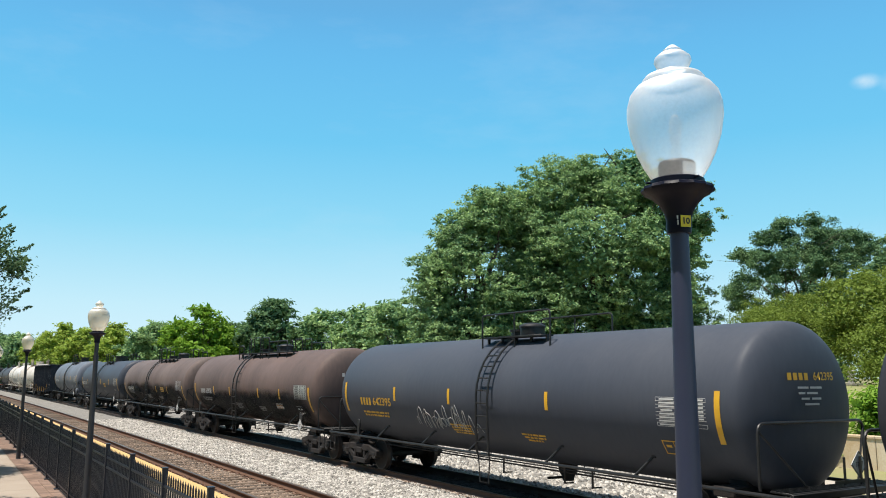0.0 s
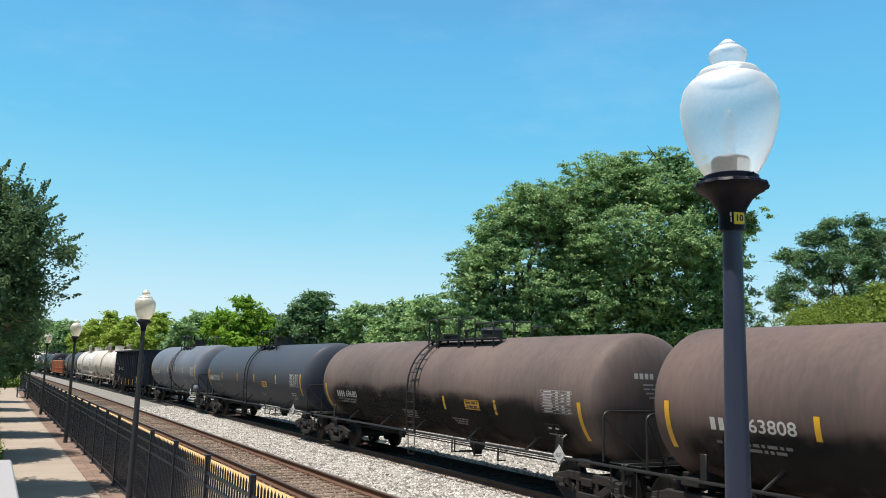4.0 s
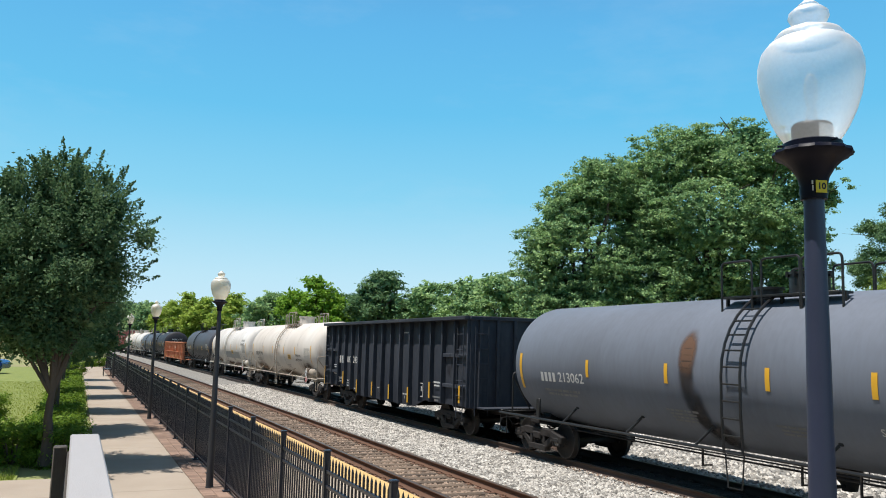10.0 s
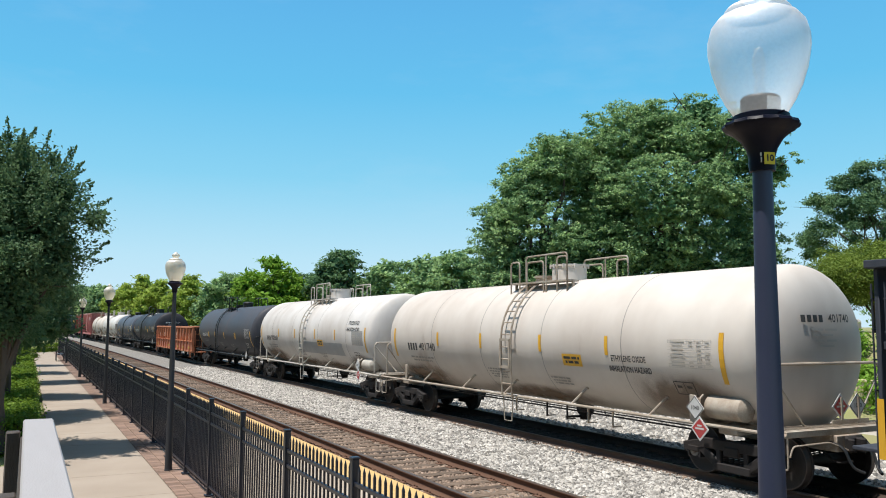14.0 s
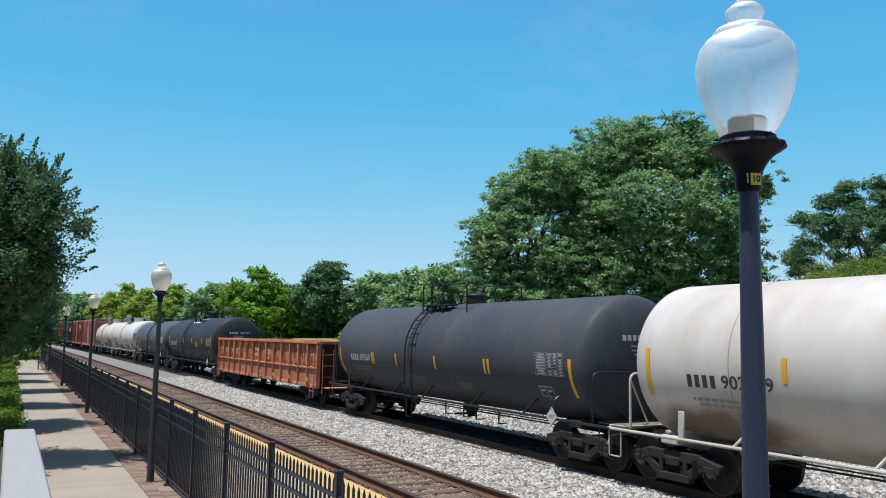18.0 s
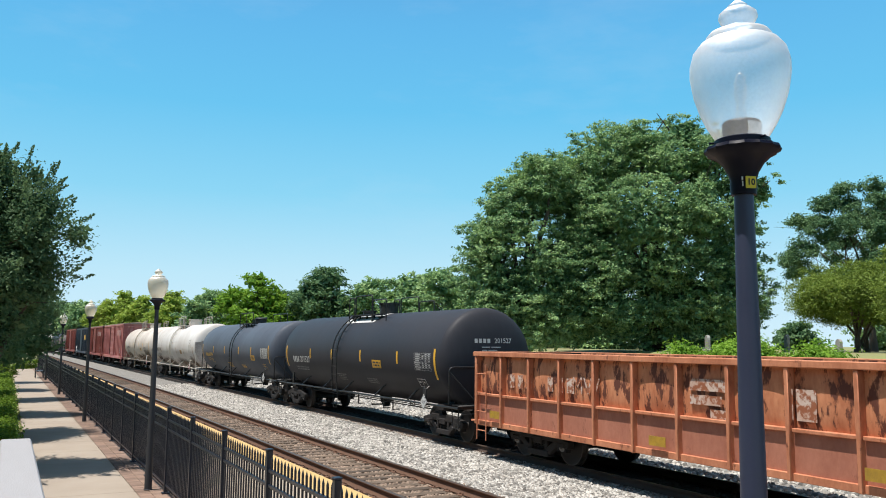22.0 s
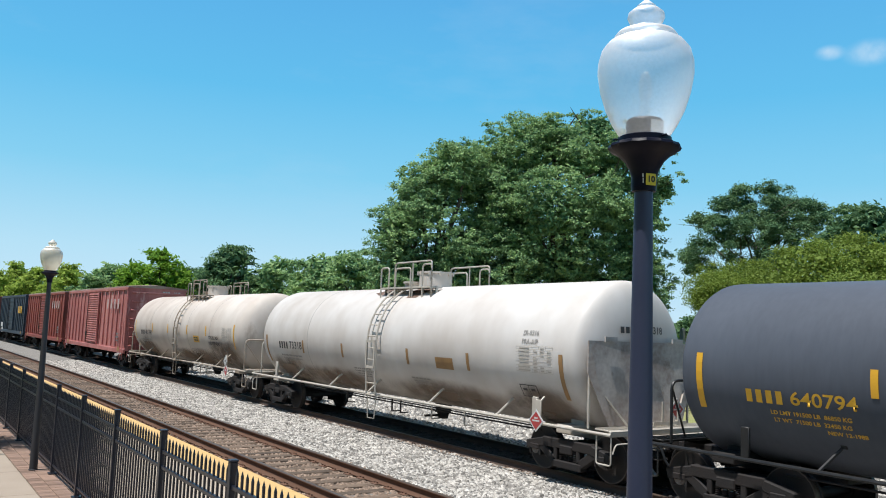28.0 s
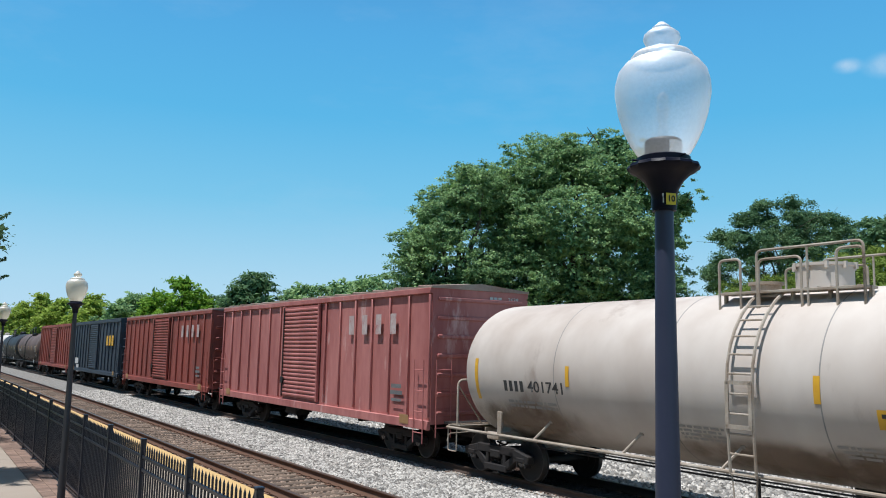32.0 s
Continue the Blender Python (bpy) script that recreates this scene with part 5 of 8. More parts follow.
        lathe(bm, [(0, -0.45), (0.12, -0.44), (0.2, -0.37), (0.2, 0.37), (0.12, 0.44), (0, 0.45)], 20, pose(-1.15, -half + 0.15, 1.22) @ pose(0, 0, 0, 90, 0, 0))
        part("air_reservoir", bm, spec.get("iron", M_GREY) if spec.get("iron") else M_GREY, car)
    if spec.get("brake_wheel"):
        bm = bmesh.new()
        e = -(end - 0.22)
        ring = [(-0.55 + 0.27 * math.cos(2 * math.pi * q / 20), e, 1.62 + 0.27 * math.sin(2 * math.pi * q / 20)) for q in range(21)]
        tube(bm, ring, 0.016, 6)
        for q in range(4):
            a = math.pi / 2 * q + 0.3
            rod(bm, (-0.55, e, 1.62), (-0.55 + 0.26 * math.cos(a), e, 1.62 + 0.26 * math.sin(a)), 0.012, 6)
        rod(bm, (-0.55, e, 1.62), (-0.55, e + 0.16, 1.62), 0.05, 10)
        box(bm, -0.55, e + 0.13, 1.5, 0.2, 0.12, 0.5, bevel=0.02)
        box(bm, -0.55, e + 0.16, 1.15, 0.12, 0.06, 0.4, bevel=0.01)
        part("hand_brake", bm, iron, car)
    # markings on the near side
    mk, faint = spec.get("mark", M_MARK_W), spec.get("faint", M_MARK_G)
    size = spec.get("size", 0.31)
    letters(car, spec["number"], size, -half + spec.get("mark_at", 0.92), spec.get("mark_v", -0.28), mk)
    if not spec.get("spelled"):
        small_lines(car, -half + 1.75, -0.6, 1.5, 2, 0.058, faint, seed=spec["seed"])
    small_lines(car, -half * 0.12, -0.75, 0.9, 4, 0.045, faint, seed=spec["seed"] + 1)
    small_lines(car, half * 0.28, -0.82, 0.8, 3, 0.045, faint, seed=spec["seed"] + 2)
    table_panel(car, half - 0.75, -0.12, 1.05, 0.5, spec.get("table", M_MARK_T), spec.get("table_ground"))
    part("test_box", remap(bars_mesh([(0, 0.13, 0.5, 0.02), (0, -0.13, 0.5, 0.02), (-0.24, 0, 0.02, 0.26), (0.24, 0, 0.02, 0.26), (0, 0, 0.015, 0.26), (-0.12, 0.03, 0.12, 0.05), (0.12, 0.03, 0.12, 0.05)], mk), lambda c: on_shell(c.x + half - 1.05, c.y - 0.78, R + 0.008)), None, car)
    if spec.get("notice"):
        u = -half + 2 * half * spec["notice"]
        part("notice_panel", shell_patch(u - 0.34, u + 0.34, -0.5 + spec.get("notice_v", 0.0), -0.24 + spec.get("notice_v", 0.0), R + 0.007, spec.get("notice_paint", M_YELLOW)), None, car)
        small_lines(car, u, -0.32 + spec.get("notice_v", 0.0), 0.56, 2, 0.055, M_MARK_K if spec.get("notice_paint", M_YELLOW) is M_YELLOW else M_OLDYELLOW, R + 0.011, 9, "notice_text")
    # head marking on the front end
    head_v = spec.get("head_v", 0.5)

    def proud(p):
        return Vector((p[0], p[1] - 0.012, p[2]))
    hm = bars_mesh([((k - 1.5) * 0.13, 0, 0.09, 0.12) for k in range(4)], mk)
    part("head_mark", remap(hm, lambda c: proud(head_point(-1, -0.3 + c.x, head_v + c.y, depth, body))), None, car)
    hn = text_mesh(spec["number"], 0.19, mk, 0.002)
    part("head_number", remap(hn, lambda c: proud(head_point(-1, 0.36 + c.x, head_v + c.y, depth, body))), None, car)
    hl = bars_mesh([(-0.2, 0, 0.26, 0.034), (0.12, 0, 0.3, 0.034), (-0.24, -0.09, 0.16, 0.034), (0.02, -0.09, 0.28, 0.034), (-0.16, -0.18, 0.2, 0.034), (0.12, -0.18, 0.24, 0.034), (0.0, -0.27, 0.36, 0.034)], spec.get("table", M_MARK_T))
    part("head_text", remap(hl, lambda c: proud(head_point(-1, c.x, head_v - 0.18 + c.y, depth, body))), None, car)
    signs = spec.get("placards", (("3257", M_MARK_K, None, 0.0),))
    for i, (words, field, back, off) in enumerate(signs):
        placard(car, -1.46, -half + 0.62 - 0.1 * i, 0.98 if len(signs) == 1 else 1.2 - 0.34 * i, field, words, back=back)
        placard(car, 0.62 - 0.42 * i, -(end - 0.26), 1.3, field, words, turn=0, back=back)
    bm = bmesh.new()
    box(bm, 0.4, -(end - 0.24), 1.06, 0.9, 0.02, 0.06)
    for x in (0.2, 0.62):
        box(bm, x, -(end - 0.24), 1.2, 0.04, 0.02, 0.5)
    part("placard_rack", bm, iron, car)
    bm = bmesh.new()
    box(bm, -1.42, -half + 0.6, 1.12, 0.03, 0.16, 0.5, bevel=0.008)
    rod(bm, (-1.42, -half + 0.6, 1.3), (-1.28, -half + 0.6, 1.42), 0.02, 6)
    part("placard_bracket", bm, iron, car)
    if spec.get("top_plate"):
        part("top_plate", shell_patch(-lad - 0.6, -lad + 1.9, 1.28, 2.2, R + 0.006, M_MARK_W, n=6, m=4), None, car, "white-painted plate round the manway")
    for fn in spec.get("extra", ()):
        fn(car, half)
    return car


def side_ladder(car, x, y, z0, z1, iron, face="x"):
    """A short freight ladder on a car's side or end."""
    n = max(3, int((z1 - z0) / 0.4))
    bm = bmesh.new()
    for d in (-0.21, 0.21):
        if face == "x":
            rod(bm, (x, y + d, z0), (x, y + d, z1), 0.014, 6)
        else:
            rod(bm, (x + d, y, z0), (x + d, y, z1), 0.014, 6)
    lad = part("ladder", bm, iron, car)
    for k in range(n):
        z = z0 + (z1 - z0) * (k + 0.5) / n
        bm = bmesh.new()
        if face == "x":
            rod(bm, (x, y - 0.23, z), (x, y + 0.23, z), 0.012, 6)
        else:
            rod(bm, (x - 0.23, y, z), (x + 0.23, y, z), 0.012, 6)
        part("rung", bm, iron, lad)


def gondola(spec):
    """An open-top gondola with ribbed sides; the bottom of the sides steps up over the trucks."""
    half, top, w = spec["length"] / 2, spec["top"], 1.42
    paint, n = spec["paint"], spec["ribs"]
    low, truck_low = spec["low"], spec["truck_low"]
    car = thing("gondola_car", spec["label"], "gondola car", "train cars")
    ty = half - 2.1
    panel_in = spec.get("panel_in", 0.0)
    panel, foot = spec.get("panel", paint), spec.get("foot")

    def bottom(y):
        return truck_low if abs(y) > ty - 1.35 else (low if abs(y) < ty - 2.2 else truck_low + (low - truck_low) * (ty - 1.35 - abs(y)) / 0.85)
    for k in (-1, 1):
        # each sheet between two ribs has bulged outwards under its loads
        rnd, bay = random.Random(7), (spec["length"] - 0.12) / (n - 1)
        for i in range(n - 1):
            y0, belly = -half + 0.06 + bay * i, panel_in * rnd.uniform(0.88, 1.0)
            bm = bmesh.new()
            outer, inner = [], []
            for a in range(9):
                y = y0 + bay * a / 8
                z0 = foot[0] if foot else bottom(y)
                outer.append([bm.verts.new((k * (w - panel_in + belly * math.sin(math.pi * a / 8) ** 0.45 * math.sin(math.pi * c / 8) ** 0.5), y, z0 + (top - 0.02 - z0) * c / 8)) for c in range(9)])
                inner.append([bm.verts.new((k * (w - panel_in - 0.03), y, z)) for z in (z0, top - 0.02)])
            for a in range(8):
                for c in range(8):
                    bm.faces.new((outer[a][c], outer[a + 1][c], outer[a + 1][c + 1], outer[a][c + 1]))
                bm.faces.new((inner[a][0], inner[a][1], inner[a + 1][1], inner[a + 1][0]))
            part("side_panel", bm, panel, car)
        if foot:
            bm = bmesh.new()
            box(bm, k * (w - 0.022), 0, (low + foot[0]) / 2, 0.03, 2 * half - 0.1, foot[0] - low)
            part("lower_sheet", bm, foot[1], car, smooth=False)
            bm = bmesh.new()
            box(bm, k * w, 0, low + 0.06, 0.08, 2 * half - 0.1, 0.12, bevel=0.01)
            part("side_sill", bm, paint, car)
        bm = bmesh.new()
        box(bm, k * (w + 0.03 + spec.get("chord", 0.0) / 2), 0, top - 0.05, 0.16 + spec.get("chord", 0.0), spec["length"] + 0.06, 0.11, bevel=0.012)
        part("top_chord", bm, paint, car)
        for i in range(n):
            y = -half + 0.06 + (spec["length"] - 0.12) * i / (n - 1)
            b = bottom(y)
            bm = bmesh.new()
            box(bm, k * (w + 0.045 - panel_in / 2), y, (top - 0.11 + b) / 2, 0.1 + panel_in, 0.085 - 0.2 * panel_in, top - 0.11 - b, bevel=0.012)
            part("rib", bm, paint, car)
        for z, f in spec.get("side_bars", ()):
            for i in range(n - 1):
                y = -half + 0.06 + (spec["length"] - 0.12) * (i + 0.5) / (n - 1)
                if f == "all" or abs(y) > half - 1.9:
                    bm = bmesh.new()
                    box(bm, k * (w + 0.03 - panel_in / 2), y, z, 0.06 + panel_in, (spec["length"] - 0.12) / (n - 1) - 0.09, 0.11 if f != "all" else 0.06, bevel=0.01)
                    part("side_bar", bm, paint, car)
        for f in spec.get("marks", ()):
            y = half - 2 * half * f
            bm = bmesh.new()
            box(bm, k * (w + 0.1), y, bottom(y) + spec.get("mark_up", 0.32), 0.006, spec.get("mark_w", 0.1), spec.get("mark_h", 0.42) + (0.3 if f < 0.01 else 0))
            part("reflective_stripe", bm, spec.get("mark_paint", M_YELLOW), car, smooth=False)
        for s in (-1, 1):
            side_ladder(car, k * (w + 0.13), s * (half - 0.42), truck_low - 0.35, top - 0.3, spec["iron"])
    bm = bmesh.new()
    box(bm, 0, 0, truck_low + 0.06, 2 * (w - panel_in) - 0.08, spec["length"], 0.06)
    box(bm, 0, 0, truck_low - 0.1, 0.5, spec["length"] + 1.6, 0.28)
    part("floor", bm, M_TRUCK, car, smooth=False)
    if low < truck_low - 0.1:
        bm = bmesh.new()
        box(bm, 0, 0, low + 0.05, 2 * (w - panel_in) - 0.08, 2 * (ty - 2.2), 0.06)
        part("drop_floor", bm, M_TRUCK, car, smooth=False)
    for s in (-1, 1):
        bm = bmesh.new()
        # an inset end wall and its ribs are painted dark as shade
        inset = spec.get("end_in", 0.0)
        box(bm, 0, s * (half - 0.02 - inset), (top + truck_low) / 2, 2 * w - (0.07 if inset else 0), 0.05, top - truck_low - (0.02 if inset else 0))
        wall = part("end_wall", bm, M_END_SHADED if inset else paint, car, smooth=False)
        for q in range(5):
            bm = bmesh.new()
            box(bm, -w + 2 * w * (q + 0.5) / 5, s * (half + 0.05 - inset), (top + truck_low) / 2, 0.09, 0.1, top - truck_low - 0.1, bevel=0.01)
            part("rib", bm, M_END_SHADED if inset else paint, wall)
        bm = bmesh.new()
        box(bm, 0, s * (half + 0.03), top - 0.05, 2 * w + 0.1, 0.14, 0.11, bevel=0.012)
        part("top_chord", bm, paint, wall)
        side_ladder(car, -w + 0.3, s * (half + 0.14), truck_low - 0.2, top - 0.3, spec["iron"], "y")
        bm = bmesh.new()
        box(bm, 0, s * (half + 0.35), truck_low + 0.02, 2.5, 0.5, 0.05, bevel=0.01)
        part("end_step", bm, spec["iron"], car)
        add_truck(car, s * ty)
    add_couplers(car, half + 0.75)
    for fn in spec.get("extra", ()):
        fn(car, half)
    return car


def corrugation_mesh(length, height, material):
    key = "corrugation_" + material.name
    if key not in bpy.data.meshes:
        bm = bmesh.new()
        box(bm, 0, 0, 0, 0.07, length, height, bevel=0.02)
        mesh_of(bm, key, material)
    return bpy.data.meshes[key]


def boxcar(spec):
    """A ribbed-side boxcar with a corrugated plug door and a low peaked roof."""
    half, eave, low, w = spec["length"] / 2, 4.13, 0.92, 1.42
    paint = spec["paint"]
    car = thing("boxcar", spec["label"], "boxcar", "train cars")
    bm = bmesh.new()
    box(bm, 0, 0, (eave + low) / 2, 2 * w, spec["length"], eave - low)
    part("body", bm, paint, car, smooth=False)
    bm = bmesh.new()
    vs = []
    for s in (-1, 1):
        y = s * (half + 0.04)
        vs.append([bm.verts.new(p) for p in ((-w - 0.06, y, eave), (-w - 0.06, y, eave + 0.05), (0, y, eave + 0.17), (w + 0.06, y, eave + 0.05), (w + 0.06, y, eave))])
    for a in range(5):
        b = (a + 1) % 5
        bm.faces.new((vs[0][a], vs[0][b], vs[1][b], vs[1][a]))
    bm.faces.new(vs[0])
    bm.faces.new(vs[1][::-1])
    roof = part("roof", bm, spec.get("roof", paint), car, smooth=False)
    for q in range(13):
        y = -half + spec["length"] * (q + 0.5) / 13
        bm = bmesh.new()
        for k in (-1, 1):
            rod(bm, (k * (w + 0.05), y, eave + 0.06), (0, y, eave + 0.18), 0.03, 6)
        part("roof_seam", bm, spec.get("roof", paint), roof)
    door = 1.42
    for k in (-1, 1):
        bm = bmesh.new()
        box(bm, k * (w + 0.04), 0, low - 0.02, 0.1, spec["length"], 0.22, bevel=0.015)
        box(bm, k * (w + 0.03), 0, eave - 0.06, 0.08, spec["length"], 0.14, bevel=0.012)
        part("side_sill", bm, paint, car)
        for s in (-1, 1):
            for q in range(7):
                y = s * (door + 0.35 + (half - door - 0.4) * q / 6)
                bm = bmesh.new()
                box(bm, k * (w + 0.035), y, (eave + low) / 2, 0.07, 0.075, eave - low - 0.3, bevel=0.014)
                part("side_post", bm, paint, car)
        bm = bmesh.new()
        box(bm, k * (w + 0.045), 0, (eave + low) / 2, 0.05, 2 * door - 0.1, eave - low - 0.36)
        for y in (-door + 0.04, door - 0.04):
            box(bm, k * (w + 0.08), y, (eave + low) / 2, 0.09, 0.09, eave - low - 0.3, bevel=0.012)
        dr = part("door", bm, spec.get("door", paint), car, smooth=False)
        n = 22
        for q in range(n):
            z = low + 0.2 + (eave - low - 0.42) * (q + 0.5) / n
            part("corrugation", corrugation_mesh(2 * door - 0.16, (eave - low - 0.42) / n * 0.62, spec.get("door", paint)), None, dr, at=pose(k * (w + 0.075), 0, z))
        bm = bmesh.new()
        rod(bm, (k * (w + 0.14), door - 0.2, low + 0.2), (k * (w + 0.14), door - 0.2, eave - 0.2), 0.02, 6)
        box(bm, k * (w + 0.14), door - 0.2, low + 0.7, 0.05, 0.2, 0.2, bevel=0.01)
        part("door_lock_bar", bm, M_TRUCK, dr)
        for s in (-1, 1):
            side_ladder(car, k * (w + 0.12), s * (half - 0.36), low - 0.45, low + 1.5, paint)
            bm = bmesh.new()
            box(bm, k * (w + 0.1), s * (half - 1.05), low + 0.06, 0.006, 0.42, 0.22)
            part("reflective_stripe", bm, spec.get("mark_paint", M_OLDYELLOW), car, smooth=False)
    bm = bmesh.new()
    box(bm, 0, 0, 0.72, 0.5, spec["length"] + 1.0, 0.28)
    for y in (-half * 0.5, 0.4, half * 0.5):
        box(bm, 0, y, 0.78, 2.6, 0.16, 0.16)
    box(bm, -0.8, 1.6, 0.66, 0.5, 0.9, 0.34, bevel=0.03)
    part("underframe", bm, M_TRUCK, car, smooth=False)
    for s in (-1, 1):
        bm = bmesh.new()
        for q in range(7):
            z = low + 0.25 + (eave - low - 0.5) * q / 6
            box(bm, 0, s * (half + 0.025), z, 2 * w - 0.3, 0.05, 0.1, bevel=0.02)
        part("end_rib", bm, paint, car)
        side_ladder(car, -w + 0.3, s * (half + 0.1), low - 0.3, low + 1.5, paint, "y")
        bm = bmesh.new()
        box(bm, 0, s * (half + 0.3), low + 0.05, 2.2, 0.4, 0.05)
        part("end_step", bm, M_TRUCK, car)
        add_truck(car, s * (half - 2.0))
    add_couplers(car, half + 0.75)
    for fn in spec.get("extra", ()):
        fn(car, half)
    return car


def flat_text(car, words, size, y, z, material, x=-1.435, bold=0.0, name="lettering"):
    part(name, text_mesh(words, size, material, bold), None, car, at=pose(x, y, z, 90, 0, -90))


def flat_bars(car, rows, y, z, material, x=-1.435, name="stencil_text"):
    for piece in ([[r] for r in rows] if name == "owner_mark" else [rows]):
        part(name, bars_mesh(piece, material), None, car, at=pose(x, y, z, 90, 0, -90))


def hazard_words(at, v, size=0.2):
    def fn(car, half):
        for k, words in enumerate(("ETHYLENE OXIDE", "INHALATION HAZARD")):
            tm = text_mesh(words, size, M_MARK_K, 0.003)
            wide = max(p.co.x for p in tm.vertices) - min(p.co.x for p in tm.vertices)
            q = 0.072 * len(words) / wide
            u = -half + 2 * half * at
            part("lettering", remap(tm, lambda c: on_shell(c.x * q + u, c.y + v - k * size * 1.25, TANK_R + 0.009)), None, car)
    return fn


def grey_patch(u0, u1, v0, v1, material):
    def fn(car, half):
        part("paint_patch", shell_patch(u0, u1, v0, v1, TANK_R + 0.005, material, n=8, m=6), None, car)
    return fn


def blots(material, *places):
    """Ragged stains on the shell, the black ones also painted shade: (u, v, width, height) of each."""
    def fn(car, half):
        for i, (u, v, w, h) in enumerate(places):
            part("grime_stain", shell_patch(u - w / 2, u + w / 2, v - h / 2, v + h / 2, TANK_R + 0.003 + 0.0015 * i, material, n=14, m=6), None, car)
    return fn


def scrawl(u, v, width, height, seed, material):
    """A looping chalk line: not writing that can be read."""
    def fn(car, half):
        rnd = random.Random(seed)
        bm = bmesh.new()
        x, pts = u - width / 2, []
        while x < u + width / 2:
            rise, wide = height * rnd.uniform(0.25, 1.0), width * rnd.uniform(0.03, 0.1)
            base, lean, bow = v - height * rnd.uniform(0.2, 0.5), rnd.uniform(-0.06, 0.1), rnd.uniform(0.0, 0.6)
            for i in range(7):
                f = i / 6
                pts.append((x + wide * f + lean * math.sin(f * math.pi) - bow * wide * math.sin(2 * f * math.pi), base + rise * math.sin(f * math.pi)))
            x += wide * rnd.uniform(0.6, 1.1)
            if rnd.random() < 0.3:
                tube(bm, [on_shell(a, b, TANK_R + 0.006) for a, b in pts], 0.009, 4)
                x, pts = x + rnd.uniform(0.02, 0.14), []
        if len(pts) > 1:
            tube(bm, [on_shell(a, b, TANK_R + 0.006) for a, b in pts], 0.009, 4)
        part("chalk_scrawl", bm, material, car)
    return fn


def stencil(words, at, v, size, material=M_MARK_W):
    def fn(car, half):
        tm = text_mesh(words, size, material, 0.002)
        u = -half + 2 * half * at
        part("lettering", remap(tm, lambda c: on_shell(c.x + u, c.y + v, TANK_R + 0.009)), None, car)
    return fn


def rust_streak(at, width, v0, v1, material, n=7):
    def fn(car, half):
        rnd = random.Random(n)
        u = -half + 2 * half * at
        bm = bmesh.new()
        left, right = [], []
        for i in range(n + 1):
            v = v0 + (v1 - v0) * i / n
            wv = width * (0.3 + 0.7 * math.sin(math.pi * min(i + 0.6, n) / n)) * rnd.uniform(0.6, 1.1)
            left.append(bm.verts.new(on_shell(u - wv / 2 + rnd.uniform(-0.03, 0.03), v, TANK_R + 0.005)))
            right.append(bm.verts.new(on_shell(u + wv / 2 + rnd.uniform(-0.03, 0.03), v, TANK_R + 0.005)))
        for i in range(n):
            bm.faces.new((left[i], right[i], right[i + 1], left[i + 1]))
        part("rust_stain", bm, material, car)
    return fn


M_STAIN = mat("rust_stain", (0.2, 0.12, 0.085), 0.8, 0, (0.13, 0.085, 0.065), 0.8, 4, 30, 0.1)
M_SHIELD = mat("dusty_grey_shield", (0.66, 0.6, 0.55), 0.6, 0, (0.28, 0.22, 0.19), 0.9, 1.6, 12, 0.08, fleck=(0.2, 0.13, 0.1), fleck_at=0.6, fleck_scale=2.2, fleck_soft=0.15)
M_GREYPATCH = mat("grey_overpaint", (0.42, 0.42, 0.42), 0.55, 0, (0.33, 0.33, 0.33), 0.6, 2, 20, 0.05)
M_TABLE_GREEN = mat("pale_table_ground", (0.6, 0.62, 0.58), 0.6, 0, (0.45, 0.48, 0.45), 0.6, 8, 40, 0.0)


def head_guard(car, half):
    """The grey plate that shields the lower front head of the white car."""
    bm = bmesh.new()
    out = [(-1.42, 2.52), (-1.42, 1.95), (-0.98, 1.02), (0.98, 1.02), (1.42, 1.95), (1.42, 2.52)]
    sides = [[bm.verts.new((x, -(half + y + (0.1 if abs(x) < 1.2 else 0.0)), z)) for x, z in out] for y in (0.66, 0.685)]
    bm.faces.new(sides[0])
    bm.faces.new(sides[1][::-1])
    for a in range(len(out)):
        b = (a + 1) % len(out)
        bm.faces.new((sides[0][a], sides[0][b], sides[1][b], sides[1][a]))
    for x in (-0.9, 0.0, 0.9):
        box(bm, x, -(half + 0.72), 2.55, 0.3, 0.03, 0.09)
    part("head_shield", bm, M_SHIELD, car, "grey steel head shield", smooth=False)


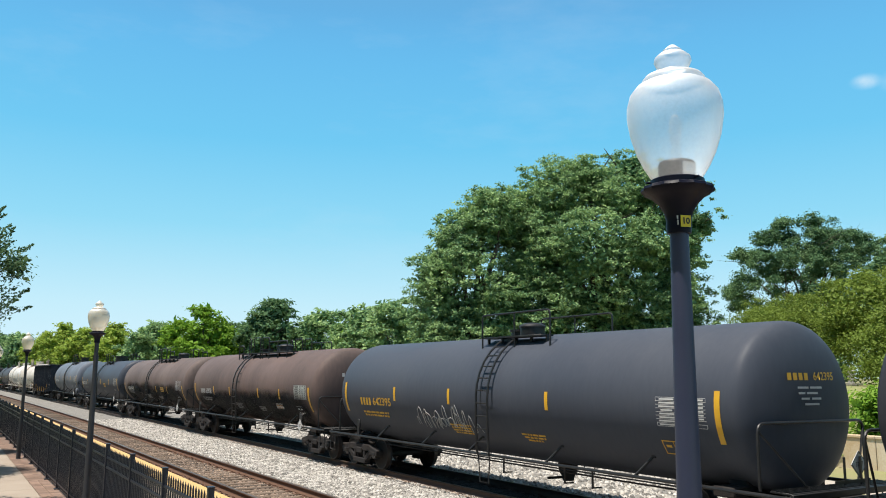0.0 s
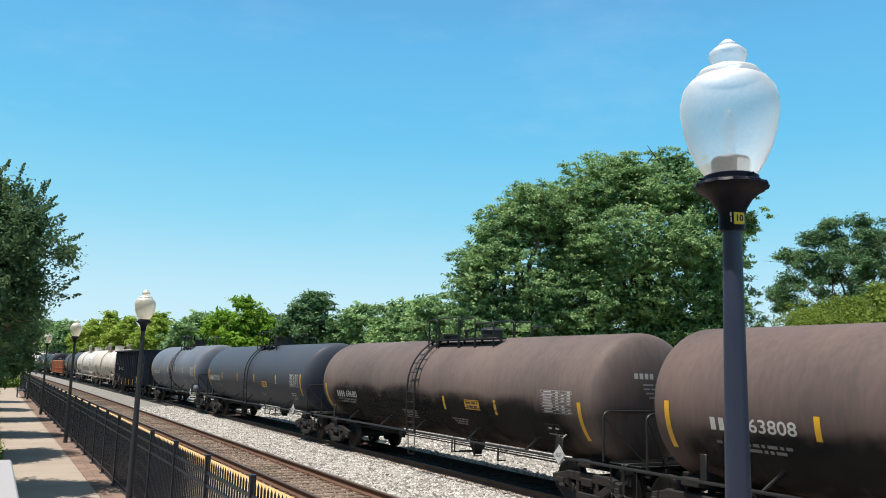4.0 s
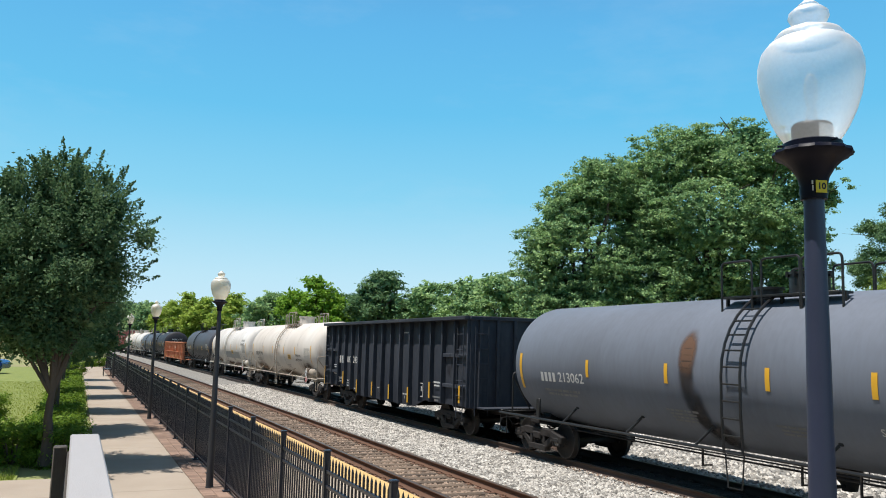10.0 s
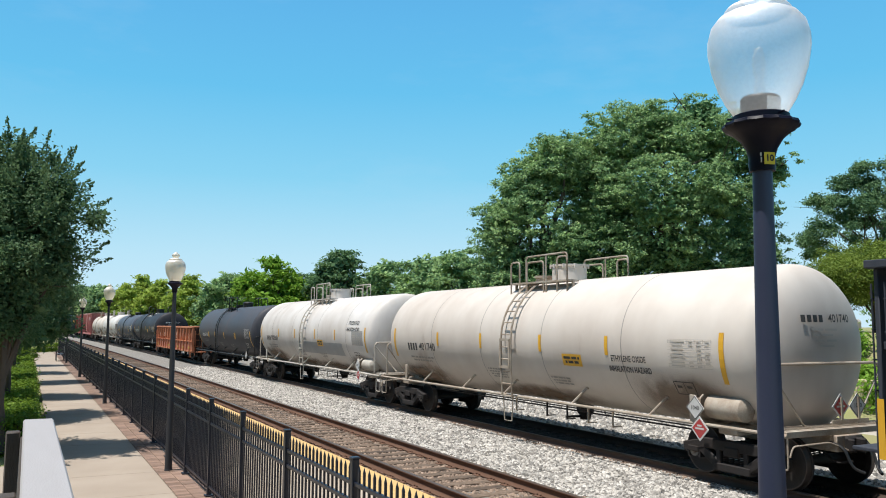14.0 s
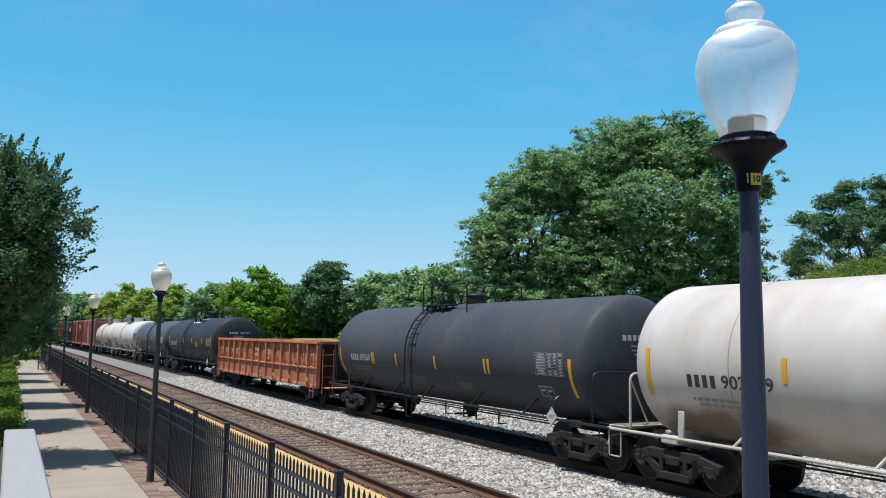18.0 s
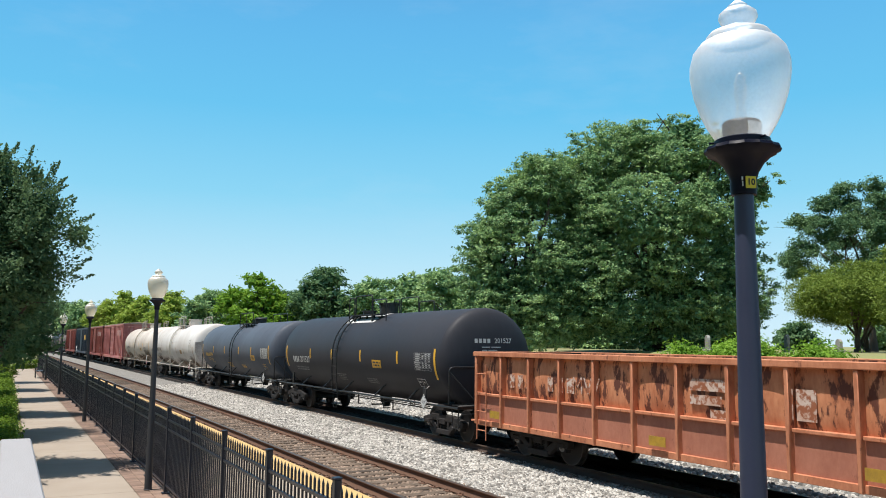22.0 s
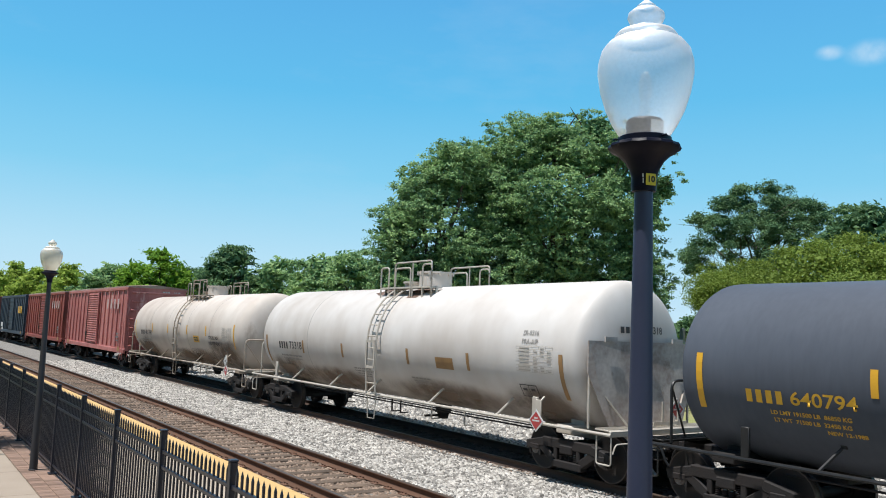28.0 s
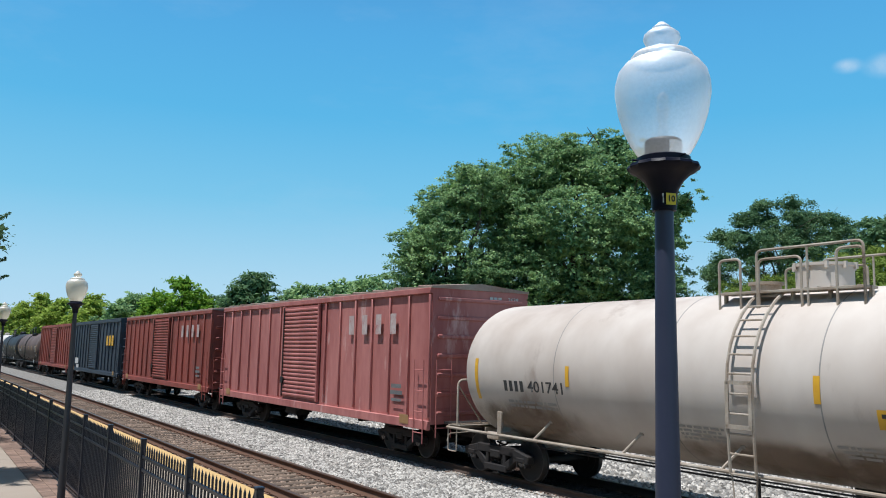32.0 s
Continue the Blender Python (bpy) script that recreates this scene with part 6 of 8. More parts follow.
def gondola_marks(car, half):
    flat_bars(car, [(k * 0.25, 0, 0.13, 0.3) for k in (-1, 0, 1)], half - 2.22, 1.98, M_MARK_W, x=-1.424, name="owner_mark")
    flat_text(car, "100", 0.36, half - 3.14, 1.98, M_MARK_W, x=-1.424, bold=0.006)
    flat_text(car, "243", 0.36, half - 3.98, 1.98, M_MARK_W, x=-1.424, bold=0.006)
    flat_text(car, "LD LIMIT", 0.11, half - 2.1, 1.2, M_MARK_W, x=-1.424, bold=0.002)
    flat_text(car, "LT WT", 0.11, half - 2.06, 1.06, M_MARK_W, x=-1.424, bold=0.002)
    flat_bars(car, [(0, 0, 0.2, 0.07), (0, -0.14, 0.17, 0.07)], half - 2.46, 1.23, M_MARK_W, x=-1.424)
    flat_bars(car, [(-0.06, 0, 0.13, 0.045), (0.08, 0, 0.08, 0.045), (-0.08, -0.1, 0.06, 0.045), (0.05, -0.1, 0.1, 0.045), (-0.04, -0.2, 0.16, 0.045), (0.1, -0.2, 0.08, 0.045)], half - 3.1, 1.14, M_MARK_W, x=-1.424)
    flat_bars(car, [(-0.1, 0, 0.2, 0.045), (0.1, 0, 0.14, 0.045), (0, -0.08, 0.3, 0.04), (-0.12, -0.36, 0.16, 0.04), (0.08, -0.36, 0.18, 0.04)], half - 1.3, 1.72, M_MARK_W, x=-1.424)
    flat_bars(car, [(-0.04, 0, 0.03, 0.05), (0.05, 0, 0.1, 0.05)], half - 4.0, 0.86, M_MARK_W, x=-1.424)
    flat_bars(car, [(-0.2, 0, 0.03, 0.44), (0.2, 0, 0.03, 0.44), (0, 0.21, 0.42, 0.03), (0, -0.21, 0.42, 0.03), (-0.07, 0.04, 0.03, 0.16), (0.08, 0.04, 0.07, 0.16)], -half + 3.6, 1.2, M_MARK_W, name="test_box")
    flat_bars(car, [(0, 0, 0.5, 0.05), (0, -0.1, 0.42, 0.05)], -half + 2.3, 1.5, M_MARK_W)
    flat_bars(car, [(0, 0, 0.6, 0.05), (0, -0.1, 0.3, 0.05)], -half + 2.3, 1.05, M_MARK_G)
    flat_bars(car, [(-0.13, 0, 0.13, 0.045), (0.03, 0, 0.13, 0.045), (0.2, 0, 0.16, 0.045)], -half + 5.0, 3.05, M_MARK_T, x=-1.424)
    flat_bars(car, [(-0.1, 0, 0.2, 0.05), (0.12, 0, 0.16, 0.05), (0, -0.12, 0.02, 0.12)], half - 6.9, 1.05, M_MARK_T, x=-1.424)
    flat_bars(car, [(-0.1, 0, 0.16, 0.05), (0.12, 0, 0.2, 0.05), (0, -0.12, 0.02, 0.12)], -half + 5.0, 0.98, M_MARK_T, x=-1.424)


M_FADED = mat("flaked_white_paint", (0.75, 0.62, 0.53), 0.8, 0, (0.55, 0.3, 0.2), 0.9, 3, 20, 0.1, fleck=(0.3, 0.1, 0.045), fleck_at=0.47, fleck_scale=7)


def orange_marks(car, half):
    flat_bars(car, [(k * 0.34, 0, 0.2, 0.3) for k in range(3)] + [(1.5 + k * 0.34, 0, 0.2, 0.3) for k in range(3)], half - 1.6, 1.75, M_FADED, name="owner_mark")
    flat_text(car, "MW", 0.5, half - 4.3, 1.75, M_FADED)
    flat_bars(car, [(0, 0.1, 0.9, 0.2), (-0.1, -0.15, 0.7, 0.16), (0.2, -0.36, 0.4, 0.14)], half - 7.6, 1.85, M_FADED, name="flaked_mark")
    flat_bars(car, [(-0.2, 0, 0.14, 0.46), (0.1, 0, 0.34, 0.46)], half - 9.35, 1.75, M_FADED, name="flaked_mark")
    flat_bars(car, [(0, 0, 0.62, 0.36)], -half + 2.55, 1.35, M_MARK_G, name="notice_board")
    flat_bars(car, [(-0.15, 0, 0.24, 0.3), (0.15, 0, 0.24, 0.3)], -half + 2.55, 1.35, M_IRON, x=-1.44, name="notice_text")


M_ROOFTAN = mat("weathered_roof_steel", (0.42, 0.34, 0.28), 0.75, 0.0, (0.3, 0.16, 0.13), 0.9, 1.5, 14, 0.2)
M_BOXLETTER = mat("worn_letter_paint", (0.62, 0.55, 0.52), 0.7, 0, (0.45, 0.25, 0.24), 0.8, 4, 20, 0.0, fleck=(0.4, 0.17, 0.17), fleck_at=0.58, fleck_scale=5)


def boxcar_marks(number, tag):
    def fn(car, half):
        flat_bars(car, [((k - 1.5) * 0.78, 0, 0.3, 0.52) for k in range(4)], -half + 2.9, 3.3, M_BOXLETTER, x=-1.5, name="owner_mark")
        flat_bars(car, [(0, 0, 0.5, 0.1), (0, -0.16, 0.6, 0.1), (0, -0.34, 0.5, 0.07)], -half + 1.5, 1.75, M_MARK_G, x=-1.5)
        part("head_text", bars_mesh([(-0.32, 0, 0.1, 0.12), (-0.19, 0, 0.1, 0.12), (-0.06, 0, 0.1, 0.12)], M_MARK_W), None, car, at=pose(0.62, -half - 0.03, 3.93, 90, 0, 0))
        part("head_number", text_mesh(number, 0.17, M_MARK_W, 0.002), None, car, at=pose(0.98, -half - 0.03, 3.93, 90, 0, 0))
    return fn


def blue_marks(car, half):
    flat_bars(car, [((k - 1) * 0.75, 0, 0.5, 0.6) for k in range(3)], -half + 2.6, 2.9, M_YELLOW, x=-1.5, name="owner_mark")
    flat_bars(car, [(0, 0, 1.2, 0.4), (0.4, -0.5, 0.9, 0.5)], half - 2.0, 1.5, M_MARK_W, x=-1.5, name="sprayed_paint")


W1040 = (("1040", M_MARK_K, None, 0.0), ("", M_RED, M_MARK_W, -0.36))
LONG_RAIL = dict(ahead=0.92, walk=1.25, dome_at=-0.19, rails=((0.96, -1.54, 0.50),))
# place of the front and rear stripes along the line at the start, then the look of each car
TRAIN = [
    ("tank", -7.6, 5.8, -0.4, dict(label="black tank car with yellow reflective stripes", paint=M_BLACK, low_shell=0.95, number="642381", mark=M_MARK_Y, **LONG_RAIL)),
    ("tank", 8.67, 22.18, 14.94, dict(label="dark charcoal tank car with yellow lettering and a chalk scrawl", paint=M_CHAR, low_shell=0.95, number="642395", **LONG_RAIL, mark=M_MARK_Y, faint=M_MARK_Y, marks=(0.222, 0.42, 0.69), table=M_MARK_W, extra=(scrawl(-1.4, -0.66, 2.7, 0.56, 4, M_GRAFFITI),))),
    ("tank", 25.03, 38.57, 32.36, dict(label="rust-brown tank car with long top railings", paint=M_BROWN, number="63808", low_shell=0.94, stripe_v=-0.2, ahead=1.72, walk=4.09, dome_at=1.43, rails=((1.66, 1.09, 0.30), (0.38, 0.16, 0.58), (-0.19, -0.96, 0.59), (-1.22, -1.92, 0.56), (-1.95, -3.84, 0.37)), marks=(0.217, 0.381, 0.637, 0.802), table_ground=M_TABLE_GREEN, table=M_MARK_K, notice=0.785, notice_v=-0.36, notice_paint=M_MARK_W, extra=(blots(M_RESIDUE_SHADE, (-4.8, -1.3, 4.6, 2.3), (-2.6, -1.25, 5.0, 2.3), (0.2, -1.2, 6.0, 2.4), (2.8, -1.2, 5.4, 2.5), (4.9, -1.2, 4.4, 2.5)),))),
    ("tank", 40.97, 54.84, 48.11, dict(label="faded brown tank car with grimy lower shell darkened by painted shade", paint=M_BROWN2, number="68680", low_shell=0.93, stripe_v=-0.35, marks=(0.6, 0.775), ahead=0.40, walk=3.17, dome_at=1.61, rails=((0.32, -0.13, 0.55), (-0.26, -1.34, 0.58), (-1.41, -2.18, 0.52), (-2.21, -3.07, 0.36)), size=0.31, mark_v=-0.42, notice=0.7, extra=(blots(M_RESIDUE_SHADE, (-5.2, -1.2, 3.6, 2.7), (-3.6, -1.2, 5.2, 2.6), (-0.9, -1.15, 5.8, 2.7), (2.2, -1.2, 5.6, 2.6), (4.9, -1.2, 4.6, 2.6)),))),
    ("tank", 57.52, 71.79, 64.43, dict(label="slate-black tank car with a yellow notice panel", paint=M_CHAR, number="251221", low_shell=0.945, stripe_v=-0.1, ahead=0.79, walk=1.45, dome="drum", dome_at=0.34, rails=((0.77, 0.13, 0.55), (-0.06, -1.02, 0.59), (-1.09, -2.05, 0.37)), mark_at=0.2, size=0.34, notice=0.68, marks=(0.19, 0.386, 0.577, 0.792))),
    ("tank", 75.21, 88.41, 81.02, dict(label="grey tank car with a brown stain beside its ladder", paint=M_GREY, number="213062", head_v=0.32, brake_wheel=True, dome="drum", dome_r=0.34, ahead=0.92, walk=1.65, dome_at=0.31, rails=((0.90, 0.16, 0.59), (-0.06, -0.90, 0.59), (-0.93, -1.73, 0.55)), reservoir=True, extra=(blots(M_SMEAR, (-0.46, -0.15, 0.5, 1.7), (-0.3, -0.85, 0.56, 1.5), (0.0, -1.35, 0.8, 1.0)), blots(M_SPILL, (-0.46, 0.42, 0.6, 1.1)), stencil("SR-8754", 0.78, -0.72, 0.17)), marks=(0.222, 0.422, 0.613, 0.762))),
    ("black_gondola", 91.35, 105.79, 0.00, {}),
    ("tank", 108.58, 122.07, 115.24, dict(label="cream tank car with black lettering and white iron railings", paint=M_CREAM, number="401740", mark=M_MARK_K, faint=M_MARK_K2, table=M_MARK_F, iron=M_BEIGE_IRON, dome="drum", dome_paint=M_CREAM, reservoir=True, head=0.68, welds=(-0.6, -0.2, 0.2, 0.6), notice=0.686, placards=W1040, extra=(blots(M_GRIME, (-5.4, -1.45, 4.4, 1.5), (5.6, -1.3, 3.6, 1.9), (0.5, -1.6, 6.0, 1.1)), hazard_words(0.822, -0.28, 0.17)))),
    ("tank", 124.61, 138.13, 131.40, dict(label="white tank car with a grey overpainted patch and hazard lettering", paint=M_WHITE, number="902869", mark=M_MARK_K, faint=M_MARK_K2, table=M_MARK_F, table_ground=M_GREYPATCH, iron=M_WHITE_IRON, dome="drum", dome_paint=M_WHITE, reservoir=True, welds=(-0.7, -0.25, 0.25, 0.7), notice=0.644, placards=W1040, extra=(blots(M_GRIME, (-5.4, -1.4, 4.4, 1.6), (-1.0, -1.6, 5.0, 1.2), (5.8, -1.45, 3.4, 1.6), (2.6, -1.65, 5.0, 1.1)), grey_patch(-1.0, 4.4, -0.84, -0.34, M_GREYPATCH), hazard_words(0.915, 0.42, 0.19)))),
    ("tank", 140.47, 153.67, 147.98, dict(label="patchy black tank car with doubled yellow stripes", paint=M_PATCHY, number="69560", low_shell=0.968, stripe_v=-0.24, ahead=0.46, walk=1.12, dome_at=1.18, rails=((0.45, -0.06, 0.59), (-0.13, -0.77, 0.59), (-0.80, -2.18, 0.53)), marks=(0.208, 0.219, 0.346, 0.537, 0.738, 0.752))),
    ("orange_gondola", 155.90, 171.95, 0.00, {}),
    ("tank", 174.17, 187.31, 181.49, dict(label="matt black tank car with a yellow notice and pale lettering", paint=M_MATT, number="201527", low_shell=0.968, top_plate=True, ahead=0.40, walk=2.11, dome="drum", dome_r=0.32, dome_at=1.12, rails=((0.38, -0.10, 0.59), (-0.22, -1.66, 0.63), (-1.73, -2.82, 0.44)), size=0.34, mark_at=0.8, notice_v=0.1, notice=0.698, marks=(0.222, 0.396, 0.599, 0.817))),
    ("tank", 190.00, 203.27, 196.25, dict(label="dark grey tank car with yellow lettering and pale top", paint=M_SLATE, low_shell=0.95, number="640794", spelled=True, size=0.28, mark_at=0.76, **LONG_RAIL, mark=M_MARK_Y, faint=M_MARK_Y, table_ground=M_MARK_W, table=M_MARK_K, notice=0.8, mark_v=-0.34, marks=(0.2, 0.393, 0.612, 0.784), extra=(stencil("LD LMT 191500 LB  86850 KG", 0.13, -0.57, 0.092, M_MARK_Y), stencil("LT WT  71500 LB  32450 KG", 0.13, -0.69, 0.092, M_MARK_Y), stencil("NEW 12-1988", 0.165, -0.81, 0.092, M_MARK_Y)))),
    ("tank", 206.32, 220.07, 213.08, dict(label="white tank car with rusty top fittings and a head shield", paint=M_WHITE, number="73318", mark=M_MARK_K, faint=M_MARK_K2, table=M_MARK_F, iron=M_WHITE_IRON, dome="drum", dome_paint=M_CREAM, stripe=M_OLDYELLOW, notice=0.725, notice_paint=M_OLDYELLOW, placards=(("", M_RED, M_MARK_W, 0.0),), marks=(0.195, 0.374, 0.615, 0.79), welds=(0.55,), stripe_v=-0.26, extra=(blots(M_GRIME, (-5.7, -1.4, 3.4, 1.8), (6.1, -1.4, 2.8, 1.8), (-2.6, -1.45, 6.0, 1.5), (2.8, -1.45, 6.0, 1.5)), rust_streak(0.455, 1.5, 1.45, 2.1, M_STAIN, 5), rust_streak(0.56, 0.9, 1.3, 2.1, M_STAIN, 6), stencil("SR-9316", 0.936, 0.38, 0.135, M_MARK_K2), stencil("FRA-AIP", 0.936, 0.21, 0.135, M_MARK_K2), head_guard))),
    ("tank", 223.07, 236.29, 229.50, dict(label="grimy cream tank car with orange stripes and hazard lettering", paint=M_TAN, number="401741", head_v=0.14, mark=M_MARK_K, faint=M_MARK_K2, table=M_MARK_F, iron=M_BEIGE_IRON, dome="drum", dome_paint=M_TAN, head=0.68, welds=(-0.6, -0.2, 0.2, 0.6), notice=0.686, placards=W1040, extra=(blots(M_GRIME, (-5.2, -1.35, 4.6, 1.8), (5.4, -1.2, 4.2, 2.3), (0.5, -1.5, 6.0, 1.5), (2.8, -1.45, 5.0, 1.6)), hazard_words(0.838, -0.28, 0.17)))),
    ("boxcar", 238.15, 253.37, 0.00, dict(label="faded pinkish-red boxcar with a corrugated door and white letters", paint=M_BOX_PINK, roof=M_ROOFTAN, extra=(boxcar_marks("3638", 1),))),
    ("boxcar", 254.90, 270.30, 0.00, dict(label="dark red boxcar with a corrugated door and white letters", paint=M_BOX_RED, roof=M_ROOFTAN, extra=(boxcar_marks("3612", 2),))),
    ("boxcar", 271.85, 287.20, 0.00, dict(label="dark blue boxcar with yellow letters and pale sprayed paint", paint=M_BOX_BLUE, extra=(blue_marks,))),
    ("boxcar", 288.75, 304.10, 0.00, dict(label="weathered red boxcar far down the train", paint=M_BOX_RED)),
]
FAR_CARS = [(M_BROWN, "brown tank car far down the train"), (M_BLACK, "black tank car far down the train"), (M_WHITE, "white tank car far down the train"), (M_GREY, "grey tank car far down the train"), (M_WHITE, "white tank car far down the train"), (M_BLACK, "black tank car far down the train"), (M_BROWN, "brown tank car far down the train"), (M_GREY, "grey tank car far down the train"), (M_WHITE, "white tank car far down the train"), (M_SLATE, "slate tank car far down the train"), (M_WHITE, "white tank car far down the train"), (M_BLACK, "black tank car far down the train")]
CARS = []


def lower_shell(car, k):
    """The older tanks stand a little lower: everything over the sills is drawn down."""
    still = Matrix.Identity(4)
    for o in [*car.children, *[q for p in car.children for q in p.children]]:
        if o.type == "MESH" and o.data.users == 1 and o.matrix_basis == still and o.parent.matrix_basis in (still, car.matrix_basis):
            for v in o.data.vertices:
                if v.co.z > 0.95:
                    v.co.z = 0.95 + (v.co.z - 0.95) * k


def build_train():
    for i, (kind, front, rear, ladder, spec) in enumerate(TRAIN):
        mid, length = (front + rear) / 2, rear - front
        spec = dict(spec, length=length, seed=20 + i)
        if kind == "tank":
            car = tank_car(dict(spec, ladder=ladder - mid))
            if spec.get("low_shell"):
                lower_shell(car, spec["low_shell"])
        elif kind == "black_gondola":
            car = gondola(dict(spec, label="black ribbed gondola car with white numbers and yellow marks", top=3.5, low=0.62, truck_low=0.88, ribs=17, panel_in=0.07, chord=0.11, paint=M_GONDOLA, iron=M_GONDOLA, side_bars=((2.35, "ends"), (1.45, "ends")), marks=(0.004, 0.1875, 0.3125, 0.4375, 0.5625, 0.6875, 0.8125, 0.965), mark_up=0.36, mark_h=0.5, mark_w=0.1, extra=(gondola_marks,)))
        elif kind == "orange_gondola":
            car = gondola(dict(spec, label="rusty orange gondola car with flaking paint and ribbed sides", top=2.4, low=0.64, truck_low=0.66, end_in=0.55, ribs=15, panel_in=0.06, paint=M_ORANGE_RIB, panel=M_ORANGE, foot=(1.36, M_ORANGE_LOW), iron=M_ORANGE_RIB, side_bars=((1.38, "all"),), marks=(0.06, 0.4, 0.53, 0.66, 0.79, 0.93), mark_up=0.28, mark_h=0.17, mark_w=0.42, mark_paint=M_MARK_D, extra=(orange_marks,)))
        else:
            car = boxcar(spec)
        CARS.append((car, mid))
    s = 305.7
    for i, (paint, label) in enumerate(FAR_CARS):
        half = 6.7
        CARS.append((tank_car(dict(label=label, paint=paint, number=str(6400 + i * 37), length=13.4, ladder=0.0, seed=60 + i, iron=M_WHITE_IRON if paint is M_WHITE else M_IRON, mark=M_MARK_K if paint is M_WHITE else M_MARK_W)), s + half + 1.45))
        s += 16.3


build_train()


# ---- trees, hedges ----
def crown_mesh(name, lobes, clumps, leaves, spread, leaf, material, seed, fill=0.35, flat=0.6, core=0, square=1.0, up=0.7, core_lobes=None, crest=0.0):
    """A crown of leaves in clumps over uneven lobes (x, y, z, rx, ry, rz), with larger leaves deep inside."""
    rng = np.random.default_rng(seed)
    lobes = np.array(lobes, float)
    weight = (lobes[:, 3] * lobes[:, 4] + lobes[:, 4] * lobes[:, 5] + lobes[:, 3] * lobes[:, 5])
    pick = rng.choice(len(lobes), clumps + core, p=weight / weight.sum())
    if core_lobes is not None:
        pick[clumps:] = len(lobes) + rng.integers(0, len(core_lobes), core)
        lobes = np.vstack([lobes, np.array(core_lobes, float)])
    d = rng.normal(size=(clumps + core, 3))
    d /= np.linalg.norm(d, axis=1, keepdims=True)
    if square != 1.0:
        d = np.sign(d) * np.abs(d) ** square
        d /= np.maximum(np.abs(d).max(1), 0.8)[:, None]
    # the leaves of a bough gather over its crest and leave its underside open
    d[:clumps, 2] = np.where(rng.random(clumps) < crest, np.abs(d[:clumps, 2]) * 1.15 + 0.1, d[:clumps, 2])
    r = (fill + (1 - fill) * rng.random(clumps + core) ** 0.35)[:, None] * rng.uniform(0.86, 1.1, (clumps + core, 1))
    r[clumps:] *= 0.72 if core_lobes is None else 0.82
    centre = lobes[pick, :3] + d * r * lobes[pick, 3:]
    n = clumps * leaves
    which = np.concatenate([np.repeat(np.arange(clumps), leaves), np.arange(clumps, clumps + core)])
    k = rng.normal(size=(n + core, 3)) * spread * np.array([1, 1, flat]) * rng.uniform(0.6, 1.4, clumps + core)[which][:, None]
    p = centre[which] + k
    nrm = d[which] * 0.4 + rng.normal(size=(n + core, 3)) * 0.55 + np.array([0, 0, up])
    nrm /= np.linalg.norm(nrm, axis=1, keepdims=True)
    t = np.cross(nrm, rng.normal(size=(n + core, 3)))
    t /= np.linalg.norm(t, axis=1, keepdims=True)
    b = np.cross(nrm, t)
    s = (leaf * rng.uniform(0.6, 1.35, n + core))[:, None]
    s[n:] *= 2.6 if core_lobes is None else 1.9
    w = s * 0.5
    bend = nrm * s * 0.12
    v = np.stack([p - t * s * 0.5 - bend, p + b * w * 0.5, p + t * s * 0.5 - bend, p - b * w * 0.5], 1).reshape(-1, 3)
    return from_arrays(name, v, np.arange(4 * (n + core)).reshape(-1, 4), material)


def boughs(lobes, n, size, seed):
    """Flat leafy boughs that stand out over the surface of the large lobes."""
    rnd = random.Random(seed)
    weights = [l[3] * l[4] + l[4] * l[5] + l[3] * l[5] for l in lobes]
    out = []
    for _ in range(n):
        l = rnd.choices(lobes, weights)[0]
        d = Vector((rnd.gauss(0, 1), rnd.gauss(0, 1), rnd.gauss(0, 1))).normalized()
        k, s = rnd.uniform(0.72, 1.02), size * rnd.uniform(0.5, 1.4)
        out.append((l[0] + d.x * l[3] * k, l[1] + d.y * l[4] * k, l[2] + d.z * l[5] * k, s, s * rnd.uniform(0.8, 1.2), s * rnd.uniform(0.36, 0.66)))
    return out


def trunk_mesh(height, radius, limbs, seed, material, lean=0.0, start=0.35):
    """A tapered trunk that splits into bent limbs."""
    rnd = random.Random(seed)
    bm = bmesh.new()
    top = Vector((lean, 0, height))
    pts = [Vector((lean * (k / 6) ** 2 + rnd.uniform(-0.05, 0.05) * radius * 4, rnd.uniform(-0.05, 0.05) * radius * 4, height * k / 6)) for k in range(7)]
    tube(bm, pts, [radius * (1.35 if k == 0 else 1 - 0.11 * k) for k in range(7)], 10)
    for (tx, ty, tz, r) in limbs:
        f = rnd.uniform(start, 0.8)
        a = Vector((lean * f * f, 0, height * f))
        b = Vector((tx, ty, tz))
        mid = a.lerp(b, 0.5) + Vector((rnd.uniform(-0.1, 0.1), rnd.uniform(-0.1, 0.1), 0.12)) * (b - a).length
        path = [a, a.lerp(mid, 0.55) + Vector((0, 0, 0.03 * height)), mid, mid.lerp(b, 0.55) + Vector((rnd.uniform(-0.2, 0.2), rnd.uniform(-0.2, 0.2), 0.1)), b]
        tube(bm, path, [r, r * 0.85, r * 0.65, r * 0.42, r * 0.15], 7)
        for q in range(3):
            c = mid.lerp(b, 0.3 * q + 0.1)
            e = c + Vector((rnd.uniform(-1, 1), rnd.uniform(-1, 1), rnd.uniform(0.1, 0.9))) * (b - a).length * 0.3
            tube(bm, [c, c.lerp(e, 0.5) + Vector((0, 0, 0.08)), e], [r * 0.4, r * 0.25, r * 0.08], 5)
    return mesh_of(bm, "trunk", material, True)


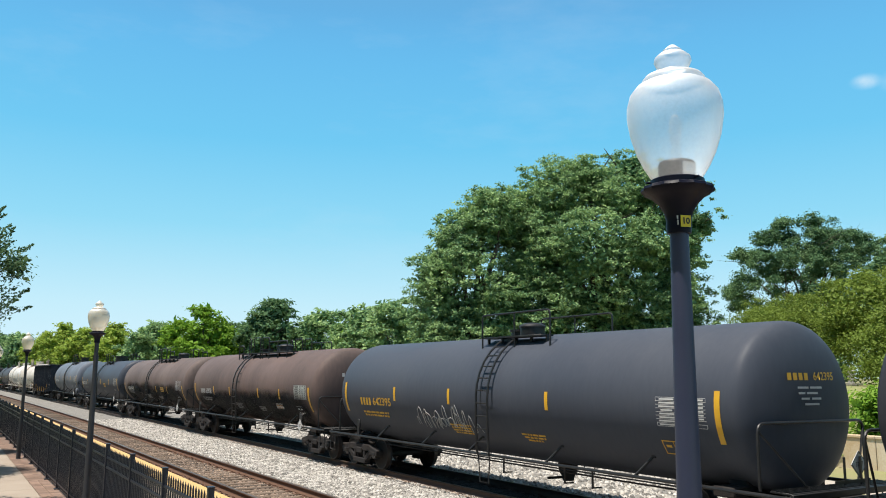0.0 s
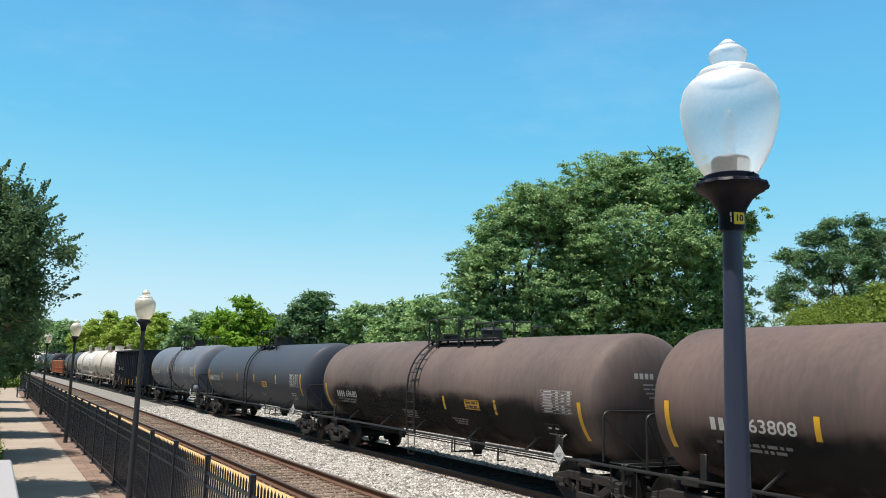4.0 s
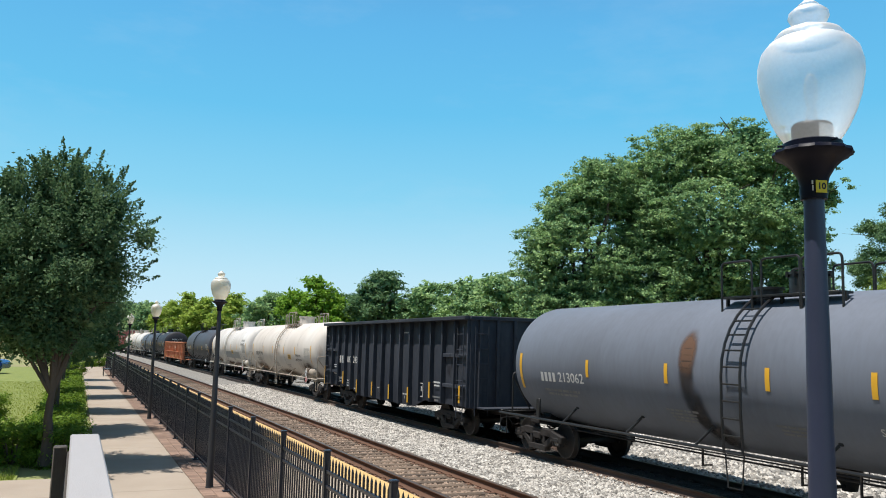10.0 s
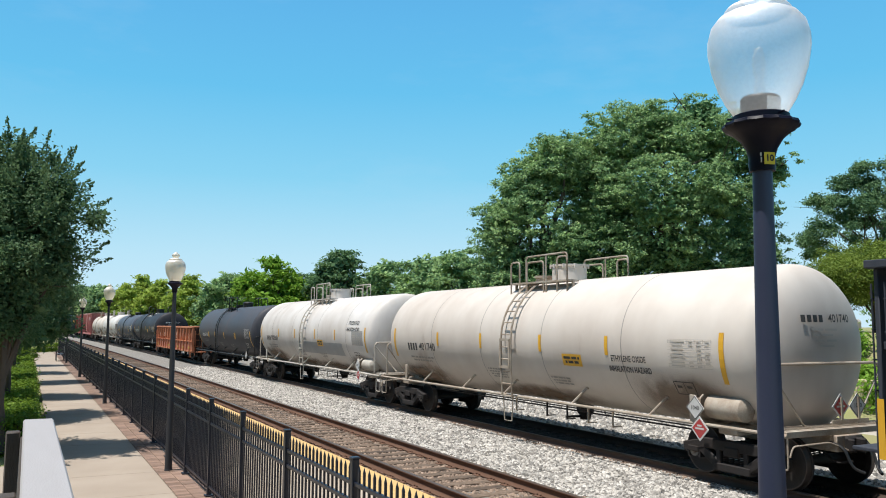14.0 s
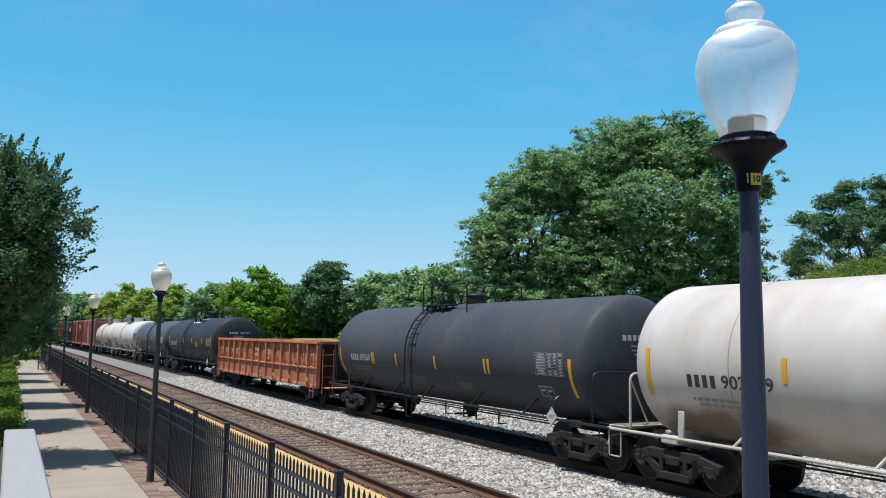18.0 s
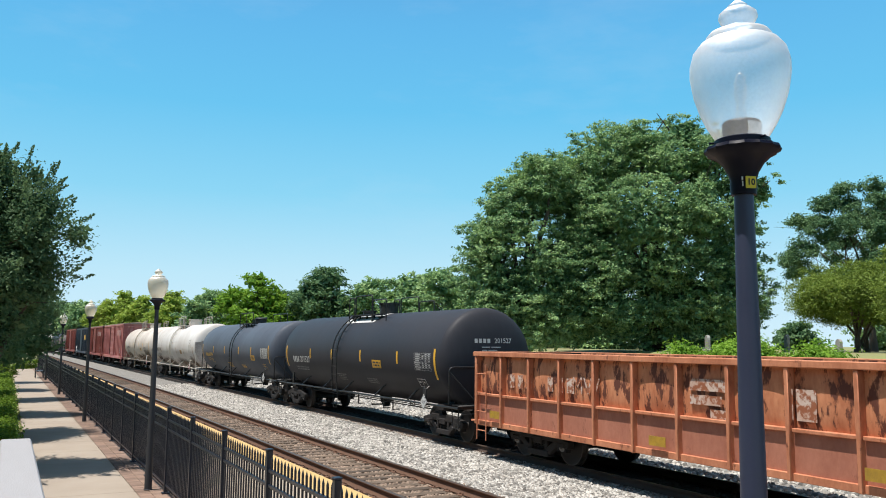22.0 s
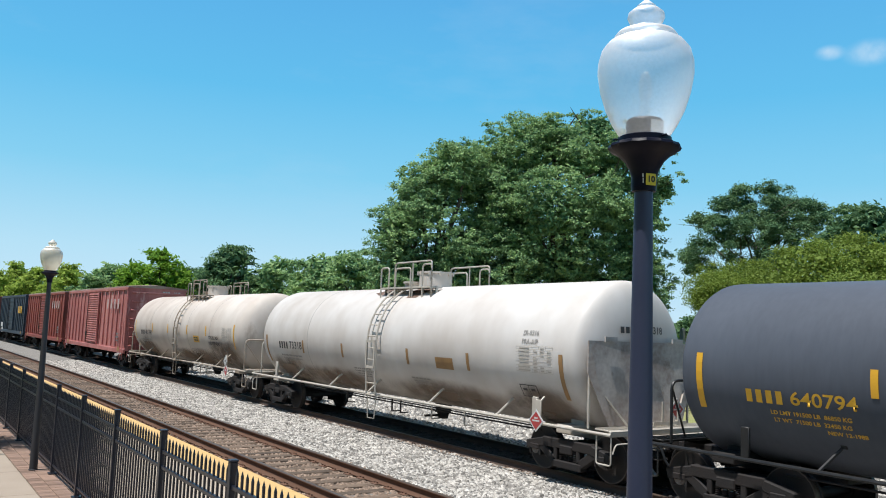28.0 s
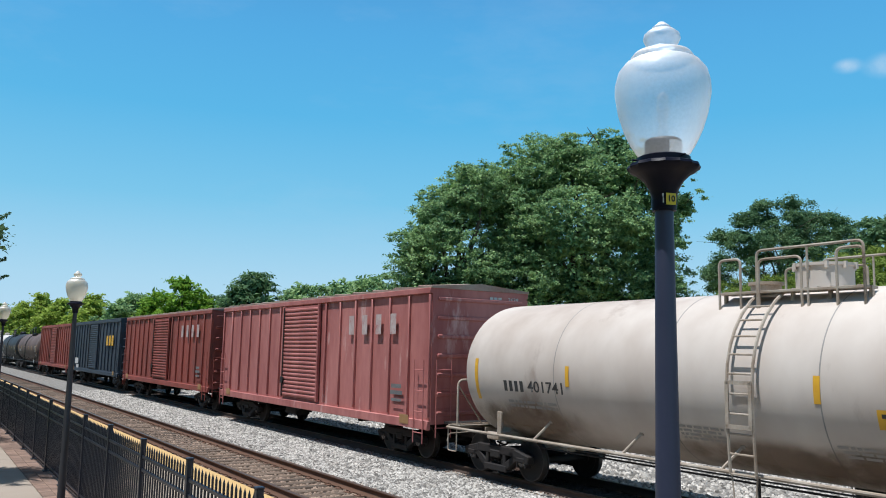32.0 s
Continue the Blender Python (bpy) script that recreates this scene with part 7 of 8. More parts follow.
def tree(label, at, lobes, clumps, leaves, spread, leaf, leaf_mat_, bark, trunk_h, trunk_r, seed, group="", fill=0.35, flat=0.6, limbs=None, core=0, start=0.35, bough=None):
    t = thing("tree", label, "tree", group, at=at)
    rnd = random.Random(seed)
    if limbs is None:
        limbs = [(l[0] + rnd.uniform(-0.3, 0.3) * l[3], l[1] + rnd.uniform(-0.3, 0.3) * l[4], l[2] + 0.2 * l[5], trunk_r * rnd.uniform(0.35, 0.55)) for l in lobes]
    part("trunk", trunk_mesh(trunk_h, trunk_r, limbs, seed, bark, start=start), None, t)
    part("crown", crown_mesh("crown", lobes, clumps, leaves, spread, leaf, leaf_mat_, seed, fill, flat, core) if not bough else crown_mesh("crown", boughs(lobes, *bough, seed), clumps, leaves, spread, leaf, leaf_mat_, seed, fill, flat, core, core_lobes=lobes, crest=0.75), None, t)
    return t


# crape myrtles in the hedge beside the walk
MYRTLE = [(-0.1, 0, 3.6, 1.45, 1.5, 1.3), (-0.8, 0.3, 4.3, 1.0, 1.05, 1.0), (0.45, -0.2, 4.3, 0.88, 0.95, 1.1), (0.0, 0.3, 5.0, 0.75, 0.75, 0.75), (0.68, 0.2, 3.8, 0.6, 0.7, 0.9), (-1.3, -0.2, 3.7, 0.8, 0.8, 0.9), (0.05, 0.1, 2.6, 0.7, 0.8, 0.6), (-0.6, 0.0, 2.5, 1.0, 1.0, 0.55), (-0.45, 0.1, 5.6, 0.2, 0.2, 0.5), (0.65, 0.2, 5.4, 0.22, 0.22, 0.5), (1.5, 0.0, 4.4, 0.25, 0.25, 0.3), (0.95, 0.1, 5.0, 0.2, 0.2, 0.35), (-1.0, 0, 5.2, 0.25, 0.25, 0.4), (0.15, -0.1, 5.7, 0.12, 0.12, 0.5), (-1.5, 0.1, 2.8, 0.7, 0.7, 0.5)]
m_limbs = [(-0.8, 0.2, 3.3, 0.062), (0.6, -0.1, 3.4, 0.062), (0.2, 0.3, 4.1, 0.065), (-0.3, -0.3, 4.0, 0.06), (0.75, 0.2, 3.4, 0.04), (-1.1, -0.1, 3.0, 0.04), (0.1, 0.2, 4.8, 0.045), (0.6, 0.0, 5.0, 0.035), (-0.5, 0.1, 5.2, 0.035)]
myrtle = tree("dense dark green crape myrtle with smooth forked stems in a hedge", pose(-0.34, 17.35, 0), [(0.94 * x, y, z, 0.85 * a, 0.88 * b, 0.88 * c) for x, y, z, a, b, c in MYRTLE], 1150, 56, 0.1, 0.075, M_LEAF_MYRTLE, M_PALEBARK, 1.75, 0.12, 3, "myrtles by the walk", 0.3, 0.9, m_limbs, 3000, 0.72)


def sprigs(count, seed):
    """Leafy twigs that reach out and up past the crown, thinner to their tips."""
    rng = random.Random(seed)
    grow = np.random.default_rng(seed)
    quads = []
    for _ in range(count):
        lx, ly, lz, rx, ry, rz = rng.choice(MYRTLE[:6])
        a, e = rng.uniform(0, 2 * math.pi), rng.uniform(-0.2, 1.4)
        d = Vector((math.cos(a) * math.cos(e), math.sin(a) * math.cos(e), math.sin(e)))
        base = Vector((lx + rx * d.x * 0.9, ly + ry * d.y * 0.9, lz + rz * d.z * 0.9))
        way = (d + Vector((rng.uniform(-0.4, 0.4), rng.uniform(-0.4, 0.4), rng.uniform(0.1, 0.7)))).normalized()
        length = rng.uniform(0.3, 0.78)
        n = int(150 * length)
        f = grow.random(n) ** 0.8
        p = np.array(base) + np.outer(f * length, np.array(way)) + grow.normal(size=(n, 3)) * (0.075 * (1.1 - f))[:, None]
        t = grow.normal(size=(n, 3)) * 0.7 + np.array(way)
        t /= np.linalg.norm(t, axis=1, keepdims=True)
        b = np.cross(t, grow.normal(size=(n, 3)))
        b /= np.linalg.norm(b, axis=1, keepdims=True)
        s = grow.uniform(0.05, 0.085, (n, 1))
        quads.append(np.stack([p - t * s * 0.5, p + b * s * 0.27, p + t * s * 0.5, p - b * s * 0.27], 1).reshape(-1, 3))
    v = np.concatenate(quads)
    return from_arrays("young_growth", v, np.arange(len(v)).reshape(-1, 4), M_LEAF_MYRTLE)


part("young_growth", sprigs(300, 91), None, myrtle, "young leafy shoots")
further = tree("dense dark green crape myrtle in the hedge further along the walk", pose(-0.35, 23.6, -0.25, 0, 0, 75), MYRTLE, 600, 36, 0.14, 0.11, M_LEAF_MYRTLE, M_PALEBARK, 1.7, 0.12, 4, "myrtles by the walk", 0.3, 0.9, m_limbs, 2200, 0.78)
for k, y in enumerate((29.8, 36.4, 43.6, 51.4), 1):
    copy_thing(further, pose(-0.35 - 0.1 * (k % 2), y, -0.45 if k % 2 else -0.25, 0, 0, 75 * (k + 1)))


def bush(label, at, rx, ry, rz, n, leaf, material, seed, group="", clipped=False):
    b = thing("shrub", label, "shrub", group, at=at)
    rnd = random.Random(seed)
    lobes = [(rnd.uniform(-0.4, 0.4) * rx, rnd.uniform(-0.4, 0.4) * ry, rz * rnd.uniform(0.4, 0.62), rx * rnd.uniform(0.5, 0.75), ry * rnd.uniform(0.5, 0.75), rz * rnd.uniform(0.35, 0.5)) for _ in range(5)]
    if clipped:
        lobes = [(0, 0, rz * 0.5, rx, ry, rz * 0.5), (rx * 0.1, -ry * 0.1, rz * 0.55, rx * 0.92, ry * 0.9, rz * 0.52)]
    part("leaves", crown_mesh("leaves", lobes, n, 12, 0.1 * rz, leaf, material, seed, 0.5, 0.7, n, 0.5 if clipped else 1.0), None, b)
    bm = bmesh.new()
    for q in range(5):
        a = 2 * math.pi * q / 5
        tube(bm, [(0.05 * math.cos(a), 0.05 * math.sin(a), -0.05), (0.3 * rx * math.cos(a), 0.3 * ry * math.sin(a), rz * 0.5), (0.5 * rx * math.cos(a), 0.5 * ry * math.sin(a), rz * 0.75)], [0.02 * rz + 0.01, 0.015 * rz + 0.006, 0.005], 5)
    part("stems", bm, M_BARK, b)
    return b


hedge = bush("clipped bright green hedge bush beside the walk", pose(-0.1, 17.75, -0.05), 0.4, 0.52, 0.7, 330, 0.06, M_LEAF_HEDGE, 31, "hedge by the walk", True)
rnd = random.Random(8)
for k in range(30):
    y = 18.85 + 1.06 * k
    copy_thing(hedge, pose(-0.22 + rnd.uniform(-0.05, 0.05), y, -0.05 + rnd.uniform(-0.14, 0.05), 0, 0, rnd.choice((0, 90, 180, 270)) + rnd.uniform(-5, 5)))
for x, y in ((-0.95, 17.8), (-0.92, 18.8), (-2.2, 27.5), (-3.0, 27.8), (-3.9, 28.4), (-0.2, 60.0), (0.3, 63.0), (-0.5, 66.0), (1.2, 76.0), (2.0, 77.5)):
    copy_thing(hedge, pose(x, y, -0.02, 0, 0, rnd.choice((0, 90, 180, 270)) + rnd.uniform(-5, 5)))

# the great oak mass on the bank
BIG = [(0, 0, 7.6, 5.2, 4.8, 4.6), (-2.5, 0, 11.0, 2.3, 2.3, 2.2), (-0.9, 0, 12.1, 1.2, 1.2, 1.2), (1.4, 0, 11.4, 2.6, 2.6, 2.0), (2.0, 0.2, 12.6, 0.8, 0.8, 0.8), (-4.2, 0, 9.4, 1.8, 2.2, 2.0), (4.0, 0, 10.2, 2.1, 2.2, 1.9), (5.0, 0, 8.0, 0.8, 1.4, 1.9), (5.9, 0, 9.0, 0.4, 0.6, 0.7), (4.3, -1, 4.8, 1.7, 2.0, 2.2), (0, -3, 5.0, 3.8, 2.4, 2.0), (-3.4, -2, 5.0, 2.7, 2.4, 2.0), (0, -4, 7.2, 2.4, 1.8, 1.8), (2.6, -3.4, 7.4, 1.6, 1.4, 1.4), (-1.5, -2.5, 2.6, 3.6, 2.0, 1.6), (3.2, -2.2, 2.6, 2.3, 2.0, 1.6), (4.5, -0.5, 2.8, 1.1, 1.6, 1.4), (-3.4, -1.0, 8.2, 1.9, 2.0, 1.6), (-1.0, -1.5, 1.3, 5.0, 2.2, 1.2), (3.0, -1.2, 1.2, 2.4, 2.0, 1.2)]
tree("huge dense dark green oak on the bank behind the tracks", pose(33.1, 36.1, 2.15, 0, 0, -46), BIG, 6400, 38, 0.125, 0.16, M_LEAF_OAK, M_BARK, 5.0, 0.5, 41, fill=0.5, flat=0.5, core=30000, bough=(640, 1.08))
SECOND = [(0.4, 0, 5.8, 2.9, 3.2, 3.3), (0.8, 0, 9.6, 1.7, 1.8, 1.7), (-0.9, 0, 8.2, 1.6, 1.8, 1.7), (-2.1, 0, 6.2, 1.3, 1.7, 1.7), (-2.2, -0.5, 4.0, 1.6, 1.9, 1.6), (1.5, -1, 4.0, 2.2, 2.1, 1.9), (1.6, 0, 10.4, 0.5, 0.5, 0.5), (0, -1.0, 2.4, 3.0, 2.0, 1.5), (3.0, -0.5, 2.6, 2.0, 2.0, 1.6), (3.6, 0.0, 6.6, 1.7, 1.8, 1.7), (0.6, -0.8, 1.2, 3.4, 2.0, 1.2)]
tree("dense green oak leaning into the great oak", pose(26.0, 39.1, 1.9, 0, 0, -34), SECOND, 3100, 38, 0.125, 0.16, M_LEAF_OAK, M_BARK, 4.2, 0.36, 42, fill=0.5, flat=0.5, core=16000, bough=(290, 1.05))

# open oak with gaps and the domed trees in the burial ground
rnd = random.Random(77)
OPEN = []
for k in range(210):
    a, q = rnd.uniform(0, 2 * math.pi), rnd.random() ** 0.5
    x, y = 7.0 * q * math.cos(a), 5.0 * q * math.sin(a)
    roof = 14.2 - 4.8 * q ** 2.4
    OPEN.append((x, y, roof - rnd.random() ** 1.4 * (roof - 5.2 - 1.4 * q), rnd.uniform(0.4, 0.85), rnd.uniform(0.4, 0.85), rnd.uniform(0.3, 0.5)))
tree("open-crowned oak with dark leaves and sky between its boughs", pose(63.0, 43.0, 2.0, 0, 0, -56), OPEN, 3000, 30, 0.2, 0.21, M_LEAF_DARK, M_BARK, 6.5, 0.34, 44, fill=0.2, limbs=[(l[0], l[1], l[2], 0.08) for l in OPEN[::9]])
DOME = [(0, 0, 2.7, 3.4, 3.4, 1.0), (0, 0, 3.9, 3.9, 3.9, 1.7), (-2.6, 0, 3.5, 1.9, 2.2, 1.3), (2.6, 0, 3.8, 2.2, 2.2, 1.5), (0.5, -1.5, 3.4, 3.2, 2.2, 1.1)]
dome = tree("low domed olive-green tree in the burial ground", pose(46.0, 32.4, 1.9), DOME, 1500, 30, 0.2, 0.13, M_LEAF_OLIVE, M_BARK, 2.6, 0.2, 45, "burial ground trees", 0.55, core=5000, bough=(150, 0.6), start=0.1)
MOUND = [(0, 0, 3.0, 3.4, 3.4, 2.6), (-1.8, 0.4, 4.2, 2.1, 2.2, 1.7), (1.9, 0, 4.5, 2.2, 2.2, 1.7), (0, -1.8, 2.2, 2.9, 2.2, 1.8)]
mound = tree("bushy olive-green tree on the bank", pose(39.8, 22.6, 1.7), MOUND, 1400, 30, 0.2, 0.14, M_LEAF_OLIVE, M_BARK, 2.4, 0.25, 46, "bank trees", 0.55, core=5000, bough=(150, 0.6))
for x, y, z, a in ((44.0, 19.0, 2.0, 100), (38.5, 14.0, 1.4, 200), (43.0, 10.0, 1.8, 300), (39.0, 3.0, 1.4, 30), (35.0, 18.3, -0.9, 60)):
    copy_thing(mound, pose(x, y, z, 0, 0, a))
for x, y, z, a in ((52.0, 36.0, 2.0, 140), (56.0, 24.0, 2.2, 260), (50.0, 8.0, 2.5, 30)):
    copy_thing(dome, pose(x, y, z, 0, 0, a))

# the tree line down the track
LINE = [(0, 0, 5.0, 4.2, 4.2, 3.2), (-2.0, 0, 6.4, 1.9, 2.0, 2.0), (1.8, 0.6, 7.0, 2.1, 2.2, 2.0), (0, -2, 3.4, 3.1, 2.4, 2.2), (0.5, 0, 8.7, 1.2, 1.2, 1.0), (3.0, 0, 5.2, 1.2, 1.4, 1.4)]
LINE2 = [(0, 0, 5.6, 3.7, 3.7, 3.7), (0.5, 0, 8.2, 2.1, 2.1, 1.7), (-1.2, 0, 3.8, 2.6, 2.6, 2.4), (-1.6, 0, 7.0, 1.5, 1.6, 1.5)]
kinds = [(LINE, M_LEAF_BRIGHT, "bright green tree in the line beyond the tracks", 51), (LINE2, M_LEAF_DARK, "dark green round-topped tree in the line beyond the tracks", 52), (LINE, M_LEAF_YELLOW, "yellowish green tree in the line beyond the tracks", 53), (LINE2, M_LEAF_OAK, "green tree in the line beyond the tracks", 54)]
models = {}
# kind, place, height of the top, turn
SPOTS = [(3, 28.5, 104.0, 8.4, 10), (1, 33.0, 102.0, 8.2, 120), (3, 37.5, 99.0, 8.5, 210), (0, 42.0, 93.0, 8.2, 300), (3, 43.5, 87.0, 8.8, 45), (1, 45.0, 80.0, 8.6, 150), (3, 47.0, 74.0, 8.6, 260), (1, 48.0, 65.0, 8.0, 330), (2, 20.5, 122.0, 8.0, 50), (3, 19.5, 152.0, 9.0, 150), (0, 26.2, 98.6, 10.2, -15), (1, 34.2, 96.1, 10.9, 0), (3, 39.5, 94.0, 10.0, 40), (3, 39.9, 82.7, 9.8, 80), (3, 41.0, 76.7, 9.9, 160), (3, 43.5, 69.0, 9.6, 230), (1, 38.0, 58.0, 7.0, 40), (3, 44.0, 54.0, 7.5, 90), (1, 50.0, 50.0, 7.0, 200), (3, 56.0, 53.5, 5.4, 20), (1, 45.0, 43.0, 4.0, 120), (0, 30.5, 100.0, 7.8, 60), (3, 22.8, 108.0, 8.6, 20), (3, 36.5, 104.0, 8.6, 200),
         (2, 16.1, 141.9, 9.7, 20), (2, 22.5, 130.7, 9.4, 90), (2, 19.3, 137.0, 8.8, 170), (3, 24.5, 120.0, 8.2, 20), (0, 26.5, 113.0, 7.6, 250), (3, 13.9, 199.0, 10.6, 90), (2, 16.5, 172.0, 9.2, 10), (1, 11.6, 227.0, 11.2, 60), (3, 14.8, 214.0, 10.6, 200), (3, 7.8, 266.0, 12.2, 130), (1, 0.0, 292.0, 12.8, 210), (2, 4.0, 300.0, 12.6, 10), (3, -10.7, 320.0, 13.2, 330), (1, -23.0, 360.0, 14.0, 30), (3, -41.0, 394.0, 15.0, 77), (1, -34.0, 225.0, 10.5, 140), (3, -16.0, 128.0, 10.0, 140), (1, -20.0, 104.0, 10.0, 10), (3, -24.0, 84.0, 10.0, 100), (1, -13.0, 150.0, 10.0, 50), (3, -9.0, 172.0, 10.0, 12),
         (1, 60.0, 78.0, 9.6, 20), (3, 62.0, 66.0, 9.0, 120), (1, 72.0, 58.0, 4.8, 220), (3, 84.0, 56.0, 9.0, 60), (1, 54.2, 28.5, 11.9, 60), (3, 60.0, 22.0, 12.0, 160), (1, 62.0, 12.0, 12.0, 200), (3, 60.0, 2.0, 12.0, 20), (1, 56.0, -10.0, 12.0, 90), (3, 50.0, -22.0, 11.0, 190), (1, -26.0, 60.0, 10.0, 10), (3, -29.0, 35.0, 10.0, 130)]
# unseen trees added on the lawn side to keep low sky light off the tanks
SPOTS += [((1, 3)[k % 2], -22.0 - 3.0 * (k % 3), 6.0 + 5.5 * k, 12.5 + (k % 4) * 0.5, 47 * k) for k in range(20)]
SPOTS += [((1, 3)[k % 2], -20.0 - 3.0 * (k % 3), -60.0 + 5.5 * k, 12.5 + (k % 4) * 0.5, 47 * k) for k in range(12)]
for kind, x, y, top, turn in SPOTS:
    at = pose(x, y, top - (9.2 if y > 60 else 9.9), 0, 0, turn)
    if top > 10.4 and (y > 180 or x < -18):
        at = pose(x, y, -0.3, 0, 0, turn) @ Matrix.Scale((top + 0.3) / 9.2, 4)
    if kind in models:
        copy_thing(models[kind], at)
    else:
        lobes, lm, lab, sd = kinds[kind]
        models[kind] = tree(lab, at, lobes, 360, 17, 0.26, 0.42, lm, M_BARK, 4.2, 0.32, sd, "tree line", 0.4, core=1400, bough=(95, 0.75))

# scrub on the bank behind the train
scrub = bush("sunlit yellow-green scrub on the bank", pose(26.4, 27.0, 0.6), 1.6, 1.5, 1.9, 300, 0.16, M_LEAF_BRIGHT, 61, "bank scrub")
rnd = random.Random(21)
for k in range(44):
    y = 2 + 1.75 * k + rnd.uniform(-0.7, 0.7)
    x = 26.2 + rnd.uniform(-0.6, 2.6)
    if 26.5 < y < 41.5:
        continue
    copy_thing(scrub, pose(x, y, ground_height(x, y) - rnd.uniform(0.1, 0.7), 0, 0, rnd.uniform(0, 360)))
for x, y, sunk in ((27.0, 25.9, 0.3), (27.6, 24.5, 0.0), (27.3, 23.3, 0.1), (27.2, 22.0, 0.7), (27.0, 20.3, 0.95)):
    copy_thing(scrub, pose(x, y, ground_height(x, y) - sunk, 0, 0, 50 * y))


# ---- burial ground, wall, deck rail, bench, car ----
def headstone(at, w, h, rounded_top):
    st = thing("headstone", "weathered grey headstone on the grassy bank", "headstone", "headstones", at=at)
    bm = bmesh.new()
    box(bm, 0, 0, 0.1, w * 1.4, 0.36, 0.2, bevel=0.02)
    part("plinth", bm, M_STONEGREY, st)
    bm = bmesh.new()
    n = 8
    out = [(-w / 2, 0.18), (w / 2, 0.18), (w / 2, h * 0.75)]
    if rounded_top:
        out += [(w / 2 * math.cos(math.pi * k / n), h * 0.75 + h * 0.25 * math.sin(math.pi * k / n)) for k in range(1, n)]
    else:
        out += [(0.0, h)]
    out += [(-w / 2, h * 0.75)]
    f, b = [bm.verts.new((x, -0.07, z)) for x, z in out], [bm.verts.new((x, 0.07, z)) for x, z in out]
    bm.faces.new(f)
    bm.faces.new(b[::-1])
    for k in range(len(out)):
        q = (k + 1) % len(out)
        bm.faces.new((f[k], b[k], b[q], f[q]))
    part("slab", bm, M_STONEGREY, st, smooth=False)


for x, y, w, h, r in ((34.6, 22.6, 0.6, 1.35, False), (31.5, 30.5, 0.5, 0.9, True), (38.0, 31.0, 0.5, 1.0, True), (41.0, 30.0, 0.6, 0.8, True), (36.5, 33.8, 0.55, 0.9, True), (43.0, 27.0, 0.6, 1.1, False)):
    headstone(pose(x, y, ground_height(x, y) - 0.05, 0, 0, 55 + 5 * r), w, h, r)


def build_wall():
    wall = thing("wall_bank", "low stained beige retaining wall along the bank", "wall", kind="structure")
    for k in range(22):
        y = -18 + 2.45 * k
        if y > 20:
            break
        bm = bmesh.new()
        box(bm, 25.2, y, 0.02, 0.28, 2.43, 1.1, bevel=0.015)
        part("panel", bm, M_WALLBEIGE, wall, smooth=False)
        bm = bmesh.new()
        box(bm, 25.2, y, 0.6, 0.36, 2.44, 0.08, bevel=0.012)
        part("coping", bm, M_WALLBEIGE, wall, smooth=False)


build_wall()


def build_deck():
    """The raised deck from which the train is watched, with its capped rail."""
    deck = thing("deck", "raised timber deck with a dark rail and a grey-white cap board", "deck")
    for k in range(14):
        bm = bmesh.new()
        box(bm, -1.45 + 0.142 * k, 1.3, 0.78, 0.138, 7.6, 0.035, bevel=0.004)
        part("board", bm, M_DECK, deck, smooth=False)
    bm = bmesh.new()
    box(bm, 0.115, 1.4, 1.843, 0.15, 7.4, 0.04, bevel=0.008)
    part("rail_cap", bm, M_BOARD, deck, "flat grey-white cap board")
    for y in (5.02, 3.2, 1.4, -0.4, -2.2):
        bm = bmesh.new()
        box(bm, -0.005, y, 0.9, 0.07, 0.09, 1.82, bevel=0.006)
        part("rail_post", bm, M_DARKWOOD, deck)
    for z in (1.74, 0.95):
        bm = bmesh.new()
        box(bm, 0.05, 1.4, z, 0.04, 7.2, 0.09, bevel=0.005)
        part("rail_bar", bm, M_DARKWOOD, deck)
    for k in range(44):
        bm = bmesh.new()
        box(bm, 0.05, -2.1 + 0.163 * k, 1.34, 0.034, 0.034, 0.74)
        part("baluster", bm, M_DARKWOOD, deck, smooth=False)
    for x in (-1.4, 0.085):
        bm = bmesh.new()
        box(bm, x, 1.3, 0.66, 0.05, 7.6, 0.2, bevel=0.005)
        part("rim_joist", bm, M_DARKWOOD, deck)
    for x in (-1.36,):
        for y in (5.0, 1.4, -2.2):
            bm = bmesh.new()
            box(bm, x, y, 0.35, 0.09, 0.09, 0.8)
            part("deck_post", bm, M_DARKWOOD, deck)


build_deck()


def build_bench(at):
    b = thing("bench", "dark metal bench beside the platform fence", "bench", at=at)
    for k in range(4):
        bm = bmesh.new()
        box(bm, -0.18 + 0.12 * k, 0, 0.44, 0.1, 1.6, 0.03, bevel=0.006)
        part("seat_slat", bm, M_FENCE, b)
    for k in range(3):
        bm = bmesh.new()
        box(bm, 0.25, 0, 0.58 + 0.13 * k, 0.03, 1.6, 0.1, bevel=0.006)
        part("back_slat", bm, M_FENCE, b)
    for y in (-0.7, 0.7):
        bm = bmesh.new()
        tube(bm, rounded([(-0.22, y, 0), (-0.22, y, 0.62), (0.18, y, 0.62), (0.2, y, 0.4), (0.24, y, 0)], 0.06), 0.022, 6)
        rod(bm, (0.24, y, 0.36), (0.28, y, 0.92), 0.02, 6)
        part("leg", bm, M_FENCE, b)


build_bench(pose(1.95, 57.5, 0))
M_CARBLUE = mat("car_blue", (0.01, 0.06, 0.25), 0.25, 0.2, (0.012, 0.07, 0.28), 0.4, 3, 60, 0.0)
M_CARGLASS = mat("car_window", (0.02, 0.025, 0.03), 0.08, 0.0, (0.03, 0.03, 0.035), 0.4, 3, 60, 0.0)
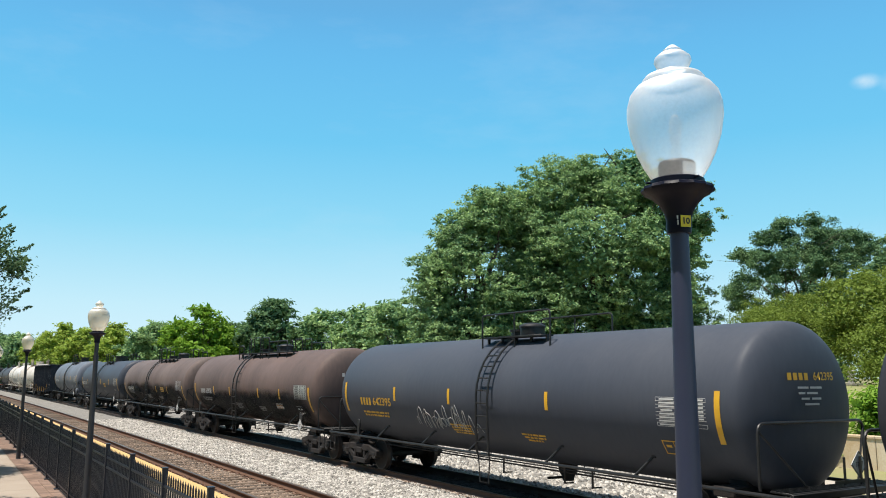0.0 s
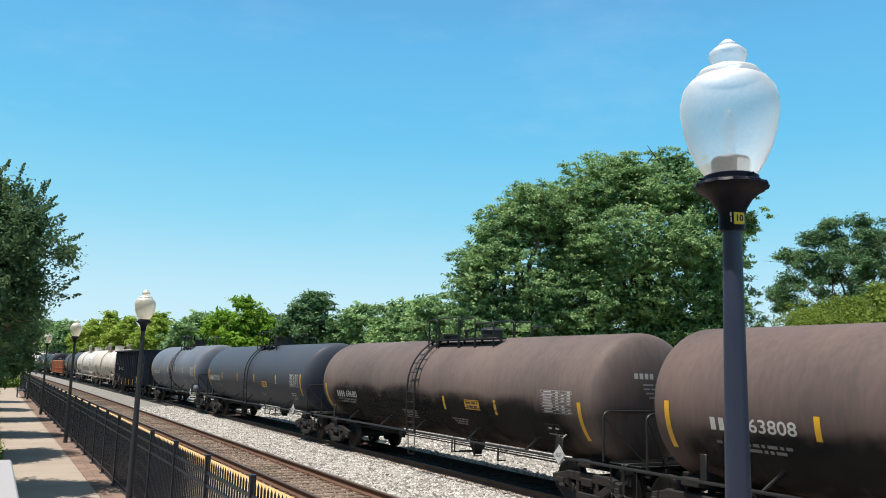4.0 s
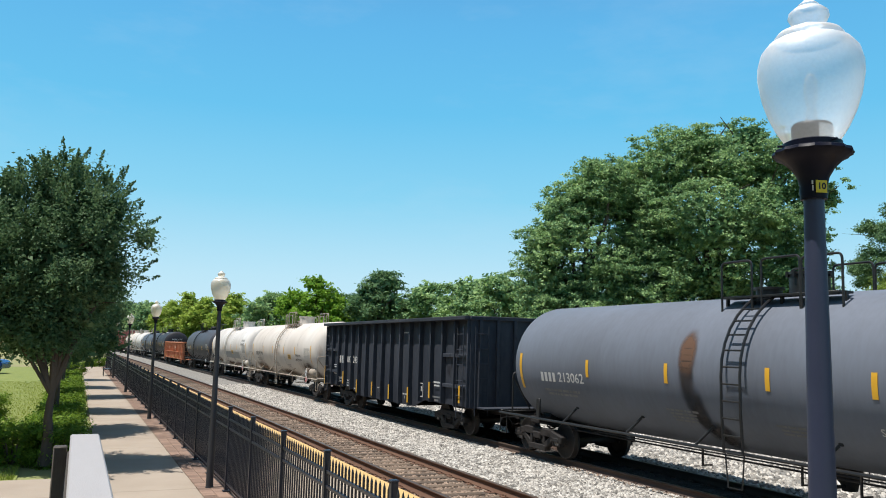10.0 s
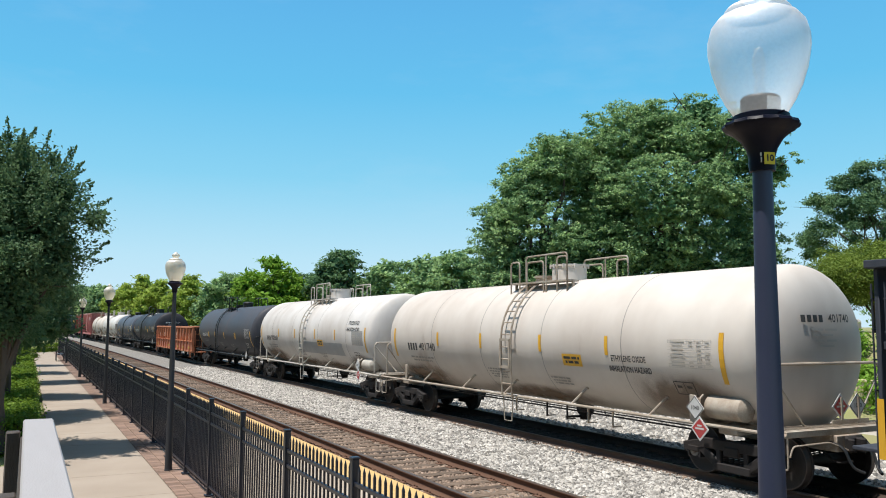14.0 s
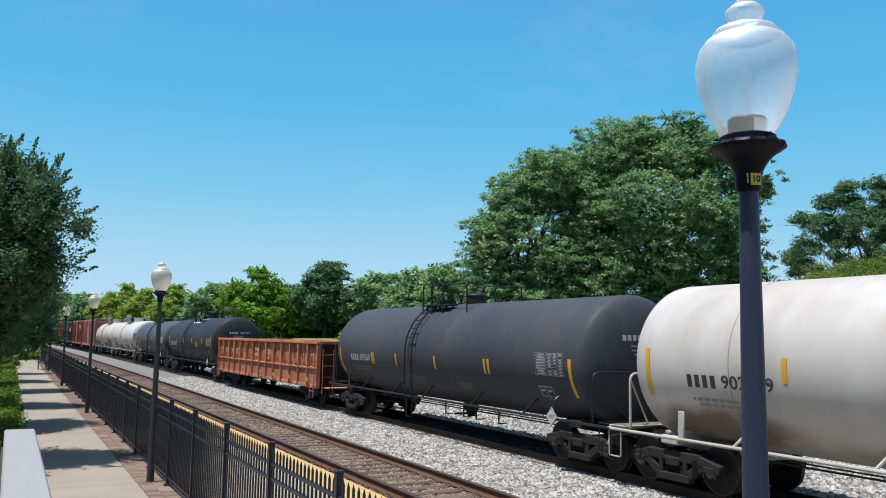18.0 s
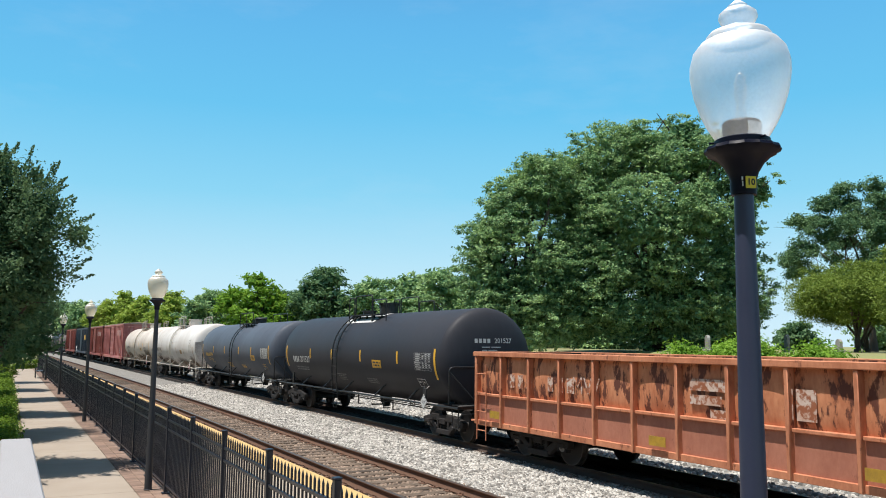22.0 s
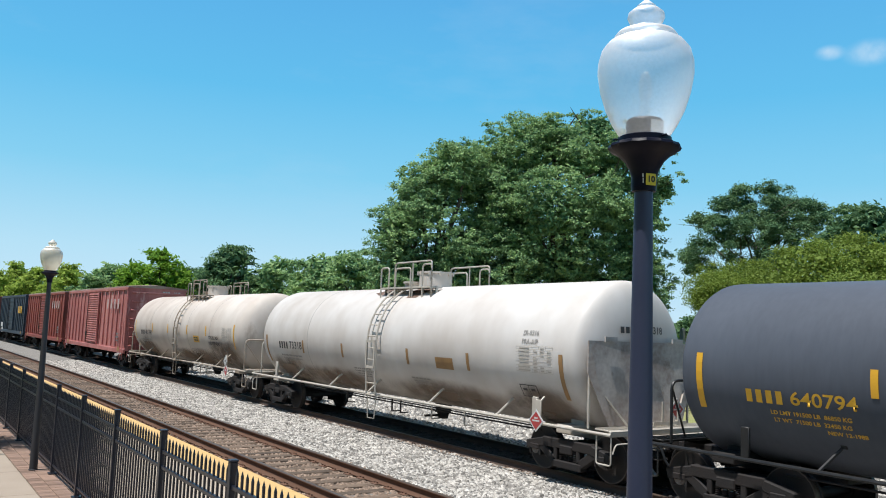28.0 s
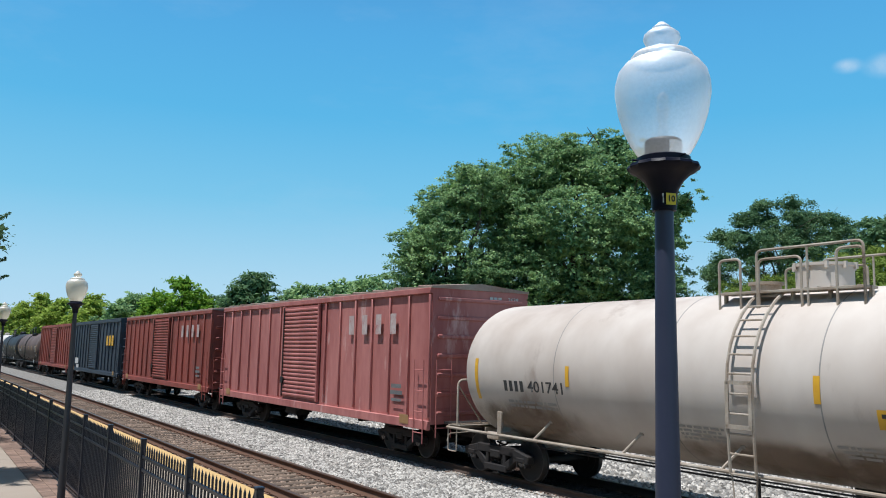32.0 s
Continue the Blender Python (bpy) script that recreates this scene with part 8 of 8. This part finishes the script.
M_TYRE = mat("tyre_rubber", (0.02, 0.02, 0.02), 0.85, 0.0, (0.03, 0.03, 0.03), 0.4, 9, 60, 0.1)


def build_car(at):
    car = thing("parked_car", "blue parked car beyond the lawn", "car", at=at)
    prof = [(-2.2, 0.35), (-2.25, 0.7), (-2.05, 0.88), (-1.2, 0.95), (-0.6, 1.4), (0.75, 1.43), (1.5, 1.0), (2.15, 0.92), (2.25, 0.6), (2.15, 0.35)]
    bm = bmesh.new()
    sides = []
    for x in (-0.86, 0.86):
        sides.append([bm.verts.new((x * (0.82 if z > 1.1 else 1), y, z)) for y, z in prof])
    bm.faces.new(sides[0])
    bm.faces.new(sides[1][::-1])
    for k in range(len(prof)):
        q = (k + 1) % len(prof)
        bm.faces.new((sides[0][k], sides[1][k], sides[1][q], sides[0][q]))
    bmesh.ops.bevel(bm, geom=list(bm.edges), offset=0.05, segments=2, affect="EDGES")
    part("body", bm, M_CARBLUE, car)
    for x in (-0.8, 0.8):
        bm = bmesh.new()
        box(bm, x, 0.15, 1.18, 0.04, 1.7, 0.3, bevel=0.015)
        part("side_window", bm, M_CARGLASS, car)
        for y in (-1.35, 1.35):
            bm = bmesh.new()
            lathe(bm, [(0, -0.1), (0.2, -0.1), (0.31, -0.09), (0.32, 0), (0.31, 0.09), (0.2, 0.1), (0, 0.1)], 20, pose(x, y, 0.32) @ pose(0, 0, 0, 0, 90, 0))
            w = part("wheel", bm, M_TYRE, car)
            bm = bmesh.new()
            lathe(bm, [(0, 0.108), (0.19, 0.104), (0.2, 0.1)], 16, pose(x, y, 0.32) @ pose(0, 0, 0, 0, 90 if x > 0 else -90, 0))
            part("rim", bm, M_SOCKET, w)


build_car(pose(-6.2, 61.0, -0.06, 0, 0, 75))


# ---- bricks of the strip by the fence ----
def build_bricks():
    strip = tagged(new("brick_strip", from_arrays("brick_strip", np.array([(WALK_R, -6, -0.012), (BRICK_R + 0.02, -6, -0.012), (BRICK_R + 0.02, 76, -0.012), (WALK_R, 76, -0.012)]), np.array([(0, 1, 2, 3)]), M_SANDJOINT)), "brick paving strip under the fence", "pavement", kind="structure")
    bm = bmesh.new()
    box(bm, 0, 0, -0.03, 0.197, 0.094, 0.06, bevel=0.004)
    me = mesh_of(bm, "brick", M_BRICK)
    base = np.array([v.co[:] for v in me.vertices])
    polys = [tuple(p.vertices) for p in me.polygons]
    rnd = random.Random(4)
    far = []
    rows = int(80 / 0.1)
    for j in range(rows):
        y = -5.5 + 0.1 * j
        for i in range(3):
            x = WALK_R + 0.105 + 0.203 * i
            dz, a = rnd.uniform(-0.004, 0.002), rnd.uniform(-1.2, 1.2)
            if 11.4 < y < 21.3:
                part("brick", me, None, strip, at=pose(x, y, dz, 0, 0, a))
            else:
                far.append((x, y, dz))
    quad = np.array([(-0.098, -0.047, 0), (0.098, -0.047, 0), (0.098, 0.047, 0), (-0.098, 0.047, 0)])
    v = (quad[None] + np.array(far)[:, None]).reshape(-1, 3)
    part("far_bricks", from_arrays("far_bricks", v, np.arange(len(v)).reshape(-1, 4), M_BRICK), None, strip)["kind"] = "stuff"


build_bricks()


# ---- what moves: the train and its wheels ----
SPEED = [(0, 6.945), (4, 7.011), (8, 7.068), (12, 7.082), (16, 7.034), (20, 6.939), (24, 6.824), (28, 6.729), (30, 6.646), (32, 6.559)]   # seconds, metres a second


def travelled(t):
    """Metres that the train has gone at t seconds; it slows a little towards the end."""
    gone = 0.0
    for (a, u), (b, v) in zip(SPEED, SPEED[1:]):
        if t <= a:
            break
        w = u + (v - u) * (min(t, b) - a) / (b - a)
        gone += (u + w) / 2 * (min(t, b) - a)
    return gone


def car_pose(mid, t):
    x, y, turn = track_pose(mid - travelled(t), FAR_X)
    return pose(x, y, ZR, 0, 0, math.degrees(turn))


def motions():
    for car, mid in CARS:
        walk(car, [(0.5 * k, car_pose(mid, 0.5 * k)) for k in range(65)])
    turns = []
    for k in range(481):
        t = min(32.0, k / 15)
        turns.append((t, math.degrees(travelled(t) / WHEEL_R)))
    for wheelset, y in WHEELSETS:
        walk(wheelset, [(t, pose(0, y, 0, a, 0, 0)) for t, a in turns])


motions()
